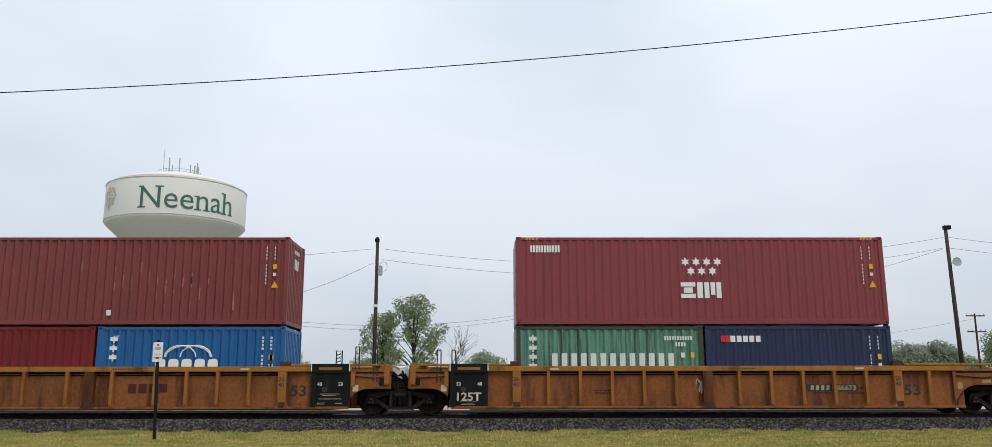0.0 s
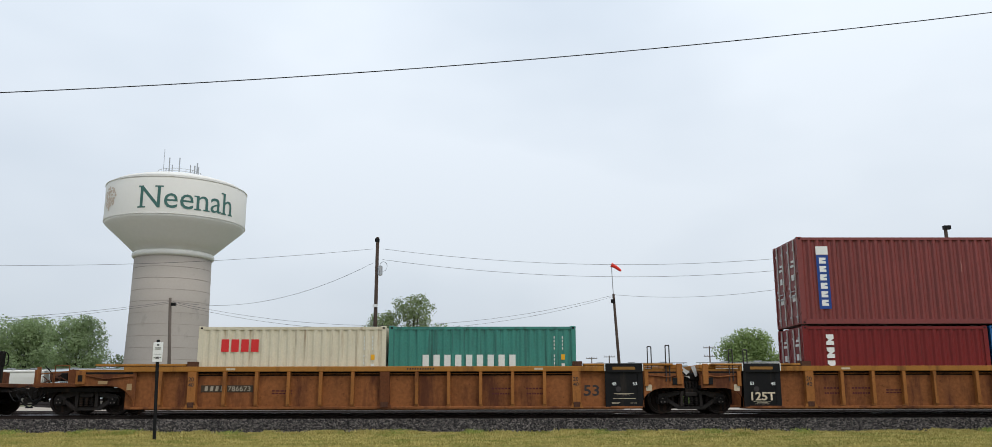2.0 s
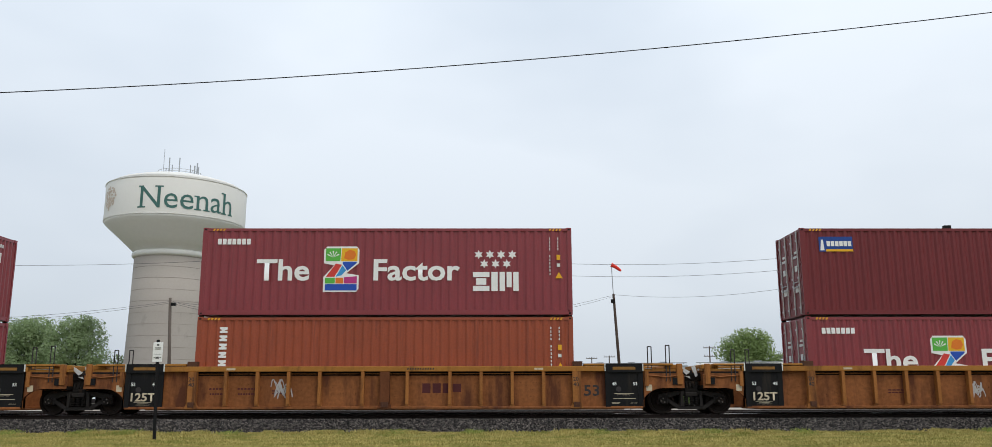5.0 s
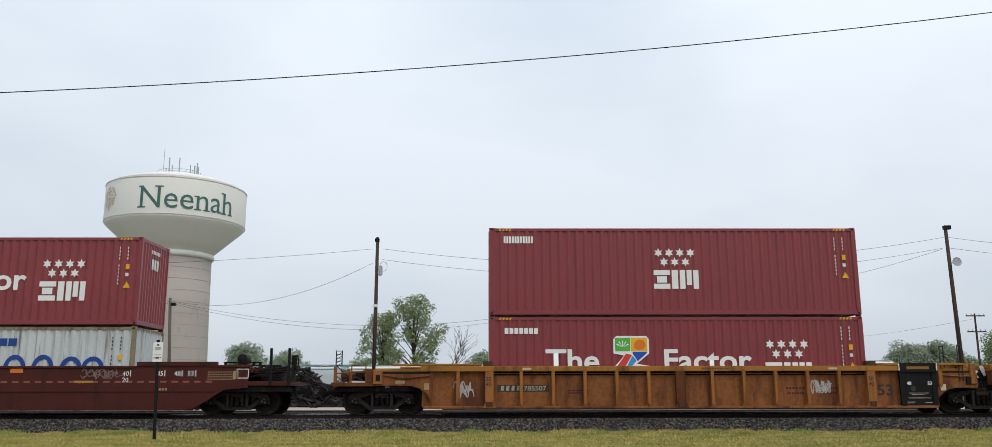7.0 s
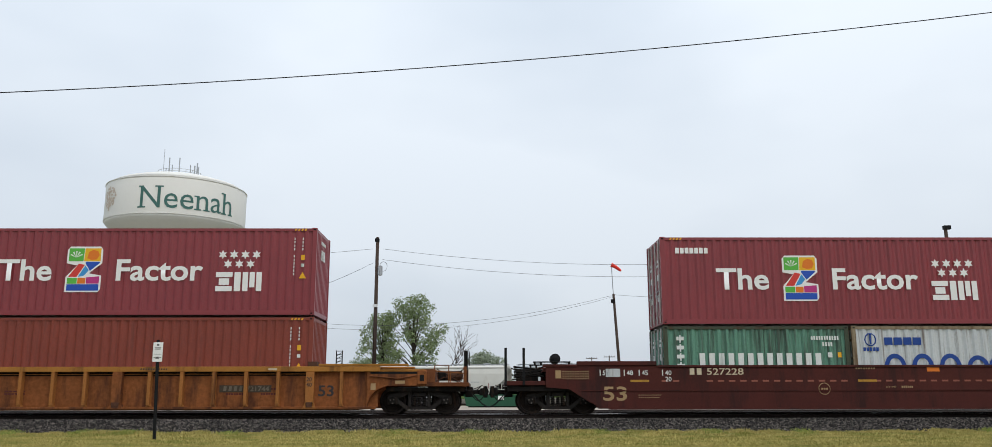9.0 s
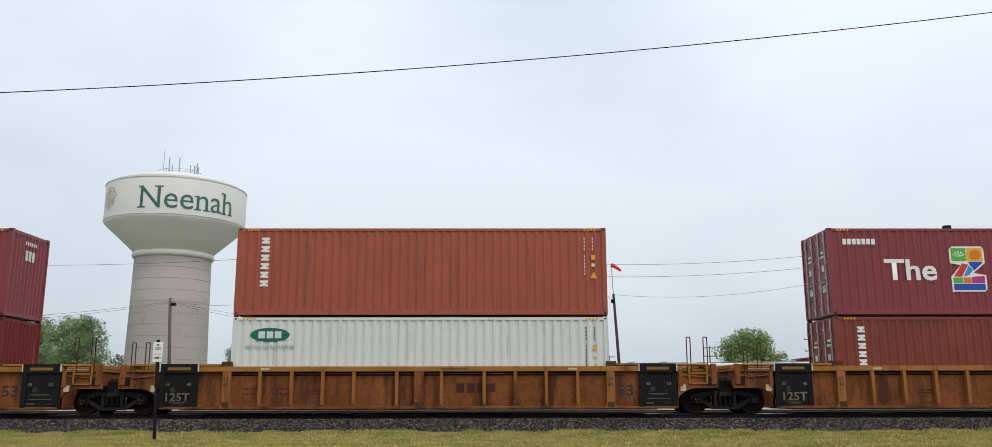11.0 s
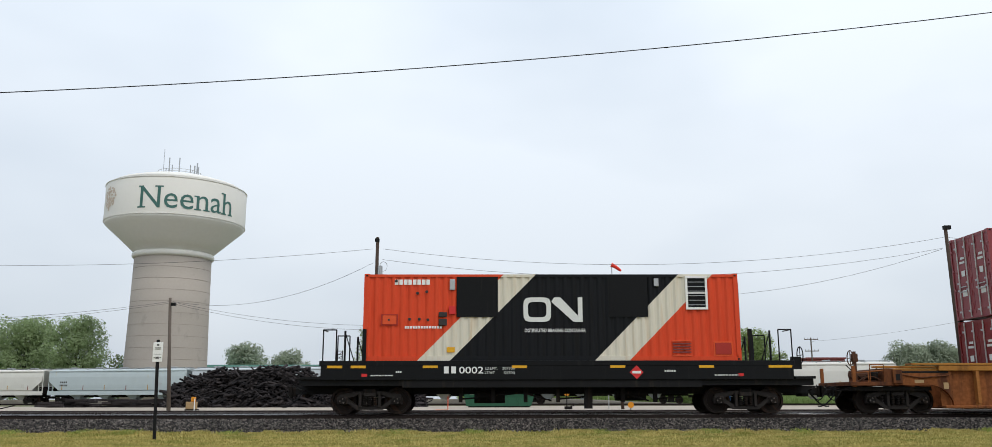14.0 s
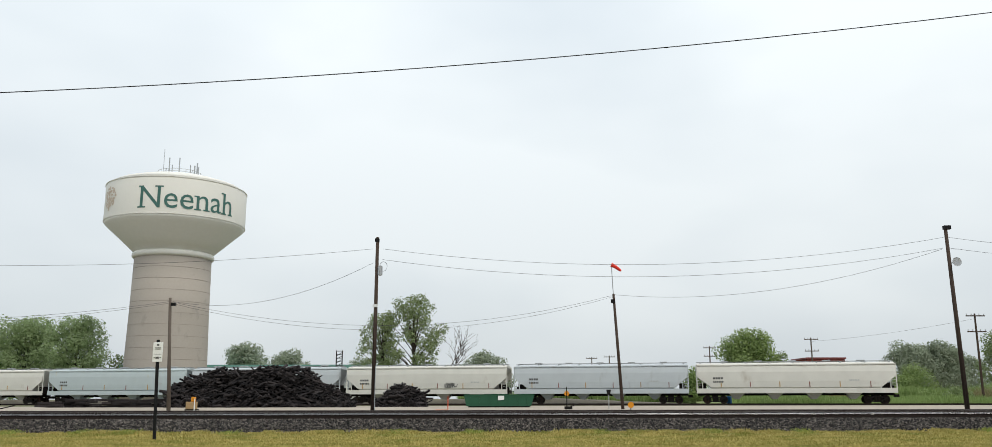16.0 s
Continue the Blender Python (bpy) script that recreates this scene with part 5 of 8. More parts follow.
# ---- black flat car ----
def flat_car():
    root = thing("flat_car", "black flat car with end handrails and yellow reflectors", "flat car")
    part("deck", bevelled(boxes((-7.65, 7.6, -1.42, 1.42, 1.60, 1.76)), 0.01), BLACK_GLOSS, root)
    for y in (-1.41, 1.36):
        part("side_sill", bevelled(boxes((-7.6, 7.55, y, y + 0.05, 1.16, 1.62)), 0.006), BLACK_GLOSS, root, "deep black side sill")
    for y in (-1.36, 1.28):
        part("lower_sill", boxes((-5.0, 4.6, y, y + 0.08, 0.92, 1.16)), BLACK_PAINT, root)
    part("underframe", boxes((-8.3, 8.2, -1.3, 1.3, 0.98, 1.18)), BLACK_PAINT, root)
    part("centre_sill", boxes((-8.6, 8.6, -0.3, 0.3, 0.72, 0.978)), BLACK_PAINT, root)
    for s in (-1, 1):
        truck(root, s * 6.05, 0.87)
        coupler(root, s * 8.75, s)
        for y in (-1.38, 1.38):
            hr = bmesh.new()
            rail_loop(hr, s * 7.55, y, 1.76, 2.75, -s * 0.42, 0.022)
            part("hand_rail", hr, BLACK_GLOSS, root)
            part("side_stake", tubes(0.035, ((s * 6.85, y, 1.2), (s * 6.85, y, 2.72)), seg=6), BLACK_GLOSS, root)
            part("rail_brace", tubes(0.018, ((s * 6.85, y, 2.66), (s * 6.55, y, 1.76)), seg=6), BLACK_GLOSS, root)
        part("end_rail", tubes(0.02, ((s * 7.55, -1.38, 2.75), (s * 7.55, -0.6, 2.75)), seg=6), BLACK_GLOSS, root)
        post = boxes((s * 6.25 - 0.06, s * 6.25 + 0.06, -1.3, -1.2, 1.76, 2.78))
        part("stake", post, BLACK_GLOSS, root)
        x0, x1 = sorted((s * 7.6, s * 8.25))
        part("end_step", boxes((x0, x1, -1.4, 1.4, 1.18, 1.26)), BLACK_PAINT, root)
    hw = bmesh.new()
    lathe_at(hw, 8.0, -0.8, 1.95, 0.28)
    box(hw, 7.7, 8.0, -0.9, -0.7, 1.5, 1.9)
    part("hand_brake", hw, BLACK_PAINT, root, "black hand brake wheel")
    for x in (-7.15, -6.4, -4.1, -1.25, 1.9, 4.75, 7.3):
        part("reflector", boxes((x - 0.24, x + 0.24, -1.426, -1.408, 1.53, 1.61) if x != 7.3 else (6.75, 7.5, -1.426, -1.408, 1.53, 1.61)), YELLOW_MARK, root, "yellow reflector strip")
    bm = bars(bmesh.new(), -3.66, -1.411, 1.36, 0.38, 0.22, 2, 0.36)
    small_print(part("reporting_mark", bm, WHITE_MARK, root))
    lettering("0002", -3.18, -1.414, 1.36, 0.22, WHITE_MARK, root, width=0.78, bold=0.01)
    lettering("LD.LMT.", -2.35, -1.414, 1.48, 0.085, WHITE_WORN, root, width=0.4)
    lettering("LT.WT.", -2.35, -1.414, 1.34, 0.085, WHITE_WORN, root, width=0.33)
    lettering("207300", -1.8, -1.414, 1.48, 0.085, WHITE_WORN, root, width=0.4)
    lettering("55700", -1.74, -1.414, 1.34, 0.085, WHITE_WORN, root, width=0.34)
    bm = bars(bmesh.new(), -6.0, -1.411, 1.28, 0.7, 0.035, 8)
    bars(bm, 5.0, -1.411, 1.28, 0.8, 0.035, 9)
    bars(bm, 3.4, -1.411, 1.40, 0.35, 0.06, 5)
    bars(bm, -5.2, -1.411, 1.38, 0.18, 0.06, 3)
    small_print(part("stencil_lines", bm, WHITE_WORN, root))
    for x in (-6.2, 5.85):
        part("red_tag", boxes((x - 0.09, x + 0.09, -1.415, -1.41, 1.26, 1.35)), RED_MARK, root)
    bm = prism(bmesh.new(), [(2.28, 1.39), (2.50, 1.17), (2.72, 1.39), (2.50, 1.61)], -1.43, -1.426)
    dia = part("placard", bm, RED_MARK, root, "red diamond placard")
    part("placard_print", boxes((2.36, 2.64, -1.434, -1.43, 1.35, 1.43)), WHITE_MARK, dia)
    und = bmesh.new()
    for k in range(7):
        x = -3.2 + k * 1.05
        tube(und, (x, -0.9, 0.55 + 0.1 * (k % 3)), (x + 0.9, -0.9, 0.5 + 0.12 * ((k + 1) % 3)), 0.03, 6)
        box(und, x, x + 0.12, -1.0, -0.85, 0.45, 0.95)
    box(und, 0.85, 1.1, -1.1, -0.9, 0.25, 0.95)
    lathe_x = [(-2.2, 0.62), (2.4, 0.7)]
    for x, z in lathe_x:
        tube(und, (x - 0.5, -0.6, z), (x + 0.5, -0.6, z), 0.2, 12)
    part("underframe_gear", und, GREASE, root, "black brake rigging and air tanks under the deck")
    return root


# ---- containers ----
def corrugated(x0, x1, z0, z1, y, depth=0.038, pitch=0.278):
    """A trapezoid-corrugated wall facing -y."""
    n = max(1, round((x1 - x0) / pitch))
    p = (x1 - x0) / n
    xs = []
    for k in range(n):
        a = x0 + k * p
        xs += [(a, y), (a + p * 0.26, y), (a + p * 0.5, y + depth), (a + p * 0.76, y + depth)]
    xs.append((x1, y))
    bm = bmesh.new()
    cols = [[bm.verts.new((x, yy, z)) for z in (z0, z1)] for x, yy in xs]
    for a, b in zip(cols, cols[1:]):
        bm.faces.new((a[0], b[0], b[1], a[1]))
    return bm


def turn_mesh(bm, m):
    bm.transform(m)
    return bm


CASTINGS = {}


def casting(paint):
    """A corner casting in one paint; a flat black plate stands in for its dark oval hole."""
    if paint.name not in CASTINGS:
        CASTINGS[paint.name] = mesh_of("corner_casting", bevelled(boxes((-0.089, 0.089, -0.081, 0.081, -0.059, 0.059)), 0.012), paint)
    return CASTINGS[paint.name]


# The hole's darkness is only a black plate on the casting's face.
HOLE = mesh_of("casting_hole", bevelled(boxes((-0.035, 0.035, -0.003, 0.003, -0.026, 0.026)), 0.002), VOID_BLACK)

TWIST_LOCK = mesh_of("twist_lock", bevelled(boxes((-0.07, 0.07, -0.055, 0.055, -0.028, 0.032)), 0.008), GREASE)


def container(length, height, paint, label, decals, doors=True, trim=None):
    root = thing("shipping_container", label, "container", group="containers on the train")
    L, H = length, height
    trim = trim or paint
    deep = 0.055 if paint in (RED_BROWN, MAROON_OLD, BLUE, GREEN_PALE) else 0.038
    part("side_wall", corrugated(0.1, L - 0.1, 0.15, H - 0.1, -1.212, deep), paint, root)
    part("side_wall", turn_mesh(corrugated(0.1, L - 0.1, 0.15, H - 0.1, -1.212, deep), pose(L, 0, 0, 0, 0, 180)), paint, root)
    part("end_wall", turn_mesh(corrugated(-1.12, 1.12, 0.15, H - 0.1, 0.0, 0.06, 0.235), pose(L - 0.012, 0, 0, 0, 0, 90)), paint, root)
    part("roof", boxes((0.06, L - 0.06, -1.17, 1.17, H - 0.06, H - 0.03)), paint, root)
    part("floor_pan", boxes((0.06, L - 0.06, -1.17, 1.17, 0.05, 0.12)), paint, root)
    for y0, y1 in ((-1.219, -1.15), (1.15, 1.219)):
        part("top_rail", boxes((0.1, L - 0.1, y0, y1, H - 0.11, H - 0.02)), trim, root)
        part("bottom_rail", boxes((0.1, L - 0.1, y0, y1, 0.015, 0.16)), trim, root)
        for x0, x1 in ((0.0, 0.14), (L - 0.14, L)):
            part("corner_post", boxes((x0, x1, y0 - 0.0, y1, 0.1, H - 0.1)), trim, root)
    for x in (0.089, L - 0.089):
        for y in (-1.138, 1.138):
            for z in (0.059, H - 0.059):
                c = part("corner_casting", casting(trim), None, root)
                c.location = (x, y * 1.002, z)
                if y < 0:
                    part("casting_hole", HOLE, None, c).location = (0, -0.083, 0)
    for x in (0.02, L - 0.14):
        part("header", boxes((x, x + 0.12, -1.15, 1.15, H - 0.12, H - 0.02)), trim, root)
        part("threshold", boxes((x, x + 0.12, -1.15, 1.15, 0.02, 0.16)), trim, root)
    for y0, y1 in ((-1.14, -0.01), (0.01, 1.14)):
        d = part("door", boxes((0.03, 0.07, y0, y1, 0.16, H - 0.12)), paint, root, "steel end door with lock rods")
        for q in (0.22, 0.70):
            y = y0 + (y1 - y0) * q
            rod = part("lock_rod", tubes(0.026, ((0.0, y, 0.06), (0.0, y, H - 0.06)), seg=6), ROD_GREY, d)
        kb = boxes(*[(-0.01, 0.03, y0 + (y1 - y0) * q - 0.06, y0 + (y1 - y0) * q + 0.06, z, z + 0.06) for q in (0.28, 0.78) for z in (0.25, 1.0, 1.25, H - 0.4)])
        small_print(part("door_hardware", kb, GALV, d))
        for z in (0.95, 1.12):
            part("door_handle", bevelled(boxes((-0.03, -0.005, y0 + (y1 - y0) * 0.30, y0 + (y1 - y0) * 0.72, z, z + 0.035)), 0.005), GALV, d)
        outer = y0 if y0 < -0.5 else y1
        for k in range(4):
            z = 0.35 + k * (H - 0.85) / 3
            part("hinge", bevelled(boxes((-0.005, 0.03, outer - 0.09, outer + 0.09, z, z + 0.07)), 0.008), trim, d)
        for k in range(5):
            z = 0.30 + k * (H - 0.6) / 5
            part("door_rib", boxes((0.012, 0.03, y0 + 0.08, y1 - 0.08, z, z + (H - 0.6) / 5 * 0.45)), paint, d)
        small_print(part("door_stickers", boxes((0.004, 0.011, y0 + 0.40, y0 + 0.62, 1.5, 1.7), (0.004, 0.011, y0 + 0.38, y0 + 0.66, 0.8, 1.02), (0.004, 0.011, y0 + 0.36, y0 + 0.68, 1.95, 2.03), (0.004, 0.011, y0 + 0.36, y0 + 0.60, 2.10, 2.18)), WHITE_WORN, d))
    decals(root, L, H)
    return root


YF = -1.2125


def codes(root, L, H, x=11.45, stripes=True, mat=None, top=0.33):
    """Upright rows of small characters and the warning marks near one end."""
    mat = mat or WHITE_WORN
    bm = bmesh.new()
    for k in range(11):
        if k in (4,):
            continue
        z = H - top - k * 0.118
        box(bm, x, x + 0.034, YF - 0.004, YF, z - 0.075, z)
    for k in range(4):
        z = H - top - k * 0.118
        box(bm, x + 0.27, x + 0.304, YF - 0.004, YF, z - 0.075, z)
    small_print(part("code_marks", bm, mat, root))
    part("size_label", boxes((x + 0.24, x + 0.36, YF - 0.004, YF, H - top - 0.75, H - top - 0.58)), YELLOW_MARK, root)
    part("weight_label", boxes((x + 0.245, x + 0.35, YF - 0.004, YF, H - top - 0.98, H - top - 0.87)), WHITE_WORN, root)
    if H > 2.7:
        z = H - top - 1.36
        part("warning_triangle", prism(bmesh.new(), [(x + 0.19, z), (x + 0.43, z), (x + 0.31, z + 0.21)], YF - 0.004, YF), YELLOW_MARK, root)
    if stripes and H > 2.7:
        for x0 in (0.32, L - 0.75):
            bm = bmesh.new()
            for k in range(4):
                prism(bm, [(x0 + k * 0.11, H - 0.1), (x0 + k * 0.11 + 0.055, H - 0.1), (x0 + k * 0.11 + 0.09, H - 0.03), (x0 + k * 0.11 + 0.035, H - 0.03)], -1.2235, -1.2195)
            part("height_stripes", bm, YELLOW_MARK, root)


def codes_across(root, x, H, w=1.0, top=0.50, mat=None, triangle=True):
    """The same marks set in two level rows, with the labels in a line below."""
    mat = mat or WHITE_WORN
    bm = bars(bmesh.new(), x, YF, H - top, w, 0.13, 11, 0.35)
    bars(bm, x + w * 0.4, YF, H - top - 0.20, w * 0.36, 0.13, 4, 0.35)
    small_print(part("code_marks", bm, mat, root))
    z = H - top - 0.58
    if triangle:
        part("warning_triangle", prism(bmesh.new(), [(x + 0.10, z), (x + 0.34, z), (x + 0.22, z + 0.21)], YF - 0.004, YF), YELLOW_MARK, root)
    part("weight_label", boxes((x + 0.52, x + 0.66, YF - 0.004, YF, z + 0.02, z + 0.18)), WHITE_WORN, root)
    part("size_label", boxes((x + 0.84, x + 0.96, YF - 0.004, YF, z + 0.02, z + 0.19)), YELLOW_MARK, root)


def star(bm, x, z, r):
    pts = []
    for k in range(12):
        rr = r if k % 2 == 0 else r * 0.5
        a = math.pi / 2 + k * math.pi / 6
        pts.append((x + rr * math.cos(a), z + rr * math.sin(a)))
    prism(bm, pts, YF - 0.004, YF)


def star_mark(root, x, H, top, w=1.42, hb=0.62, bw=1.48, drop=0.58):
    """Seven stars over a row of solid slabs."""
    for k in range(4):
        part("star", star_mesh(x + w * (k + 0.5) / 4, H - top), WHITE_MARK, root)
    for k in range(3):
        part("star", star_mesh(x + w * (k + 1) / 4, H - top - 0.31), WHITE_MARK, root)
    z0 = H - top - drop - hb
    k = bw / 1.44
    for a, pts in ((x, ((0, 0), (0.52, 0), (0.52, 0.27), (0, 0.27))), (x, ((0, 0.73), (0.52, 0.73), (0.52, 1), (0, 1))),
                   (x, ((0.10, 0.33), (0.42, 0.33), (0.42, 0.67), (0.10, 0.67))),
                   (x + 0.58 * k, ((0, 0), (0.2, 0), (0.2, 1), (0, 1))),
                   (x + 0.84 * k, ((0, 0), (0.17, 0), (0.17, 1), (0, 1))), (x + 0.84 * k, ((0.22, 0.2), (0.38, 0.2), (0.38, 1), (0.22, 1))),
                   (x + 0.84 * k, ((0.43, 0), (0.6, 0), (0.6, 1), (0.43, 1)))):
        part("company_block", prism(bmesh.new(), [(a + px * k, z0 + pz * hb) for px, pz in pts], YF - 0.004, YF), WHITE_MARK, root, "white block of the company mark")


def star_mesh(x, z):
    bm = bmesh.new()
    star(bm, x, z, 0.155)
    return bm


def rightend_mark(root, L, H):
    bm = bmesh.new()
    for k in range(3):
        box(bm, L - 0.012, L - 0.006, -0.3 + k * 0.22, -0.14 + k * 0.22, H - 0.95, H - 0.6)
    for k in range(6):
        box(bm, L - 0.012, L - 0.006, -0.35 + k * 0.13, -0.27 + k * 0.13, H - 0.42, H - 0.3)
    small_print(part("end_mark", bm, WHITE_WORN, root))


def decal_star(root, L, H):
    small_print(part("web_address", bars(bmesh.new(), 0.48, YF, H - 0.52, 0.97, 0.23, 11, 0.3), WHITE_MARK, root))
    star_mark(root, 5.42, H, 0.84)
    codes(root, L, H)
    rightend_mark(root, L, H)


def decal_star_small(root, L, H):
    small_print(part("web_address", bars(bmesh.new(), 0.48, YF, H - 0.52, 0.97, 0.23, 11, 0.3), WHITE_MARK, root))
    star_mark(root, 5.42, H, 0.84, hb=0.52, bw=1.33, drop=0.68)
    codes(root, L, H)
    rightend_mark(root, L, H)


def decal_slogan(root, L, H):
    small_print(part("web_address", bars(bmesh.new(), 0.5, YF, H - 0.56, 1.08, 0.19, 7, 0.22), WHITE_MARK, root))
    lettering("The", 1.82, YF - 0.005, H - 1.74, 0.70, WHITE_MARK, root, width=1.74, bold=0.022)
    lettering("Factor", 5.66, YF - 0.005, H - 1.74, 0.70, WHITE_MARK, root, width=2.84, bold=0.022)
    x, z = 4.02, H - 2.14
    pl = part("emblem", prism(bmesh.new(), [(x, z), (x + 1.08, z), (x + 1.16, z + 0.1), (x + 1.16, z + 0.55), (x + 0.75, z + 0.62), (x + 1.16, z + 0.95), (x + 1.16, z + 1.4), (x + 1.08, z + 1.51),
                                            (x + 0.1, z + 1.51), (x, z + 1.4), (x, z + 0.95), (x + 0.35, z + 0.88), (x, z + 0.5)], YF - 0.004, YF), WHITE_MARK, root, "many-coloured block emblem with a white edge")
    for nm, pts, d in (("green", [(0.06, 1.02), (0.54, 1.02), (0.56, 1.45), (0.06, 1.45)], 0), ("yellow", [(0.56, 1.02), (1.1, 1.02), (1.1, 1.45), (0.58, 1.45)], 0),
                       ("orange", [(0.66, 1.12), (0.80, 1.06), (0.98, 1.08), (1.06, 1.22), (1.0, 1.36), (0.84, 1.40), (0.70, 1.32)], 1),
                       ("blue", [(0.62, 0.94), (0.78, 0.70), (1.08, 0.96), (1.08, 1.0), (0.62, 1.0)], 0),
                       ("red", [(0.08, 0.50), (0.36, 0.50), (0.60, 0.90), (0.40, 0.94)], 0), ("sky", [(0.40, 0.50), (0.60, 0.55), (0.74, 0.72), (0.62, 0.88)], 0),
                       ("green", [(0.06, 0.28), (0.38, 0.28), (0.38, 0.47), (0.06, 0.47)], 0), ("orange", [(0.40, 0.28), (0.66, 0.28), (0.66, 0.47), (0.40, 0.47)], 0),
                       ("magenta", [(0.68, 0.28), (1.1, 0.28), (1.1, 0.52), (0.68, 0.49)], 0), ("blue", [(0.06, 0.05), (1.1, 0.05), (1.1, 0.26), (0.06, 0.26)], 0)):
        part("emblem_patch", prism(bmesh.new(), [(x + a, z + b) for a, b in pts], YF - 0.008 - 0.004 * d, YF - 0.005 - 0.004 * d), MARKS[nm], pl)
    for k in range(5):
        a = math.radians(30 + k * 30)
        part("emblem_ray", prism(bmesh.new(), [(x + 0.30, z + 1.14), (x + 0.30 + 0.22 * math.cos(a - 0.1), z + 1.14 + 0.22 * math.sin(a - 0.1)), (x + 0.30 + 0.22 * math.cos(a + 0.1), z + 1.14 + 0.22 * math.sin(a + 0.1))], YF - 0.012, YF - 0.009), WHITE_MARK, pl)
    star_mark(root, 8.93, H, 0.90, w=1.48, hb=0.63, bw=1.5)
    codes(root, L, H)
    rightend_mark(root, L, H)


def decal_banner(root, L, H):
    pl = part("banner", boxes((0.62, 1.02, YF - 0.004, YF, H - 2.4, H - 0.62)), BLUE_MARK, root, "upright blue banner with white blocks")
    part("banner_head", boxes((0.62, 1.02, YF - 0.004, YF, H - 0.6, H - 0.32)), WHITE_MARK, root)
    for k in range(6):
        z = H - 0.9 - k * 0.28
        part("banner_block", prism(bmesh.new(), [(0.71, z), (0.93, z), (0.93, z + 0.08), (0.80, z + 0.1), (0.93, z + 0.13), (0.93, z + 0.2), (0.71, z + 0.2)], YF - 0.008, YF - 0.005), WHITE_MARK, pl)
    codes(root, L, H, stripes=False)
    rng = random.Random(4)
    for k in range(26):
        x, z, h = rng.gauss(7.9, 1.3), rng.gauss(1.15, 0.45), rng.uniform(0.06, 0.4)
        x = 0.1 + round((x - 0.1) / 0.2787) * 0.2787 + 0.012
        z = min(2.1, max(0.3, z))
        part("scuff", boxes((x, x + rng.uniform(0.015, 0.045), YF - 0.002, YF, z, z + h)), SCUFF, root)
    part("label", boxes((6.35, 6.5, YF - 0.004, YF, 0.3, 0.48)), WHITE_WORN, root)
    rightend_mark(root, L, H)


def decal_plate(root, L, H):
    p = part("banner", boxes((0.62, 1.75, YF - 0.004, YF, H - 0.8, H - 0.3)), BLUE_MARK, root, "small blue banner with a yellow strip")
    part("banner_strip", boxes((0.85, 1.75, YF - 0.008, YF - 0.005, H - 0.8, H - 0.72)), YELLOW_MARK, p)
    bm = bars(bmesh.new(), 0.88, YF - 0.005, H - 0.62, 0.82, 0.17, 6, 0.2)
    part("banner_block", bm, WHITE_MARK, p)
    part("banner_block", prism(bmesh.new(), [(0.66, H - 0.76), (0.8, H - 0.76), (0.76, H - 0.4), (0.7, H - 0.4)], YF - 0.008, YF - 0.005), WHITE_MARK, p)
    codes(root, L, H)


def column(n, x, top, w, h, step):
    def put(root, L, H):
        for k in range(n):
            z = H - top - k * step - h
            bm = prism(bmesh.new(), [(x, z), (x + w, z), (x + w, z + h * 0.35), (x + w * 0.62, z + h * 0.42), (x + w, z + h * 0.6), (x + w, z + h), (x, z + h), (x, z + h * 0.7), (x + w * 0.35, z + h * 0.5), (x, z + h * 0.3)], YF - 0.004, YF)
            part("column_block", bm, WHITE_MARK, root)
        codes(root, L, H)
    return put


def decal_oval(root, L, H):
    def oval(a, b, d):
        return prism(bmesh.new(), [(1.22 + a * math.cos(k * math.tau / 28), H - 0.58 + b * math.sin(k * math.tau / 28)) for k in range(28)], YF - d, YF - d + 0.003)
    o = part("oval_mark", oval(0.64, 0.225, 0.004), GREEN_MARK, root, "dark green oval with pale blocks")
    blocks("oval_block", 0.85, YF - 0.005, H - 0.69, 0.74, 0.22, 3, OFF_WHITE, o, 0.2)
    small_print(part("small_print", bars(bmesh.new(), 0.45, YF, H - 1.02, 1.55, 0.1, 18, 0.3), GREY_PRINT, root))
    codes(root, L, H, mat=DARK_MARK)


def decal_side_blocks(mat, x, w, h, top, n, kind_label, col=None, skew=0.0, across=False, gap=0.24):
    def put(root, L, H):
        blocks("company_block", x, YF, H - top - h, w, h, n, mat, root, gap, kind_label, skew)
        if col:
            for k in range(col):
                z = H - 0.30 - k * 0.29
                bm = prism(bmesh.new(), [(0.42 + px * 0.24, z - 0.24 + pz * 0.24) for px, pz in ((0.4, 0), (0.6, 0), (0.6, 0.3), (1, 0.3), (1, 0.8), (0.6, 0.8), (0.6, 1), (0.4, 1), (0.4, 0.8), (0, 0.8), (0, 0.3), (0.4, 0.3))], YF - 0.004, YF)
                part("column_block", bm, mat if col > 1 else WHITE_WORN, root)
        if across:
            codes_across(root, L - 1.25, H, 0.9, 0.46, WHITE_WORN, False)
        else:
            codes(root, L, H, x=L - 0.72, stripes=False)
    return put


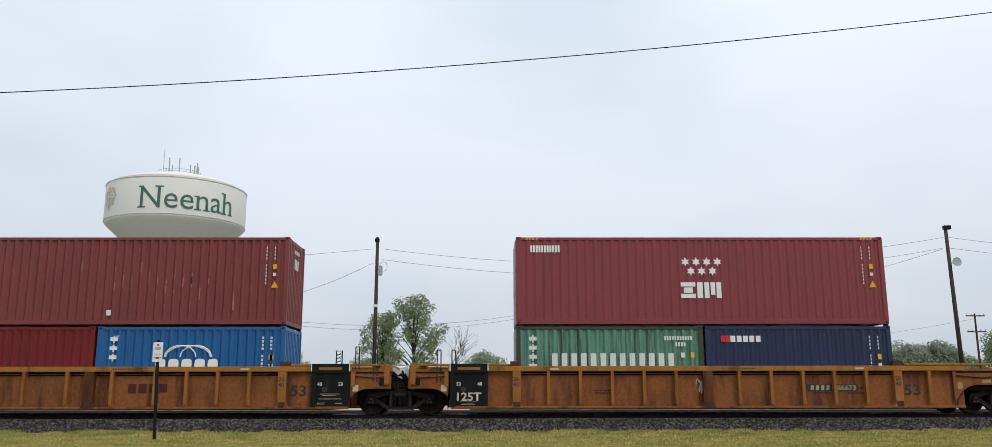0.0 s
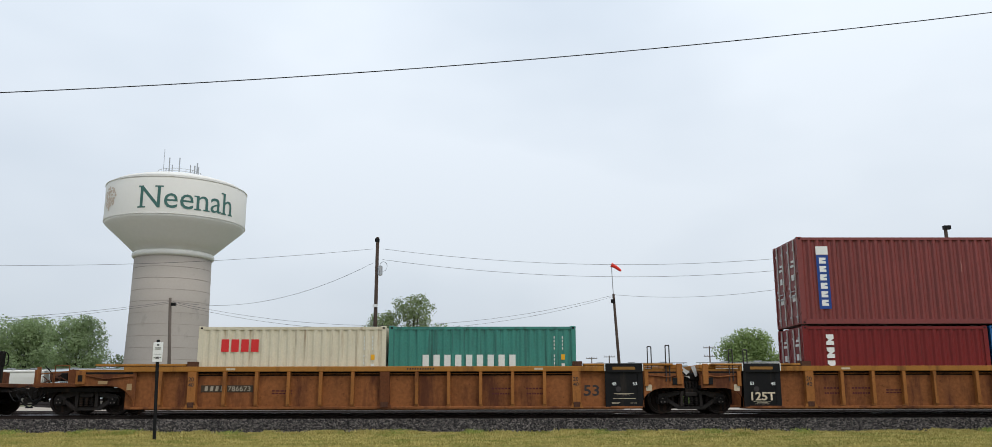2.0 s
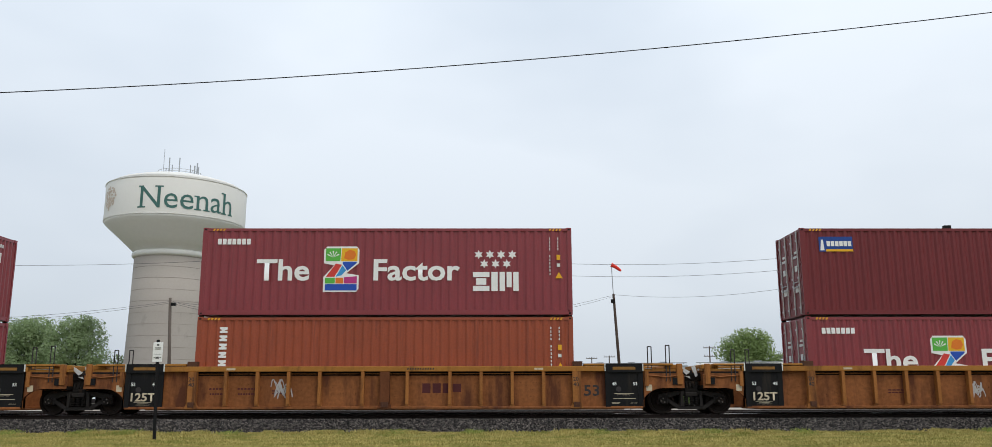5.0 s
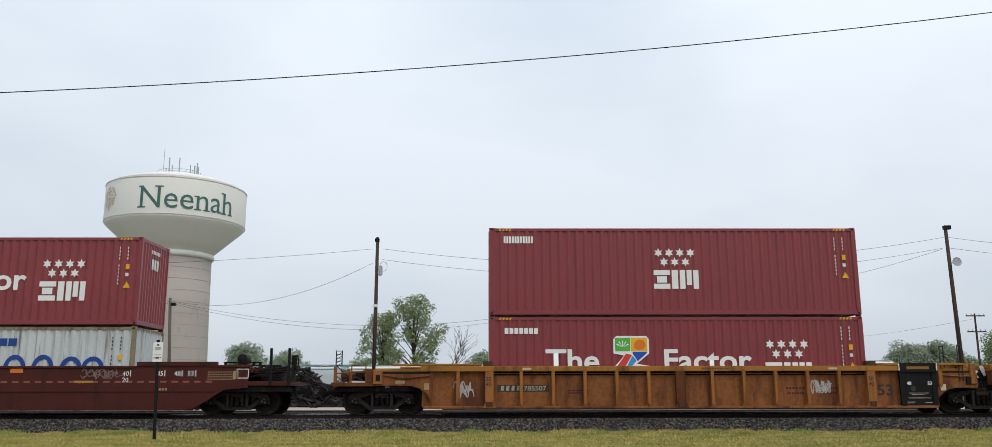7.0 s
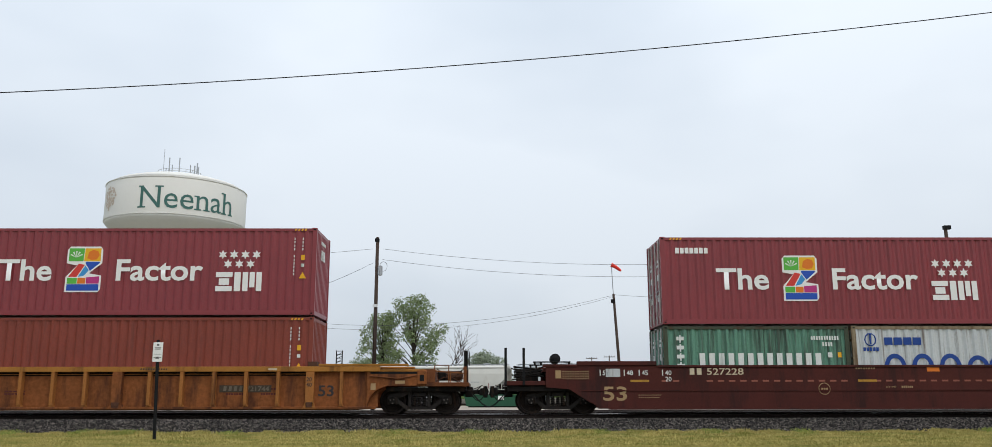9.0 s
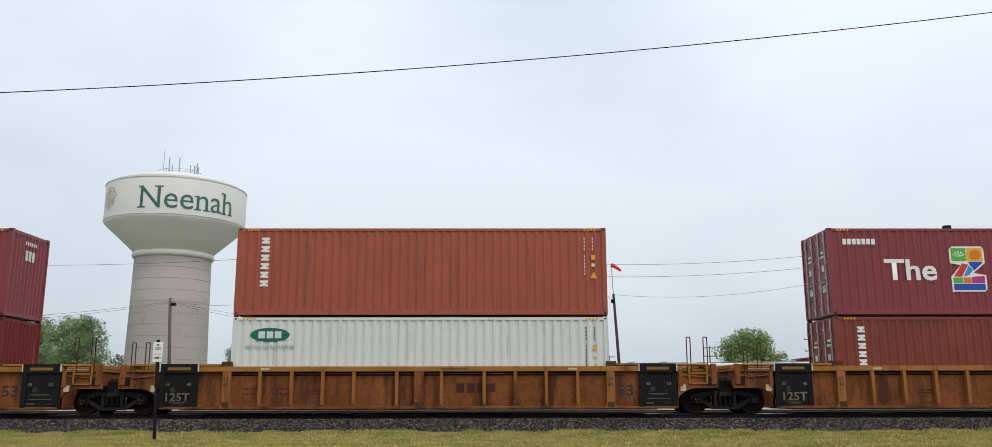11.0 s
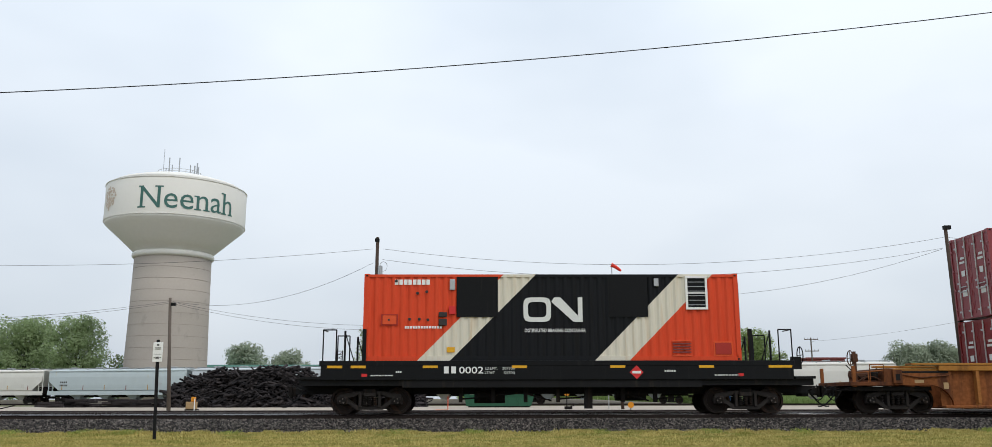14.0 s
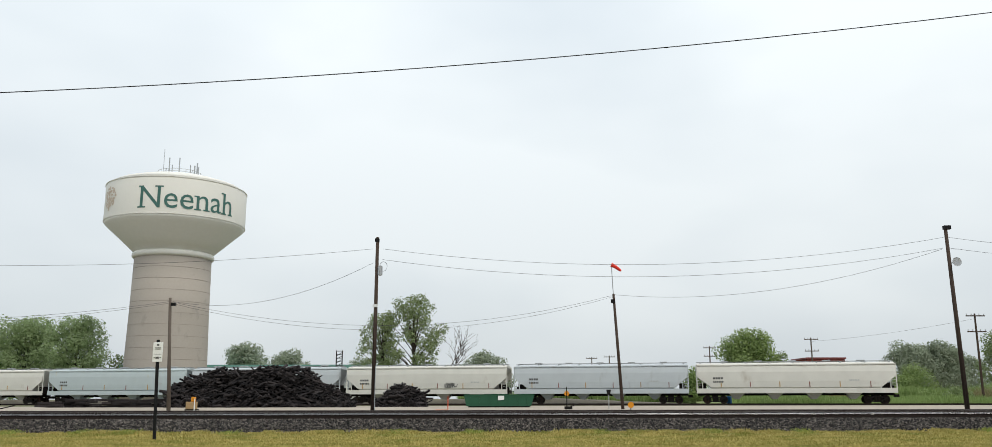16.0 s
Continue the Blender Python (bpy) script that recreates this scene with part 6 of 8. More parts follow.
def arcs_mark(root, L, H):
    bm = bmesh.new()
    for cx, rx, rz in ((2.95, 0.72, 0.36), (3.2, 0.5, 0.36), (2.7, 0.5, 0.36)):
        for k in range(14):
            a, b = k * math.pi / 14, (k + 1) * math.pi / 14
            tube(bm, (cx + rx * math.cos(a), YF - 0.004, H - 0.98 + rz * math.sin(a)), (cx + rx * math.cos(b), YF - 0.004, H - 0.98 + rz * math.sin(b)), 0.022, 4)
    part("arc_emblem", bm, WHITE_MARK, root, "white arcs of a company emblem")
    for k in range(5):
        pts = []
        for j in range(20):
            c, d = math.cos(j * math.tau / 20), math.sin(j * math.tau / 20)
            q = (abs(c) ** 3.5 + abs(d) ** 3.5) ** (-1 / 3.5)
            pts.append((2.08 + k * 0.42 + 0.165 * c * q, H - 1.20 + 0.16 * d * q))
        part("company_block", prism(bmesh.new(), pts, YF - 0.004, YF), WHITE_MARK, root, "rounded white block of the company mark")
    decal_side_blocks(WHITE_MARK, 0.5, 0.2, 0.02, 0.3, 1, "white mark", 3)(root, L, H)


def decal_faded_blue(root, L, H):
    for cx, rz in ((1.35, 0.46), (2.25, 0.46), (3.15, 0.46), (4.05, 0.40), (4.75, 0.40)):
        bm = bmesh.new()
        angles = [j * math.pi / 12 for j in range(13)]
        outer = [(cx + 0.36 * math.cos(j), H - 1.36 + rz * math.sin(j)) for j in angles]
        inner = [(cx + 0.22 * math.cos(j), H - 1.36 + (rz - 0.14) * math.sin(j)) for j in angles]
        prism(bm, outer + inner[::-1], YF - 0.004, YF)
        bmesh.ops.recalc_face_normals(bm, faces=bm.faces)
        part("company_arch", bm, BLUE_MARK, root, "worn blue arch of the company mark")
    blocks("company_block", 1.05, YF, H - 0.62, 1.2, 0.24, 4, BLUE_MARK, root, 0.15)
    bm = bmesh.new()
    for k in range(10):
        a, b = k * math.tau / 10, (k + 1) * math.tau / 10
        tube(bm, (0.6 + 0.18 * math.cos(a), YF, H - 0.45 + 0.2 * math.sin(a)), (0.6 + 0.18 * math.cos(b), YF, H - 0.45 + 0.2 * math.sin(b)), 0.02, 4)
    box(bm, 0.57, 0.63, YF - 0.004, YF, H - 0.6, H - 0.25)
    bars(bm, 0.35, YF, H - 0.82, 0.5, 0.12, 5)
    part("round_emblem", bm, BLUE_MARK, root)
    codes(root, L, H, x=L - 0.75, stripes=False, mat=DARK_MARK)


GREY_PRINT = surface("grey_print", (0.42, 0.43, 0.43), 0.6)


def striped_paint():
    """Orange ends, black middle and two slanting off-white bands, rust-stained."""
    m, n, l, b = shader("orange_black_banded_paint")
    tc = n.new("ShaderNodeTexCoord")
    sep = n.new("ShaderNodeSeparateXYZ")
    l.new(tc.outputs["Object"], sep.inputs[0])
    d = n.new("ShaderNodeMath")
    d.operation = "SUBTRACT"
    l.new(sep.outputs[0], d.inputs[0])
    l.new(sep.outputs[2], d.inputs[1])
    r = n.new("ShaderNodeMapRange")
    r.inputs[1].default_value, r.inputs[2].default_value = -3.0, 13.0
    l.new(d.outputs[0], r.inputs[0])
    cr = n.new("ShaderNodeValToRGB")
    cr.color_ramp.interpolation = "CONSTANT"
    e = cr.color_ramp.elements
    e[0].color = (0.66, 0.070, 0.026, 1)
    e[1].position, e[1].color = (1.70 + 3) / 16, (0.66, 0.62, 0.52, 1)
    for pos, c in ((2.80, (0.007, 0.008, 0.010, 1)), (7.50, (0.66, 0.62, 0.52, 1)), (8.62, (0.66, 0.070, 0.026, 1))):
        k = e.new((pos + 3) / 16)
        k.color = c
    l.new(r.outputs[0], cr.inputs[0])
    mp = n.new("ShaderNodeMapping")
    mp.inputs["Scale"].default_value = (5, 5, 0.4)
    l.new(tc.outputs["Object"], mp.inputs[0])
    ns = n.new("ShaderNodeTexNoise")
    ns.inputs["Scale"].default_value, ns.inputs["Detail"].default_value = 1.0, 7.0
    l.new(mp.outputs[0], ns.inputs[0])
    nr = n.new("ShaderNodeMapRange")
    nr.inputs[1].default_value, nr.inputs[2].default_value, nr.inputs[4].default_value = 0.52, 0.72, 0.45
    l.new(ns.outputs[0], nr.inputs[0])
    mx = n.new("ShaderNodeMixRGB")
    mx.blend_type = "MULTIPLY"
    l.new(nr.outputs[0], mx.inputs[0])
    l.new(cr.outputs[0], mx.inputs[1])
    mx.inputs[2].default_value = (0.75, 0.48, 0.22, 1)
    l.new(mx.outputs[0], b.inputs["Base Color"])
    b.inputs["Roughness"].default_value = 0.5
    b.inputs["Specular IOR Level"].default_value = 0.15
    return m


BANDED = striped_paint()


HATCH_RED = surface("dull_red_paint", (0.36, 0.028, 0.020), 0.55, wear=(0.15, 0.02, 0.015), wear_amount=0.3, var=0.15)


def braking_container():
    def dec(root, L, H):
        w = lambda x0, x1, z0, z1, d=0.01: boxes((x0, x1, -1.222 - d, -1.215, z0, z1))
        part("cover_plate", w(3.03, 4.38, 1.42, 2.74), BLACK_GLOSS, root, "smooth black cover plate")
        part("cover_plate", w(8.0, 9.28, 1.42, 2.74), BLACK_GLOSS, root, "smooth black cover plate")
        lettering("DISTRIBUTED BRAKING CONTAINER", 5.25, -1.22, 0.93, 0.115, WHITE_MARK, root, width=1.98, bold=0.008)
        small_print(part("code_marks", bars(bmesh.new(), 1.0, -1.215, H - 0.36, 1.15, 0.17, 8, 0.2), WHITE_MARK, root))
        small_print(part("small_print", bars(bmesh.new(), 1.35, -1.215, 1.05, 1.2, 0.08, 14, 0.3), WHITE_MARK, root))
        # looped company mark: a ring and a slanting band
        z0, z1, t = 1.26, 2.06, 0.15
        y0, y1 = -1.224, -1.218
        ring = bmesh.new()
        loop = []
        for k in range(32):
            a = k * math.tau / 32
            c, d = math.cos(a), math.sin(a)
            q = (abs(c) ** 5 + abs(d) ** 5) ** -0.2
            loop.append((c * q, d * q))
        zc, hz, hx = (z0 + z1) / 2, (z1 - z0) / 2, 0.45
        edge = [[ring.verts.new((5.66 + c * (hx - q), y, zc + d * (hz - q))) for y in (y0, y1) for q in (0, t)] for c, d in loop]
        for u, v in zip(edge, edge[1:] + edge[:1]):
            for i, j in ((0, 1), (1, 3), (3, 2), (2, 0)):
                ring.faces.new((u[i], v[i], v[j], u[j]))
        bmesh.ops.recalc_face_normals(ring, faces=ring.faces)
        part("mark_ring", ring, OFF_WHITE, root, "rounded off-white ring of the company mark")
        part("mark_band", prism(bmesh.new(), [(6.22, z1), (6.12, z1 - 0.14), (6.84, z0), (7.14, z0), (7.14, z1), (6.99, z1), (6.99, z0 + 0.2), (6.42, z1)], y0 - 0.003, y0 - 0.0005), OFF_WHITE, root)
        v = part("vent", boxes((10.53, 11.25, -1.26, -1.21, 1.66, 1.73), (10.53, 11.25, -1.26, -1.21, 2.69, 2.76), (10.53, 10.60, -1.258, -1.21, 1.73, 2.69), (11.18, 11.25, -1.258, -1.21, 1.73, 2.69), (10.60, 11.18, -1.255, -1.21, 2.18, 2.22)), WHITE_MARK, root, "white-framed black louvred vent")
        part("vent_backing", boxes((10.57, 11.21, -1.222, -1.214, 1.7, 2.72)), BLACK_GLOSS, v)
        for k in range(6):
            z = 1.80 + k * 0.15
            part("slat", prism_x(10.59, 11.19, [(-1.245, z), (-1.226, z + 0.012)]), GALV, v)
        g = part("grille", boxes((10.03, 10.66, -1.245, -1.21, 0.16, 0.20), (10.03, 10.66, -1.245, -1.21, 0.62, 0.66)), SAFETY_ORANGE, root)
        for k in range(4):
            part("slat", boxes((10.05, 10.64, -1.24, -1.212, 0.26 + k * 0.09, 0.30 + k * 0.09)), RED_BROWN, g)
        hatch = part("hatch", bevelled(boxes((11.42, 11.95, -1.24, -1.2, 0.20, 0.58)), 0.02), HATCH_RED, root, "dark red access hatch")
        part("hatch_frame", boxes((11.38, 11.99, -1.234, -1.2, 0.58, 0.62), (11.38, 11.99, -1.234, -1.2, 0.16, 0.20), (11.38, 11.42, -1.234, -1.2, 0.20, 0.58), (11.95, 11.99, -1.234, -1.2, 0.20, 0.58)), SAFETY_ORANGE, hatch)
        hatch = part("hatch", bevelled(boxes((0.62, 1.08, -1.235, -1.2, 1.18, 1.48)), 0.015), SAFETY_ORANGE, root)
        part("hatch_frame", boxes((0.58, 1.12, -1.231, -1.2, 1.48, 1.51), (0.58, 1.12, -1.231, -1.2, 1.15, 1.18), (0.58, 0.62, -1.231, -1.2, 1.18, 1.48), (1.08, 1.12, -1.231, -1.2, 1.18, 1.48)), HATCH_RED, hatch)
        part("hatch_latch", boxes((0.80, 0.86, -1.25, -1.235, 1.30, 1.36)), DARK_MARK, hatch)
        for x0, x1, z0, z1, mt in ((2.8, 2.98, 2.3, 2.66, GALV), (2.78, 3.0, 1.5, 1.78, RED_MARK), (2.45, 2.72, 1.42, 1.58, DARK_MARK), (2.45, 2.72, 1.14, 1.36, DARK_MARK), (9.5, 9.66, 2.42, 2.68, GALV)):
            part("control_box", bevelled(boxes((x0, x1, -1.26, -1.2, z0, z1)), 0.015), mt, root)
        for x, z in ((1.75, 2.2), (1.82, 1.35), (1.5, 1.35), (2.1, 1.33), (2.05, 2.25), (1.05, 2.6)):
            part("port", lathe_y(x, z), DARK_MARK, root)
        part("sticker", boxes((2.72, 2.98, -1.222, -1.217, 0.28, 0.45)), YELLOW_MARK, root)
        rail = bmesh.new()
        rail_loop(rail, L + 0.03, -1.1, 0.5, H - 0.3, 0.4, 0.02, along="y")
        part("end_ladder", rail, GALV, root)
        part("vent_box", boxes((L + 0.005, L + 0.06, 0.2, 0.9, 1.2, 2.2)), DARK_MARK, root)
    return container(12.27, 2.84, BANDED, "orange and black banded generator container with white vents", dec, trim=BANDED)


def prism_x(x0, x1, edge):
    (ya, za), (yb, zb) = edge
    bm = bmesh.new()
    vs = [bm.verts.new(p) for p in ((x0, ya, za), (x1, ya, za), (x1, yb, zb), (x0, yb, zb), (x0, ya, za + 0.012), (x1, ya, za + 0.012), (x1, yb, zb + 0.012), (x0, yb, zb + 0.012))]
    for f in ((3, 2, 1, 0), (4, 5, 6, 7), (0, 1, 5, 4), (1, 2, 6, 5), (2, 3, 7, 6), (3, 0, 4, 7)):
        bm.faces.new([vs[i] for i in f])
    return bm


def lathe_y(x, z):
    bm = lathe(bmesh.new(), [(0.01, -0.03), (0.05, -0.03), (0.05, 0), (0.01, 0)], 8, axis="y")
    bm.transform(pose(x, -1.213, z))
    return bm


# ---- the train: each vehicle by the place of its middle along the train ----
TRAIN = []    # (thing, x along the train, y, z above the ground)
HC, STD, LONG, SHORT = 2.896, 2.591, 12.192, 6.058
LOW = 0.77


def ride(ob, x, z=CAR_Z, y=TRACK_Y):
    TRAIN.append((ob, x, y, z))
    return ob


def stack(centre, lower, upper=None):
    """lower: one long or two short containers; upper: one long one."""
    if len(lower) == 1:
        h = lower[0][1]
        ride(container(*lower[0]), centre - LONG / 2, LOW)
    else:
        h = lower[0][1]
        ride(container(*lower[0]), centre - 6.10, LOW)
        ride(container(*lower[1]), centre + 0.045, LOW)
    if upper:
        top = ride(container(*upper), centre - LONG / 2, LOW + h + 0.055)
        for x in (0.089, LONG - 0.089):
            for y in (-1.138, 1.138):
                part("twist_lock", TWIST_LOCK, None, top).location = (x, y, -0.03)


star_red = (LONG, HC, MAROON, "maroon high-cube container with white stars and blocks", decal_star)
slogan = (LONG, HC, MAROON, "maroon high-cube container with a white slogan and coloured emblem", decal_slogan)
green_20 = (SHORT, STD, GREEN_PALE, "stained pale green twenty-foot container with white blocks", decal_side_blocks(WHITE_WORN, 1.15, 3.95, 0.55, 0.88, 13, "tall worn white block mark", 4, across=True, gap=0.42), True, GREEN_TRIM)

G1 = [(-0.3, 0.75, 0.45, 0.4)]
G2 = [(-3.6, 0.6, 0.65, 0.55)]
for cen, paint, num, gr, in ((7.02, WELL_PAINT, "786673", G1), (-55.76, WELL_PAINT, "785507", [(-1.0, 0.6, 0.5, 0.45)]), (-142.3, WELL_OLD, "721744", None)):
    ride(well_unit("end_right", paint, num, gr), cen)
for cen, paint, num, gr in ((-12.63, WELL_PAINT, "786673", None), (-75.47, WELL_PAINT, "785507", G2), (-161.88, WELL_OLD, "721744", None)):
    ride(well_unit("middle", paint, num, gr), cen)
for cen, paint, num, gr in ((-32.28, WELL_PAINT, "786673", None), (-95.12, WELL_PAINT, "785507", [(-7.2, 0.62, 0.6, 0.45), (4.2, 0.66, 0.7, 0.5)]), (-181.47, WELL_OLD, "721744", None)):
    ride(well_unit("end_left", paint, num, gr), cen)
ride(oxide_well_car(), -118.8)
ride(flat_car(), -201.98)

stack(7.02, [green_20, (SHORT, STD, NAVY, "dark navy twenty-foot container with red and white blocks", lambda r, L, H: (
    blocks("company_block", 0.5, YF, H - 0.52, 0.3, 0.2, 2, RED_MARK, r, 0.15, "red block"), decal_side_blocks(WHITE_MARK, 0.82, 0.98, 0.2, 0.32, 5, "white block company mark")(r, L, H)))],
      (LONG, HC, MAROON, "maroon high-cube container with small white stars and slabs", decal_star_small))
stack(-12.65, [(SHORT, STD, DEEP_RED, "deep red twenty-foot container with a white column mark", column(3, 0.75, 0.28, 0.25, 0.34, 0.42)),
               (SHORT, STD, BLUE, "bright blue twenty-foot container with white arcs", arcs_mark)],
      (LONG, HC, RED_BROWN, "scuffed red-brown container with an upright blue banner", decal_banner))
stack(-32.25, [(SHORT, STD, CREAM, "cream twenty-foot container with a red block mark", decal_side_blocks(RED_MARK, 0.75, 1.2, 0.4, 0.42, 4, "red block company mark")),
               (SHORT, STD, GREEN_DEEP, "streaky sea-green twenty-foot container with white blocks", decal_side_blocks(WHITE_WORN, 1.1, 3.0, 0.5, 0.92, 9, "worn white block mark", gap=0.42))])
stack(-55.72, [slogan], (LONG, HC, MAROON_DARK, "dark maroon container with a small blue banner", decal_plate))
stack(-75.52, [(LONG, HC, ORANGE_BROWN, "orange-brown container with a white column of blocks", column(6, 0.74, 0.33, 0.25, 0.19, 0.265))], slogan)
stack(-95.13, [slogan], star_red)
stack(-118.75, [green_20, (SHORT, STD, GREY_WHITE, "rust-streaked grey-white twenty-foot container with blue marks", decal_faded_blue, True, GREY_TRIM)], slogan)
stack(-142.3, [(LONG, HC, RUSSET, "russet-brown container with a white column of blocks", column(6, 0.74, 0.33, 0.25, 0.19, 0.265))], slogan)
stack(-161.87, [(LONG, HC, OFF_WHITE, "off-white container with a dark green oval mark", decal_oval)],
      (LONG, HC, TERRA, "terracotta container with a white column of blocks", column(6, 0.80, 0.33, 0.27, 0.20, 0.285)))
stack(-181.47, [(LONG, HC, MAROON_OLD, "scuffed red container with white stars at mid-height", lambda r, L, H: (
    small_print(part("web_address", bars(bmesh.new(), 0.5, YF, H - 0.6, 0.98, 0.22, 11, 0.3), WHITE_MARK, r)), star_mark(r, 5.58, H, 0.92), codes_across(r, 10.95, H))) ], slogan)
ride(braking_container(), -208.29, 2.235)


# ---- trees ----
def crown_mesh(name, rng, clumps, leaves, size, mat):
    """Leaves as small tilted quads round each clump's middle."""
    vs = []
    for c, r in clumps:
        k = max(20, int(1.3 * leaves * (r ** 2)))
        d = rng.normal(size=(k, 3))
        d /= np.linalg.norm(d, axis=1)[:, None]
        p = np.array(c) + d * (r * rng.uniform(0.55, 1.10, (k, 1))) * np.array([1.0, 1.0, 0.8])
        up = d + rng.normal(0, 0.45, (k, 3)) + np.array([0, 0, 0.45])
        a = np.cross(up, rng.normal(size=(k, 3)))
        a /= np.linalg.norm(a, axis=1)[:, None]
        b = np.cross(up, a)
        b /= np.linalg.norm(b, axis=1)[:, None]
        s = 0.95 * size * rng.uniform(0.5, 1.2, (k, 1))
        vs.append(np.stack((p - a * s, p + b * s * 0.6, p + a * s, p - b * s * 0.6), 1))
    v = np.concatenate(vs).reshape(-1, 3)
    f = np.arange(len(v)).reshape(-1, 4)
    me = bpy.data.meshes.new(name)
    me.from_pydata(v.tolist(), [], f.tolist())
    me.materials.append(mat)
    return me


def tree(x, y, height, width, seed, label, mat=None, trunk=0.28, low=0.3, leaves=110, size=0.2, n=26, gap=1.0):
    rng = np.random.default_rng(seed)
    root = thing("tree", label, "tree", pose(x, y, 0.25))
    bm = bmesh.new()
    tube(bm, (0, 0, -0.2), (0.1, 0, height * low * 1.1), trunk, 10, trunk * 0.7)
    clumps = []
    for k in range(n):
        t = (k + 0.5) / n
        z = height * (low + (1 - low) * 0.92 * t)
        spread = width / 2 * (0.62 + 0.38 * min(1, t / 0.35)) * math.sqrt(max(0.04, 1 - (max(0, t - 0.42) / 0.62) ** 2))
        a = k * 2.4 + rng.uniform(-0.5, 0.5)
        q = rng.uniform(0.05, 0.88) ** 0.6
        c = (spread * q * math.cos(a), spread * q * math.sin(a), z + rng.uniform(-0.3, 0.3))
        r = width * rng.uniform(0.13, 0.22) * gap
        clumps.append((c, r))
        start = (0.1, 0, height * (low * 0.7 + 0.55 * t * (1 - low)))
        mid = tuple((s + e) / 2 + (0.25 if i == 2 else 0) for i, (s, e) in enumerate(zip(start, c)))
        tube(bm, start, mid, trunk * 0.24, 6, trunk * 0.14)
        tube(bm, mid, c, trunk * 0.14, 6, 0.02)
    tube(bm, (0.1, 0, height * low), (0, 0, height * 0.86), trunk * 0.7, 8, 0.05)
    part("trunk", bm, BARK, root, "dark branching trunk")
    part("crown", crown_mesh("crown", rng, clumps, leaves, size, mat or LEAF), None, root, "loose crown of many small leaves")
    return root


tree(-15.2, 126, 13.8, 7.4, 11, "tall green broadleaf tree with a loose crown", trunk=0.3, low=0.16, n=46, leaves=95, size=0.2, gap=0.78)
tree(-10.6, 125, 16.0, 9.2, 15, "tall green broadleaf tree with dark limbs", trunk=0.35, low=0.16, n=54, leaves=90, size=0.2, gap=0.76)
tree(-79.0, 150, 14.6, 13, 21, "full green tree behind the freight cars", LEAF_MID, low=0.12, n=60, leaves=60, size=0.25)
tree(-88.5, 150, 13.0, 12, 29, "full green tree behind the freight cars", LEAF_MID, low=0.12, n=50, leaves=60, size=0.25)
tree(-67.8, 145, 14.6, 10.5, 22, "full green tree behind the freight cars", LEAF_MID, low=0.12, n=54, leaves=60, size=0.25)
tree(-62.6, 152, 9.0, 6, 23, "small green tree beside the water tower", low=0.1, n=26, leaves=65, size=0.25)
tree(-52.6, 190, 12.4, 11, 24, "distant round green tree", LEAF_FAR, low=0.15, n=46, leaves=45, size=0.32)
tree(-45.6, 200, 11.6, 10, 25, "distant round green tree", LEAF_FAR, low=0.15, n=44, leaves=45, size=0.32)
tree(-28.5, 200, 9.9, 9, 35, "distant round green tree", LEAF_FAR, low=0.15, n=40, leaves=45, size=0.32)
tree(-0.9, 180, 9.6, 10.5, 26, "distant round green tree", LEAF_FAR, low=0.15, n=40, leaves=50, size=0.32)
tree(45.0, 150, 12.4, 10.5, 27, "round bright green tree behind the freight cars", LEAF_YELLOW, low=0.15, n=52, leaves=60, size=0.25)
tree(50.3, 152, 8.9, 5, 30, "small green tree behind the freight cars", low=0.1, n=22, leaves=65, size=0.25)
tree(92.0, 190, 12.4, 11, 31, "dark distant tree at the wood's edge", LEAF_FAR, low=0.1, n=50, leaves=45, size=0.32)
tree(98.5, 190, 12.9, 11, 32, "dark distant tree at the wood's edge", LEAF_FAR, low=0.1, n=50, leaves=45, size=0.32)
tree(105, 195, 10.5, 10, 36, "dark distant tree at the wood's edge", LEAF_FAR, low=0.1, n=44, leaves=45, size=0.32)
tree(94.5, 160, 13.0, 9, 33, "green tree near the end of the yard", low=0.1, n=46, leaves=60, size=0.25)


REED = island_mat("dry_reeds", (0.30, 0.24, 0.13), (0.20, 0.20, 0.09))


def bush(x, y, w, h, seed, mat, label="leafy green bush in rough grass"):
    rng = np.random.default_rng(seed)
    root = thing("bush", label, "bush", pose(x, y, 0.25))
    clumps = [((rng.uniform(-w / 2, w / 2) * (1 - 0.5 * t), rng.uniform(-1, 1), h * (0.15 + 0.7 * t)), h * rng.uniform(0.2, 0.32)) for t in np.linspace(0, 1, 14)]
    for c, _ in clumps[::3]:
        part("stem", tubes(0.04, ((0, 0, 0), c), seg=5), BARK, root)
    part("foliage", crown_mesh("foliage", rng, clumps, 130, 0.17, mat), None, root)


for i, (x, y, w, h, mt) in enumerate(((63.5, 130, 4.5, 5.6, LEAF_YELLOW), (60.5, 128, 3.5, 4.2, LEAF_YELLOW), (68, 128, 5, 2.6, LEAF), (73, 128, 6, 2.8, LEAF_YELLOW), (78, 126, 5, 3.0, LEAF), (82, 128, 6, 4.5, LEAF_YELLOW),
                                      (87, 130, 6, 3.5, LEAF), (27.7, 118, 2.4, 4.9, LEAF_YELLOW), (55, 122, 5, 1.6, LEAF), (64, 118, 6, 1.6, LEAF_YELLOW), (57, 114, 4, 2.0, LEAF_YELLOW), (60, 112, 5, 2.2, LEAF), (66, 112, 5, 2.8, LEAF_YELLOW), (70, 114, 6, 3.2, LEAF))):
    bush(x, y, w, h, 50 + i, mt)


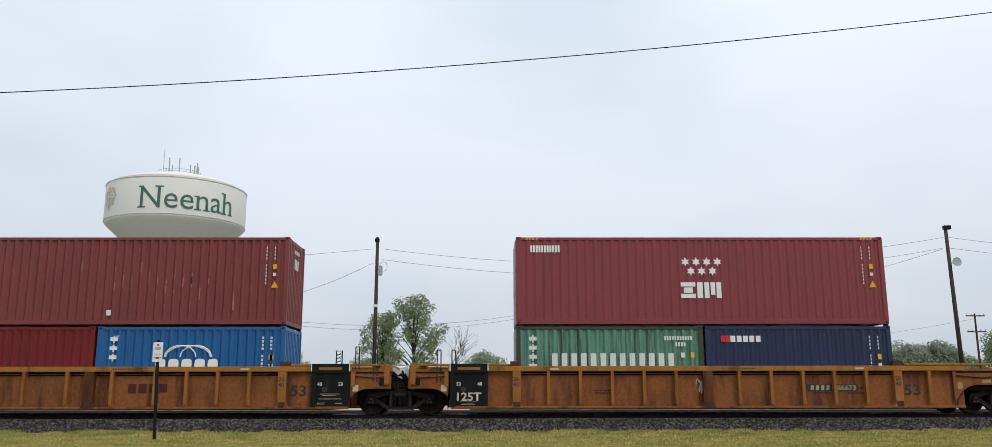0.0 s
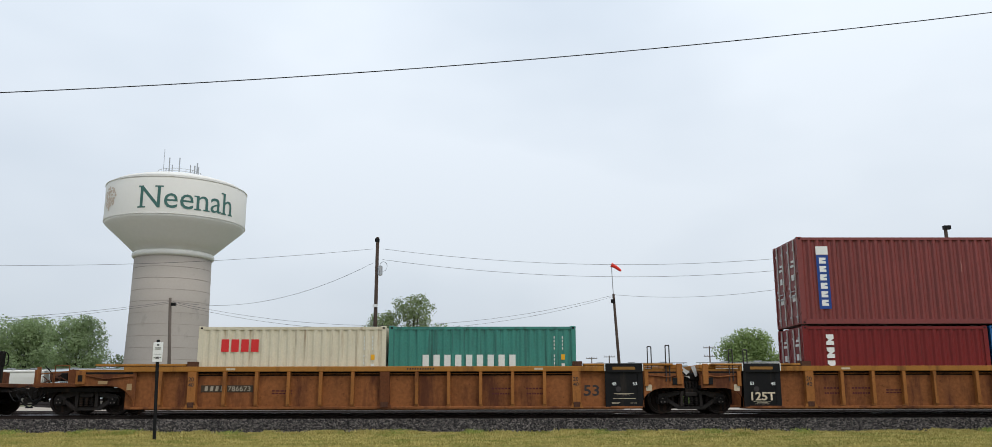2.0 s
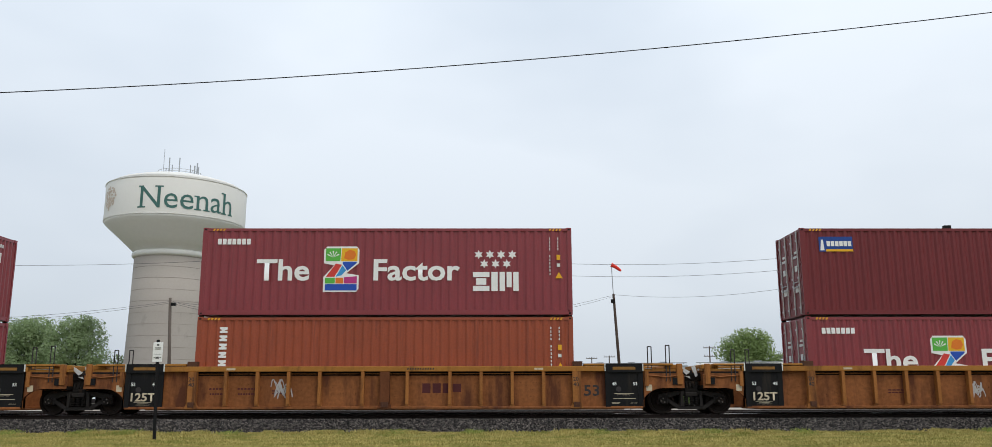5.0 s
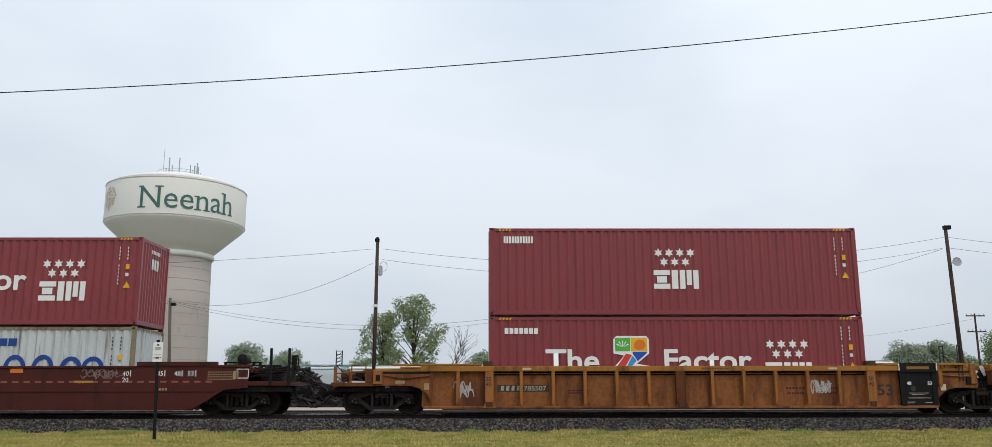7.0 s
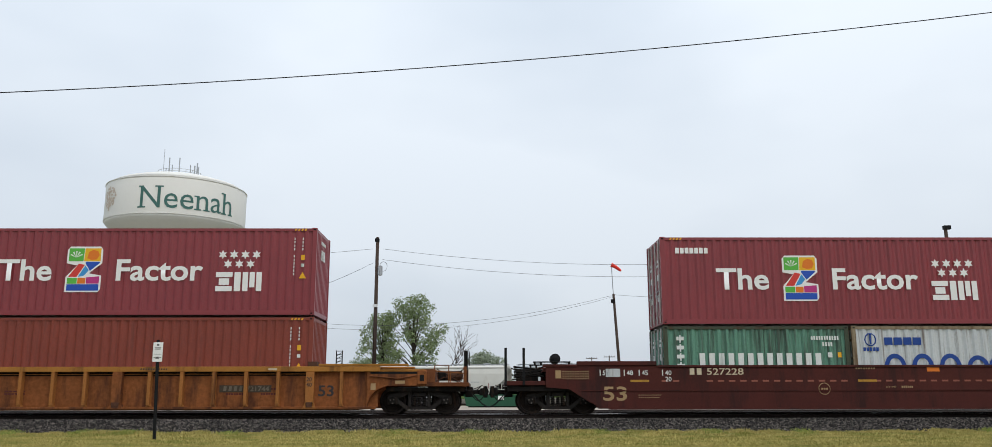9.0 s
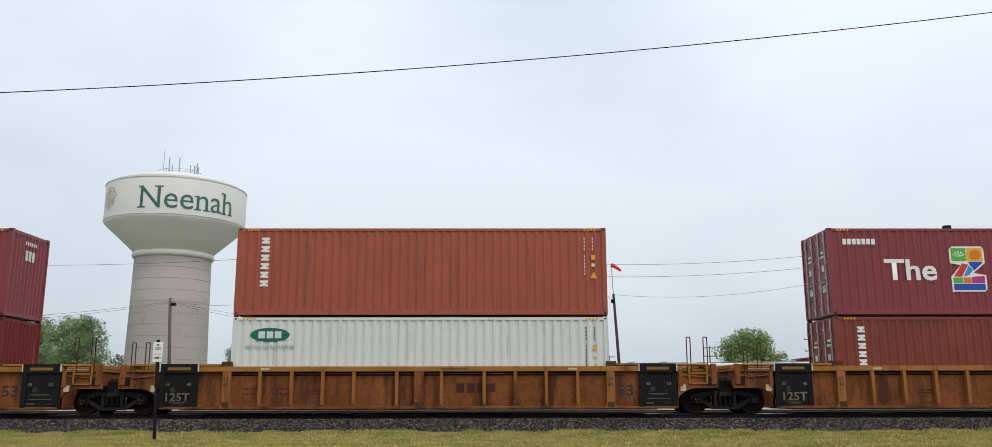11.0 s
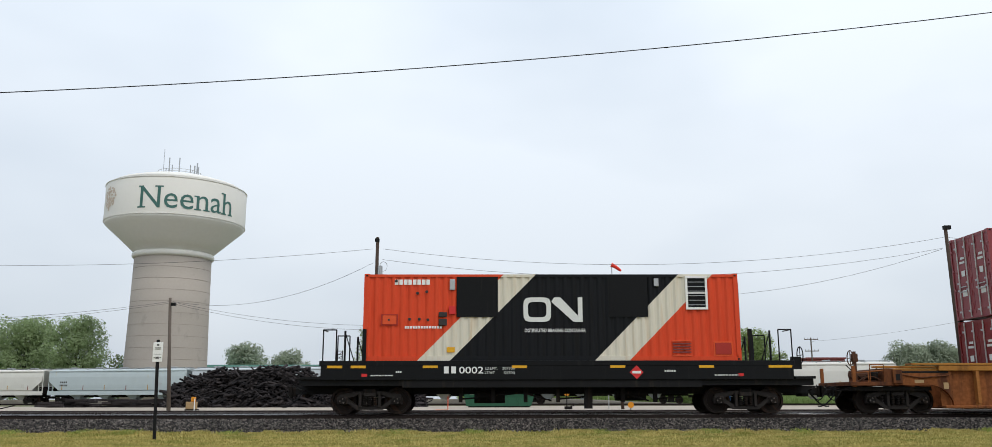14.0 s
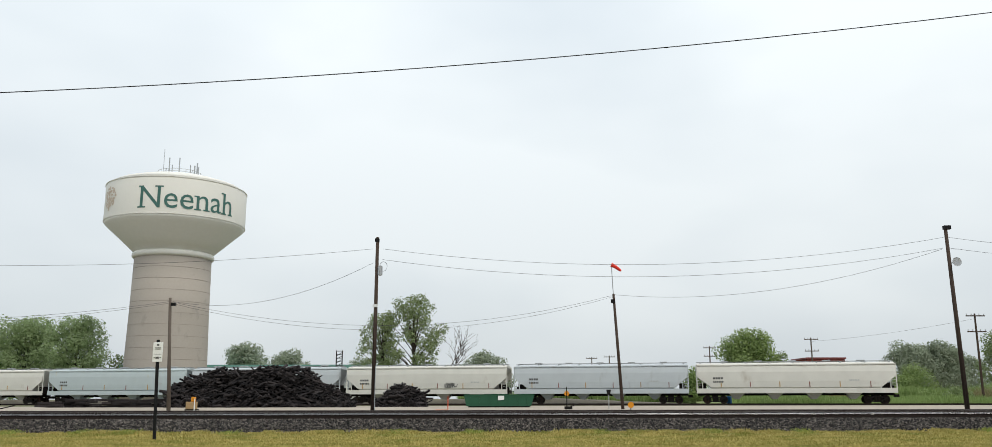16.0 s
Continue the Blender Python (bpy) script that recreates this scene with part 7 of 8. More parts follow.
def bare_tree(x, y, h, seed):
    rng = random.Random(seed)
    root = thing("tree", "bare leafless grey tree", "tree", pose(x, y, 0.25))
    bm = bmesh.new()

    def limb(p, d, l, r, depth):
        q = p + d * l
        tube(bm, p, q, r, 6, r * 0.62)
        if depth == 0:
            return
        for k in range(3 if depth > 2 else 2):
            nd = (d + Vector((rng.uniform(-0.75, 0.75), rng.uniform(-0.5, 0.5), rng.uniform(-0.05, 0.45)))).normalized()
            limb(p + d * l * rng.uniform(0.55, 1.0), nd, l * rng.uniform(0.6, 0.8), r * 0.6, depth - 1)
    limb(Vector((0, 0, -0.2)), Vector((0, 0, 1)), h * 0.38, 0.14, 5)
    part("trunk", bm, BARK, root)


bare_tree(-6.0, 130, 12.6, 6)


def rough_strip(name, n, x0, x1, y0, y1, h0, h1, mat, label, seed):
    """Tall rough growth behind the yard, blade by blade."""
    rng = np.random.default_rng(seed)
    x, y = rng.uniform(x0, x1, n), rng.uniform(y0, y1, n)
    h = rng.uniform(h0, h1, n) * (0.75 + 0.35 * np.sin(x * 0.31 + seed) * np.sin(x * 0.083 + 1))
    a, w = rng.uniform(0, math.tau, n), rng.uniform(0.05, 0.12, n)
    z = np.full(n, 0.25)
    p0 = np.stack((x - w * np.cos(a), y - w * np.sin(a), z), 1)
    p1 = np.stack((x + w * np.cos(a), y + w * np.sin(a), z), 1)
    p2 = np.stack((x + rng.normal(0, 0.3, n) * h, y, z + h), 1)
    me = bpy.data.meshes.new(name)
    me.from_pydata(np.stack((p0, p1, p2), 1).reshape(-1, 3).tolist(), [], np.arange(n * 3).reshape(-1, 3).tolist())
    me.materials.append(mat)
    tagged(new(name, me), label, "rough grass", kind="stuff")


MEADOW = leaf_mat("meadow_growth", (0.20, 0.29, 0.095), (0.29, 0.37, 0.14))
rough_strip("rough_grass", 18000, -4, 110, 121, 126, 2.2, 3.2, MEADOW, "tall rough green growth behind the parked hopper cars", 5)
rough_strip("low_grass", 34000, 30, 110, 102, 121, 0.4, 1.5, MEADOW, "low green grass beyond the yard track", 6)
rough_strip("reeds", 12000, 63, 96, 108, 117, 1.4, 3.0, REED, "tan dry reeds at the edge of the wood", 7)


GREY_DARK = surface("dark_grey_print", (0.09, 0.09, 0.09), 0.6)


# ---- covered hopper cars on the angled yard track ----
YARD_HEAD = -12.5
DIR = Vector((math.cos(radians(YARD_HEAD)), math.sin(radians(YARD_HEAD)), 0))
JOINT = Vector((23.06, 99.39, 0))


def hopper(centre, paint, label, marks, half=9.75):
    root = thing("covered_hopper_car", label, "hopper car", pose(centre.x, centre.y, YARD_RAIL, 0, 0, YARD_HEAD), group="parked hopper cars")
    # rounded body: cross-section lofted along x, ends sloped inwards below
    sec = [(-1.30, 1.55), (-1.56, 1.75), (-1.60, 2.4), (-1.60, 2.9), (-1.60, 3.4), (-1.52, 3.95), (-1.30, 4.25), (-0.6, 4.42), (0.6, 4.42), (1.30, 4.25), (1.52, 3.95), (1.60, 3.4), (1.60, 2.9), (1.60, 2.4), (1.56, 1.75), (1.30, 1.55)]
    bm = bmesh.new()
    rows = []
    for s in (-1, 1):
        rows.append([bm.verts.new((s * (half - max(0, (2.9 - z)) * 1.25), y, z)) for y, z in sec])
    n = len(sec)
    for k in range(n):
        bm.faces.new((rows[0][k], rows[1][k], rows[1][(k + 1) % n], rows[0][(k + 1) % n]))
    bm.faces.new(rows[0])
    bm.faces.new(rows[1][::-1])
    bmesh.ops.recalc_face_normals(bm, faces=bm.faces)
    part("body", bm, paint, root, "smooth rounded hopper body")
    for y in (-1.55, 1.4):
        part("side_sill", boxes((-half - 0.1, half + 0.1, y, y + 0.15, 1.10, 1.62)), paint, root)
        part("top_rail", boxes((-half, half, y, y + 0.15, 4.1, 4.2)), paint, root)
    bm = boxes((-half, half, -0.45, -0.40, 4.50, 4.55), (-half, half, 0.40, 0.45, 4.50, 4.55), (-half, half, -0.4, 0.4, 4.53, 4.55))
    for k in range(9):
        x = -half + 0.4 + k * (2 * half - 0.8) / 8
        box(bm, x - 0.05, x + 0.05, -1.1, 1.1, 4.36, 4.52)
    part("roof_walk", bm, GALV, root, "galvanised roof walkway")
    for k in range(5):
        x = -7.2 + k * 3.6
        part("roof_hatch", bevelled(boxes((x - 0.4, x + 0.4, -0.35, 0.35, 4.55, 4.66)), 0.03), GALV, root)
    for s in (-1, 1):
        for y in (-1.45, 1.45):
            e = bmesh.new()
            tube(e, (s * (half + 0.05), y, 1.5), (s * (half + 0.05), y, 4.2), 0.06, 6)
            tube(e, (s * (half - 0.55), y, 1.5), (s * (half - 0.55), y, 2.6), 0.05, 6)
            for k in range(9):
                z = 1.6 + k * 0.3
                tube(e, (s * (half + 0.05), y, z), (s * (half - 0.4), y, z), 0.02, 5)
            part("end_ladder", e, paint, root)
        part("end_platform", boxes((min(s * (half - 2.2), s * (half + 0.2)), max(s * (half - 2.2), s * (half + 0.2)), -1.5, 1.5, 1.30, 1.40)), GREASE, root)
        # Dark boxes added to fill the end opening in place of its shade.
        part("brake_gear", boxes((min(s * (half - 0.95), s * (half - 0.35)), max(s * (half - 0.95), s * (half - 0.35)), -0.9, 0.9, 1.4, 2.2), (min(s * (half - 0.3), s * (half - 0.2)), max(s * (half - 0.3), s * (half - 0.2)), -1.3, 1.3, 1.4, 1.9)), GREASE, root)
        tr = part("truck", boxes((-0.3, 0.3, -0.95, 0.95, 0.3, 0.9), (-0.34, 0.34, -1.16, -0.95, 0.22, 0.66)), GREASE, root, "dark two-axle truck")
        for sy in (-1.0, 1.0):
            part("side_frame", side_frame_mesh(0.89), GREASE_LIGHT, tr).location = (0, sy, 0)
        tr.location = (s * (half - 1.9), 0, 0)
        for sx in (-0.89, 0.89):
            for sy in (-0.77, 0.77):
                w = part("wheel", WHEEL_MESH, None, tr)
                w.matrix_basis = pose(sx, sy, WHEEL_R, 0, 0, 0 if sy < 0 else 180)
        part("coupler", boxes((min(s * half, s * 10.25), max(s * half, s * (half + 0.5)), -0.15, 0.15, 0.65, 0.95)), GREASE, root)
    part("centre_sill", boxes((-half, half, -0.25, 0.25, 0.85, 1.3)), GREASE, root)
    for x in (-6.1, -2.05, 2.05, 6.1):
        b = bmesh.new()
        lo = [b.verts.new((x + a, c, 0.45)) for a, c in ((-0.22, -0.5), (0.22, -0.5), (0.22, 0.5), (-0.22, 0.5))]
        hi = [b.verts.new((x + a, c, 1.56)) for a, c in ((-1.25, -1.3), (1.25, -1.3), (1.25, 1.3), (-1.25, 1.3))]
        for k in range(4):
            b.faces.new((lo[k], lo[(k + 1) % 4], hi[(k + 1) % 4], hi[k]))
        b.faces.new(lo[::-1])
        part("hopper_bay", b, paint, root)
    if marks:
        part("reporting_mark", bars(bmesh.new(), -half + 1.7, -1.606, 2.62, 1.05, 0.22, 4, 0.2), GREY_DARK, root)["kind"] = "stuff"
        part("car_number", bars(bmesh.new(), -half + 1.7, -1.606, 2.25, 1.1, 0.2, 6, 0.25), GREY_DARK, root)["kind"] = "stuff"
        part("stencil_lines", bars(bmesh.new(), 5.6, -1.606, 2.4, 1.0, 0.12, 6), GREY_PRINT, root)
    if "graffiti" in label:
        for q, (x, w) in enumerate(((2.4, 1.6), (-3.9, 1.3))):
            small_print(part("graffiti", scrawl(31 + q, x, 1.75, w, 0.75, -1.612, 0.03), GREY_DARK, root, "dark spray-painted scrawl"))
    for k in range(6):
        part("edge_reflector", boxes((-7.8 + k * 3.1, -7.72 + k * 3.1, -1.60, -1.57, 1.75, 2.35)), RED_BROWN if k % 2 else YELLOW_OLD, root)
    return root


for k, (pt, lb, mk) in enumerate(((HOP_WHITE, "white covered hopper car parked in the yard", True), (HOP_GREY, "pale grey covered hopper car parked in the yard", True),
                                  (HOP_WHITE, "white covered hopper car with small graffiti", True), (HOP_GREY, "pale grey covered hopper car behind the tie pile", False),
                                  (HOP_BLUE, "blue-grey covered hopper car with a rust streak", True), (HOP_WHITE, "white covered hopper car parked in the yard", False))):
    hopper(JOINT + DIR * (10.85 if k == 0 else 10.3 - 20.6 * k), pt, lb, mk, 10.3 if k == 0 else 9.8)

yt = thing("railway_track", "rusty yard track under the parked hopper cars", "railway track", pose(JOINT.x, JOINT.y, 0, 0, 0, YARD_HEAD), kind="structure")
for y in (-0.75, 0.75):
    part("rail", rail_mesh(-200, 200, y, YARD_RAIL), RAIL_SIDE, yt)
part("ballast_bed", boxes((-200, 200, -1.6, 1.6, 0.2, YARD_RAIL - 0.15)), BED, yt)
yt2 = thing("railway_track", "rusty empty yard track in front of the hopper cars", "railway track", pose(JOINT.x, JOINT.y - 5.5, 0, 0, 0, YARD_HEAD), kind="structure")
for y in (-0.75, 0.75):
    part("rail", rail_mesh(-50, 200, y, YARD_RAIL), RAIL_SIDE, yt2)


# a low gravel bank along the far side of the yard track
bank = bmesh.new()
rng_bank = random.Random(12)
rows_bank = []
for k in range(68):
    x = -200 + k * 3.0
    top = 0.28 + (0.6 + rng_bank.uniform(-0.14, 0.18)) * min(1, (67 - k) / 5)
    rows_bank.append([bank.verts.new((x, y, z)) for y, z in ((2.6, 0.27), (4.6, top), (8.5, top + 0.1), (11.0, 0.27))])
for a, b in zip(rows_bank, rows_bank[1:]):
    for k in range(3):
        bank.faces.new((a[k], b[k], b[k + 1], a[k + 1]))
BANK = ground_mat("bank_gravel", (0.13, 0.115, 0.095), (0.18, 0.16, 0.12), 0.4, 6.0, c3=(0.07, 0.065, 0.05))
bank_ob = tagged(new("bank", mesh_of("bank", bank, BANK)), "low grey-brown gravel bank behind the yard track", "ground", kind="structure")
bank_ob.matrix_world = pose(JOINT.x, JOINT.y, 0, 0, 0, YARD_HEAD)


# a pale green slope beyond the last cars
LAWN = ground_mat("rough_lawn", (0.17, 0.215, 0.085), (0.23, 0.255, 0.115), 0.3, 5.0, c3=(0.11, 0.135, 0.055))
lawn = bmesh.new()
rows_lawn = []
for k in range(24):
    x = 0.5 + k * 3.0
    top = 0.75 + rng_bank.uniform(-0.12, 0.12)
    rows_lawn.append([lawn.verts.new((x, y, z)) for y, z in ((3.0, 0.28), (10.0, top * 0.55), (20.0, top), (27.0, 0.27))])
for a, b in zip(rows_lawn, rows_lawn[1:]):
    for k in range(3):
        lawn.faces.new((a[k], b[k], b[k + 1], a[k + 1]))
lawn_ob = tagged(new("lawn", mesh_of("lawn", lawn, LAWN)), "pale green grassy slope behind the parked cars", "ground", kind="structure")
lawn_ob.matrix_world = pose(JOINT.x, JOINT.y, 0, 0, 0, YARD_HEAD)


# ---- piles of old ties ----
def tie_pile(x, y, profile, depth, count, seed, label):
    """profile: (x, height) of the heap's outline."""
    rng = random.Random(seed)
    root = thing("tie_pile", label, "timber pile", pose(x, y, YARD_Z))
    xs, hs = [p[0] for p in profile], [p[1] for p in profile]
    core = bmesh.new()
    prism(core, [(xs[0] + 0.4, 0)] + [(xs[-1] - 0.4, 0)] + [(a * 0.96, max(0.02, h - 0.7)) for a, h in reversed(profile[1:-1])], -depth * 0.10, depth * 0.5)
    bmesh.ops.recalc_face_normals(core, faces=core.faces)
    part("pile_core", core, WOOD_DARK, root)
    sizes = [mesh_of("old_tie", bevelled(boxes((-l, l, -w, w, -t, t)), 0.012), WOOD_DARK) for l, w, t in ((1.28, 0.11, 0.085), (0.8, 0.10, 0.08), (0.5, 0.09, 0.07), (1.0, 0.08, 0.055))]

    def lie(q, a, h):
        z = max(0.1, h * q - 0.04)
        yy = -depth * (0.5 - 0.36 * q) + rng.uniform(-0.3, 0.4)
        if rng.random() < 0.7:
            return pose(a, yy + 0.6, z, rng.uniform(-30, 30), rng.uniform(-18, 18), 90 + rng.uniform(-50, 50))
        return pose(a, yy, z, rng.uniform(-40, 40), rng.uniform(-35, 35), rng.uniform(-60, 60))

    for k in range(count):
        a = rng.uniform(xs[0] + 0.3, xs[-1] - 0.3)
        t = part("old_tie", sizes[k % 4], None, root)
        t.matrix_basis = lie(rng.random() ** 0.8, a, np.interp(a, xs, hs))
    corner = np.array([(x, y, z) for z in (-1, 1) for x, y in ((-1, -1), (1, -1), (1, 1), (-1, 1))], float)
    quads = np.array([(3, 2, 1, 0), (4, 5, 6, 7), (0, 1, 5, 4), (1, 2, 6, 5), (2, 3, 7, 6), (3, 0, 4, 7)])
    vs, fs = [], []
    for k in range(count * 6):
        a = rng.uniform(xs[0] + 0.1, xs[-1] - 0.1)
        m = np.array(lie(rng.random() ** 0.9, a, np.interp(a, xs, hs)))
        c = corner * (rng.uniform(0.25, 0.9), rng.uniform(0.05, 0.105), rng.uniform(0.035, 0.08))
        vs.append(c @ m[:3, :3].T + m[:3, 3])
        fs.append(quads + 8 * k)
    fill = bpy.data.meshes.new("tie_filling")
    fill.from_pydata(np.concatenate(vs).tolist(), [], np.concatenate(fs).tolist())
    fill.materials.append(TIE_RUBBLE)
    part("tie_filling", fill, None, root)["kind"] = "stuff"


TIE_RUBBLE = island_mat("broken_creosoted_timber", (0.010, 0.009, 0.010), (0.052, 0.044, 0.044), power=1.8)
tie_pile(-20.5, 80, [(-7.8, 0.4), (-7.4, 1.9), (-6.4, 2.4), (-3.8, 3.35), (-1.4, 3.2), (0.9, 3.55), (1.8, 3.6), (4.2, 3.45), (5.2, 2.5), (6.6, 1.5), (7.6, 0.9), (8.6, 0.2)], 6.0, 300, 8, "long heap of old dark creosoted railway ties")
tie_pile(-7.9, 82, [(-2.2, 0.2), (-1.2, 1.4), (-0.2, 2.15), (0.9, 1.7), (2.2, 0.2)], 4.0, 70, 9, "small heap of old dark railway ties")


def yard_things():
    # loose ties lying on the yard at the far end of the heap
    for k in range(34):
        rng = random.Random(k)
        bunch = (-38.0, -36.6, -33.4, -30.8)[k % 4]
        layer = (k // 4) % 4
        ob = thing("old_tie", "single old dark tie lying on the gravel", "railway tie",
                   pose(bunch + rng.uniform(-1.2, 1.2), 80 + rng.uniform(-1.2, 1.2), YARD_Z + 0.09 + 0.18 * layer * (1 if k % 4 else 0.6), rng.uniform(-4, 4), rng.uniform(-3, 3), rng.uniform(-28, 28)))
        part("timber", bevelled(boxes((-1.28, 1.28, -0.115, 0.115, -0.09, 0.09)), 0.015), WOOD_DARK, ob)
    d = thing("dumpster", "long dark green steel dumpster with a white label", "dumpster", pose(0.95, 75, YARD_Z))
    bm = prism(bmesh.new(), [(-2.75, 0.1), (2.65, 0.1), (2.95, 1.02), (-2.95, 1.02)], -1.1, 1.1)
    part("bin", bm, DUMPSTER_GREEN, d)
    part("rim", boxes((-3.0, 3.0, -1.16, -1.06, 0.96, 1.06), (-3.0, 3.0, 1.06, 1.16, 0.96, 1.06), (-3.0, -2.9, -1.16, 1.16, 0.96, 1.06), (2.9, 3.0, -1.16, 1.16, 0.96, 1.06)), DUMPSTER_GREEN, d)
    for k in range(7):
        part("rib", boxes((-2.5 + k * 0.8, -2.42 + k * 0.8, -1.15, -1.1, 0.12, 0.98)), DUMPSTER_GREEN, d)
    part("label", boxes((-0.1, 0.4, -1.165, -1.155, 0.6, 0.95)), WHITE_MARK, d)
    part("skid", boxes((-2.6, 2.6, -0.9, -0.75, 0, 0.1), (-2.6, 2.6, 0.75, 0.9, 0, 0.1)), GREASE, d)
    # orange marker post with its white base
    m = thing("marker_post", "slim orange marker post on a white base board", "marker post", pose(-2.43, 54, YARD_Z))
    part("post", tubes(0.028, ((0, 0, 0.05), (0, 0, 0.86))), ORANGE_PLASTIC, m)
    part("base", boxes((-0.75, 0.05, -0.12, 0.12, 0, 0.08)), ORANGE_PALE, m)
    # switch stands with amber targets
    s = thing("switch_stand", "low switch stand with an amber round target", "switch stand", pose(5.35, 60, YARD_Z))
    part("mast", tubes(0.035, ((0, 0, 0), (0, 0, 1.5))), GREASE, s)
    part("target", lathe(bmesh.new(), [(0.02, -0.02), (0.17, -0.02), (0.17, 0.02), (0.02, 0.02)], 14, axis="y"), AMBER, s, "amber disc").location = (0, 0, 1.05)
    part("stand_base", boxes((-0.15, 0.35, -0.2, 0.2, 0, 0.2)), GREASE, s)
    part("lever", tubes(0.03, ((0.1, -0.1, 0.15), (0.75, -0.1, 0.35))), GREASE, s)
    s = thing("switch_stand", "short post with a black cap and a white band", "switch stand", pose(8.2, 60, YARD_Z))
    part("mast", tubes(0.03, ((0, 0, 0), (0, 0, 1.25))), GALV, s)
    part("cap", prism(bmesh.new(), [(-0.08, 0.95), (0.08, 0.95), (0.16, 1.3), (-0.16, 1.3)], -0.08, 0.08), BLACK_PAINT, s)
    s = thing("marker_disc", "amber disc on a low stake", "marker", pose(9.36, 58, YARD_Z))
    part("disc", lathe(bmesh.new(), [(0.02, -0.02), (0.2, -0.02), (0.2, 0.02), (0.02, 0.02)], 14, axis="y"), AMBER, s).location = (0, 0, 0.3)
    part("stake", tubes(0.03, ((0, 0.04, 0), (0, 0.04, 0.4))), GREASE, s)
    s = thing("switch_machine", "yellow and rusty track machine box", "switch machine", pose(-19.3, 58, YARD_Z))
    part("case", bevelled(boxes((-0.32, 0.3, -0.25, 0.25, 0.08, 0.55)), 0.03), TAN_MARK, s)
    part("head", bevelled(boxes((-0.02, 0.22, -0.15, 0.15, 0.55, 0.86)), 0.03), AMBER, s)
    part("feet", boxes((-0.35, 0.4, -0.3, -0.2, 0, 0.08), (-0.35, 0.4, 0.2, 0.3, 0, 0.08)), GREASE, s)
    s = thing("stake", "thin white stake in the gravel", "stake", pose(-18.8, 57, YARD_Z))
    part("stake", tubes(0.03, ((0, 0, 0), (0, 0, 0.75))), WHITE_MARK, s)
    s = thing("switch_stand", "small white-tipped switch lever beside the track", "switch stand", pose(-30.9, 56, YARD_Z))
    part("mast", tubes(0.04, ((0, 0, 0), (0.05, 0, 0.75))), WHITE_WORN, s)
    part("lever", tubes(0.035, ((0.1, 0, 0.1), (1.2, 0, 0.35))), GREASE, s)
    s = thing("barrel", "blue plastic barrel under the hopper car", "barrel", pose(27.7, 101.5, 0.27))
    part("drum", lathe(bmesh.new(), [(0.28, 0), (0.3, 0.05), (0.31, 0.5), (0.3, 0.95), (0.26, 1.0)], 14), BLUE, s)


yard_things()


def sign_post():
    root = thing("sign_post", "black post with a small white notice", "sign", pose(-8.70, 23.4, 0.0))
    lean = 0.0
    part("post", tubes(0.045, ((0, 0, -0.1), (lean * 2.56 - 0.09, 0, 2.60)), seg=8), BLACK_PAINT, root)
    pl = part("notice", bevelled(boxes((-0.13, 0.13, -0.075, -0.06, 2.02, 2.53)), 0.006), WHITE_MARK, root, "white notice plate with black print")
    pl.location = (-0.055, 0, 0)
    bm = boxes((-0.03, 0.03, -0.08, -0.076, 2.44, 2.49), (-0.085, 0.085, -0.08, -0.076, 2.375, 2.395), (-0.07, 0.07, -0.08, -0.076, 2.345, 2.36), (-0.10, 0.10, -0.08, -0.076, 2.215, 2.225),
               (-0.045, 0.045, -0.08, -0.076, 2.10, 2.15), (-0.095, -0.06, -0.08, -0.076, 2.12, 2.14), (0.06, 0.095, -0.08, -0.076, 2.12, 2.14))
    small_print(part("notice_print", bm, GREY_DARK, pl))


sign_post()


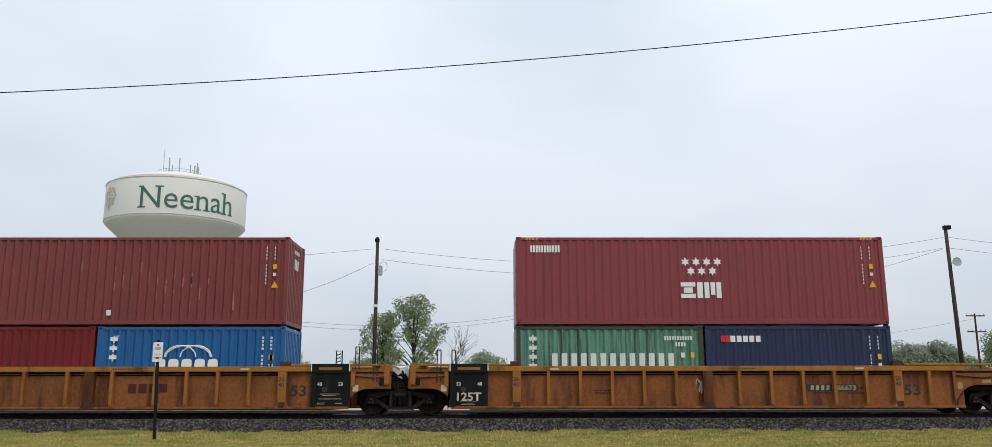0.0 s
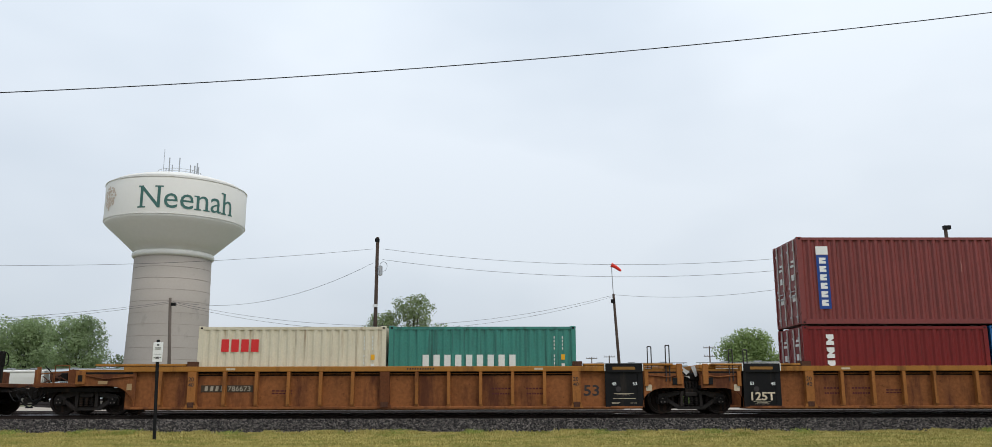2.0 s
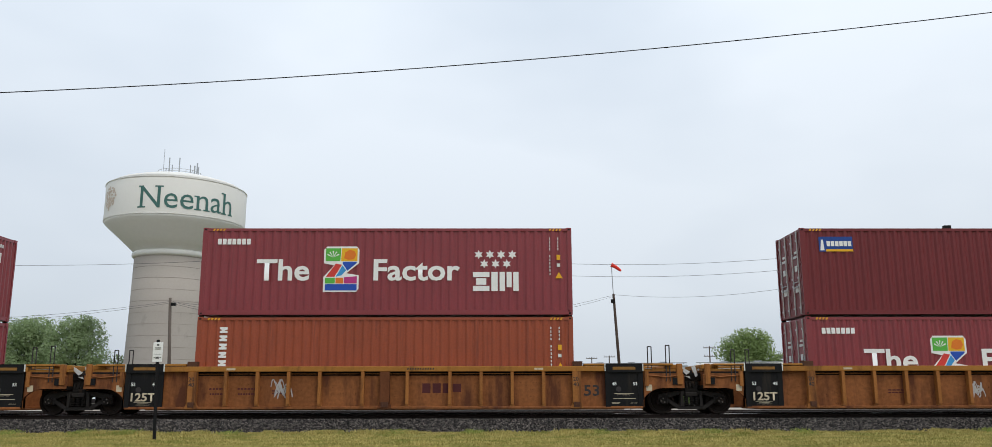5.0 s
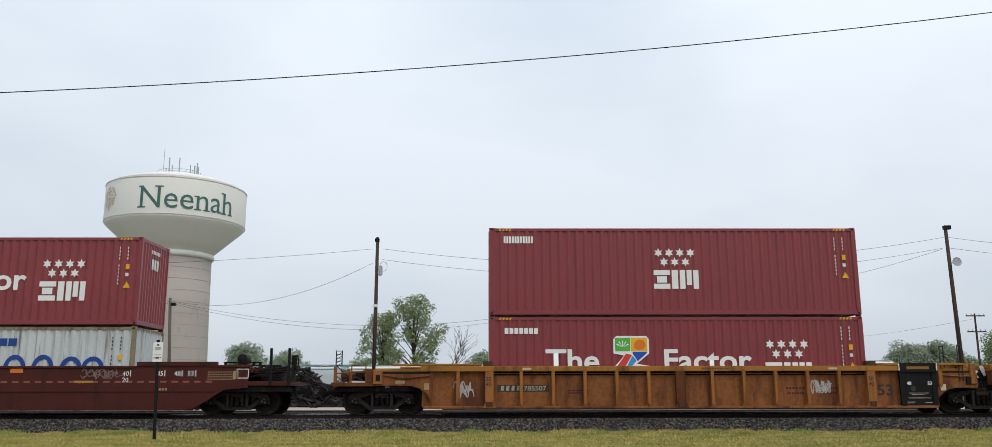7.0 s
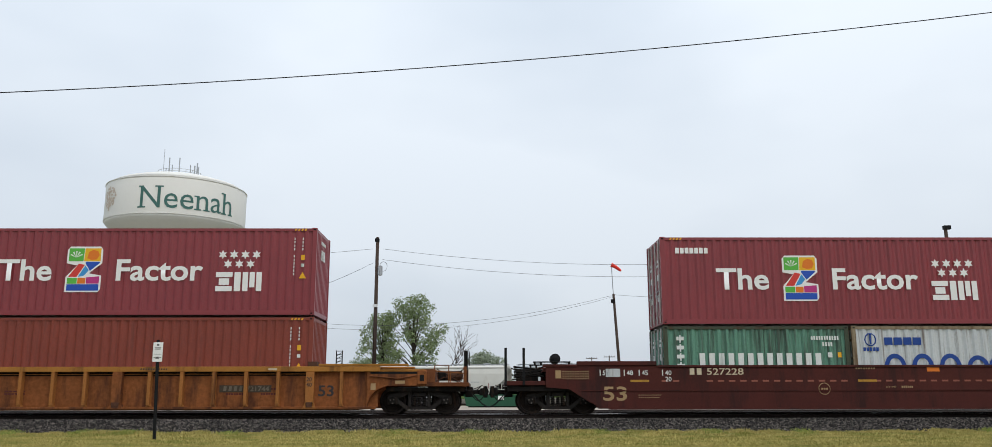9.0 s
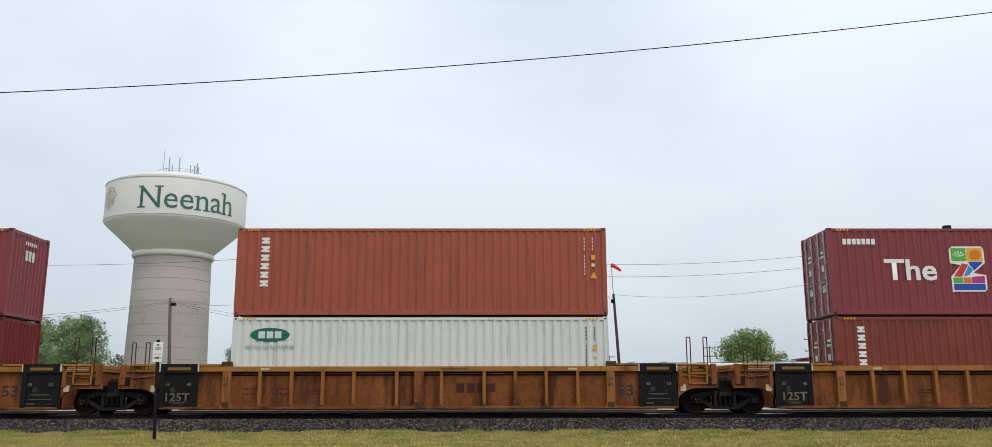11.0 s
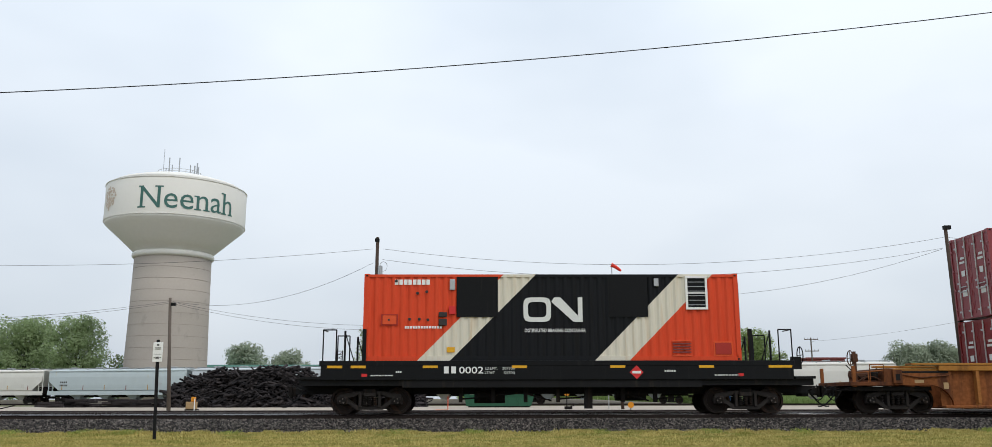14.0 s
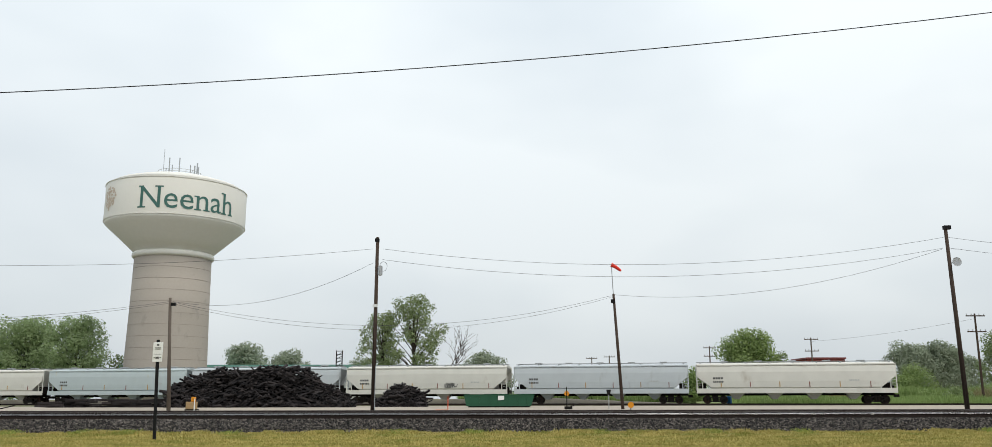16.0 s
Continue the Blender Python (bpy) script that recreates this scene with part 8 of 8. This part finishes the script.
def far_things():
    b = thing("warehouse", "long low warehouse with a green metal roof", "building", pose(-48, 178, 0.27))
    part("wall", boxes((-26, 26, 0, 16, 0, 6.6)), WALL_PALE, b)
    part("roof", boxes((-26.4, 26.4, -0.4, 16.4, 6.6, 7.55)), ROOF_GREEN, b)
    for k in range(17):
        part("wall_seam", boxes((-25.6 + k * 3.2, -25.5 + k * 3.2, -0.04, 0.0, 0, 6.6)), GALV, b)
    b = thing("brick_building", "distant flat-roofed red brick building", "building", pose(62.6, 162, 0.27))
    part("wall", boxes((-3.5, 3.5, 0, 8, 0, 7.9)), BRICK_RED, b)
    part("roof", boxes((-3.7, 3.7, -0.2, 8.2, 7.9, 8.15)), RED_BROWN, b)
    for k in range(3):
        w = part("window", boxes((-2.6 + k * 2.0, -1.6 + k * 2.0, -0.03, 0.02, 5.2, 6.6)), BLACK_GLOSS, b)
    for x, y, h, arms, mat in ((43.1, 170, 10.7, 2, POLE_GREY), (55.6, 150, 11.0, 2, POLE_GREY), (61.9, 110, 11.3, 2, POLE_WOOD), (22.5, 190, 9.6, 1, POLE_GREY), (26.3, 190, 9.9, 1, POLE_GREY)):
        p = thing("utility_pole", "distant timber utility pole with crossarms", "utility pole", pose(x, y, 0.25))
        part("shaft", tube(bmesh.new(), (0, 0, -0.2), (0, 0, h), 0.17, 8, 0.11), mat, p)
        for k in range(arms):
            z = h - 0.3 - k * (2.0 if y < 160 else 1.6)
            a = part("crossarm", boxes((-1.2, 1.2, -0.18, -0.06, z - 0.07, z + 0.07)), mat, p)
            for q in (-1.1, -0.5, 0.5, 1.1):
                part("insulator", tubes(0.06, ((q, -0.12, z + 0.07), (q, -0.12, z + 0.28)), seg=6), GALV, a)
    m = thing("lattice_mast", "small dark lattice equipment mast", "mast", pose(-25.3, 150, 0.25))
    for sx in (-0.55, 0.45):
        part("leg", tubes(0.09, ((sx, 0, 0), (sx, 0, 8.9))), GREASE, m)
    part("brace", tubes(0.05, *[((-0.55, 0, 6.2 + k * 0.6), (0.45, 0, 6.8 + k * 0.6)) for k in range(4)], *[((-0.55, 0, 6.4 + k * 0.6), (0.45, 0, 6.4 + k * 0.6)) for k in range(5)], seg=5), GREASE, m)
    cable("overhead_cable", (55.6, 150, 10.6), (61.9, 110, 10.9), 0.35, 0.015)


far_things()


# ---- motion ----
TIMES = ((0.0, 0.0), (0.5, 7.26), (1.0, 14.51), (1.5, 21.77), (2.0, 29.00), (2.5, 36.24), (3.0, 43.47), (3.2, 46.37), (5.3, 76.54), (5.5, 79.45), (6.0, 86.70), (6.5, 94.02),
         (7.0, 101.27), (7.5, 108.58), (8.0, 115.93), (8.5, 123.24), (9.0, 130.55), (9.2, 133.49), (11.3, 164.10), (11.5, 167.05), (12.0, 174.36), (12.5, 181.71),
         (12.7, 184.69), (12.9, 188.04), (13.0, 189.55), (13.5, 196.94), (14.0, 204.24), (14.5, 211.61), (15.0, 218.99), (15.5, 226.35), (16.0, 233.72))


def motions():
    """The train rolls past at about 14.6 m/s; its wheels turn with it."""
    for ob, x, y, z in TRAIN:
        walk(ob, [(t, pose(x + d, y, z)) for t, d in TIMES])
    ts, ds = [t for t, _ in TIMES], [d for _, d in TIMES]
    for ws in WHEELSETS:
        x = ws.location.x
        rows = []
        for k in range(481):
            a = math.degrees(float(np.interp(k / 30, ts, ds)) / WHEEL_R) % 360
            rows.append((k / 30, pose(x, 0, WHEEL_R + GEAR, 0, a, 0)))
        walk(ws, rows)


motions()
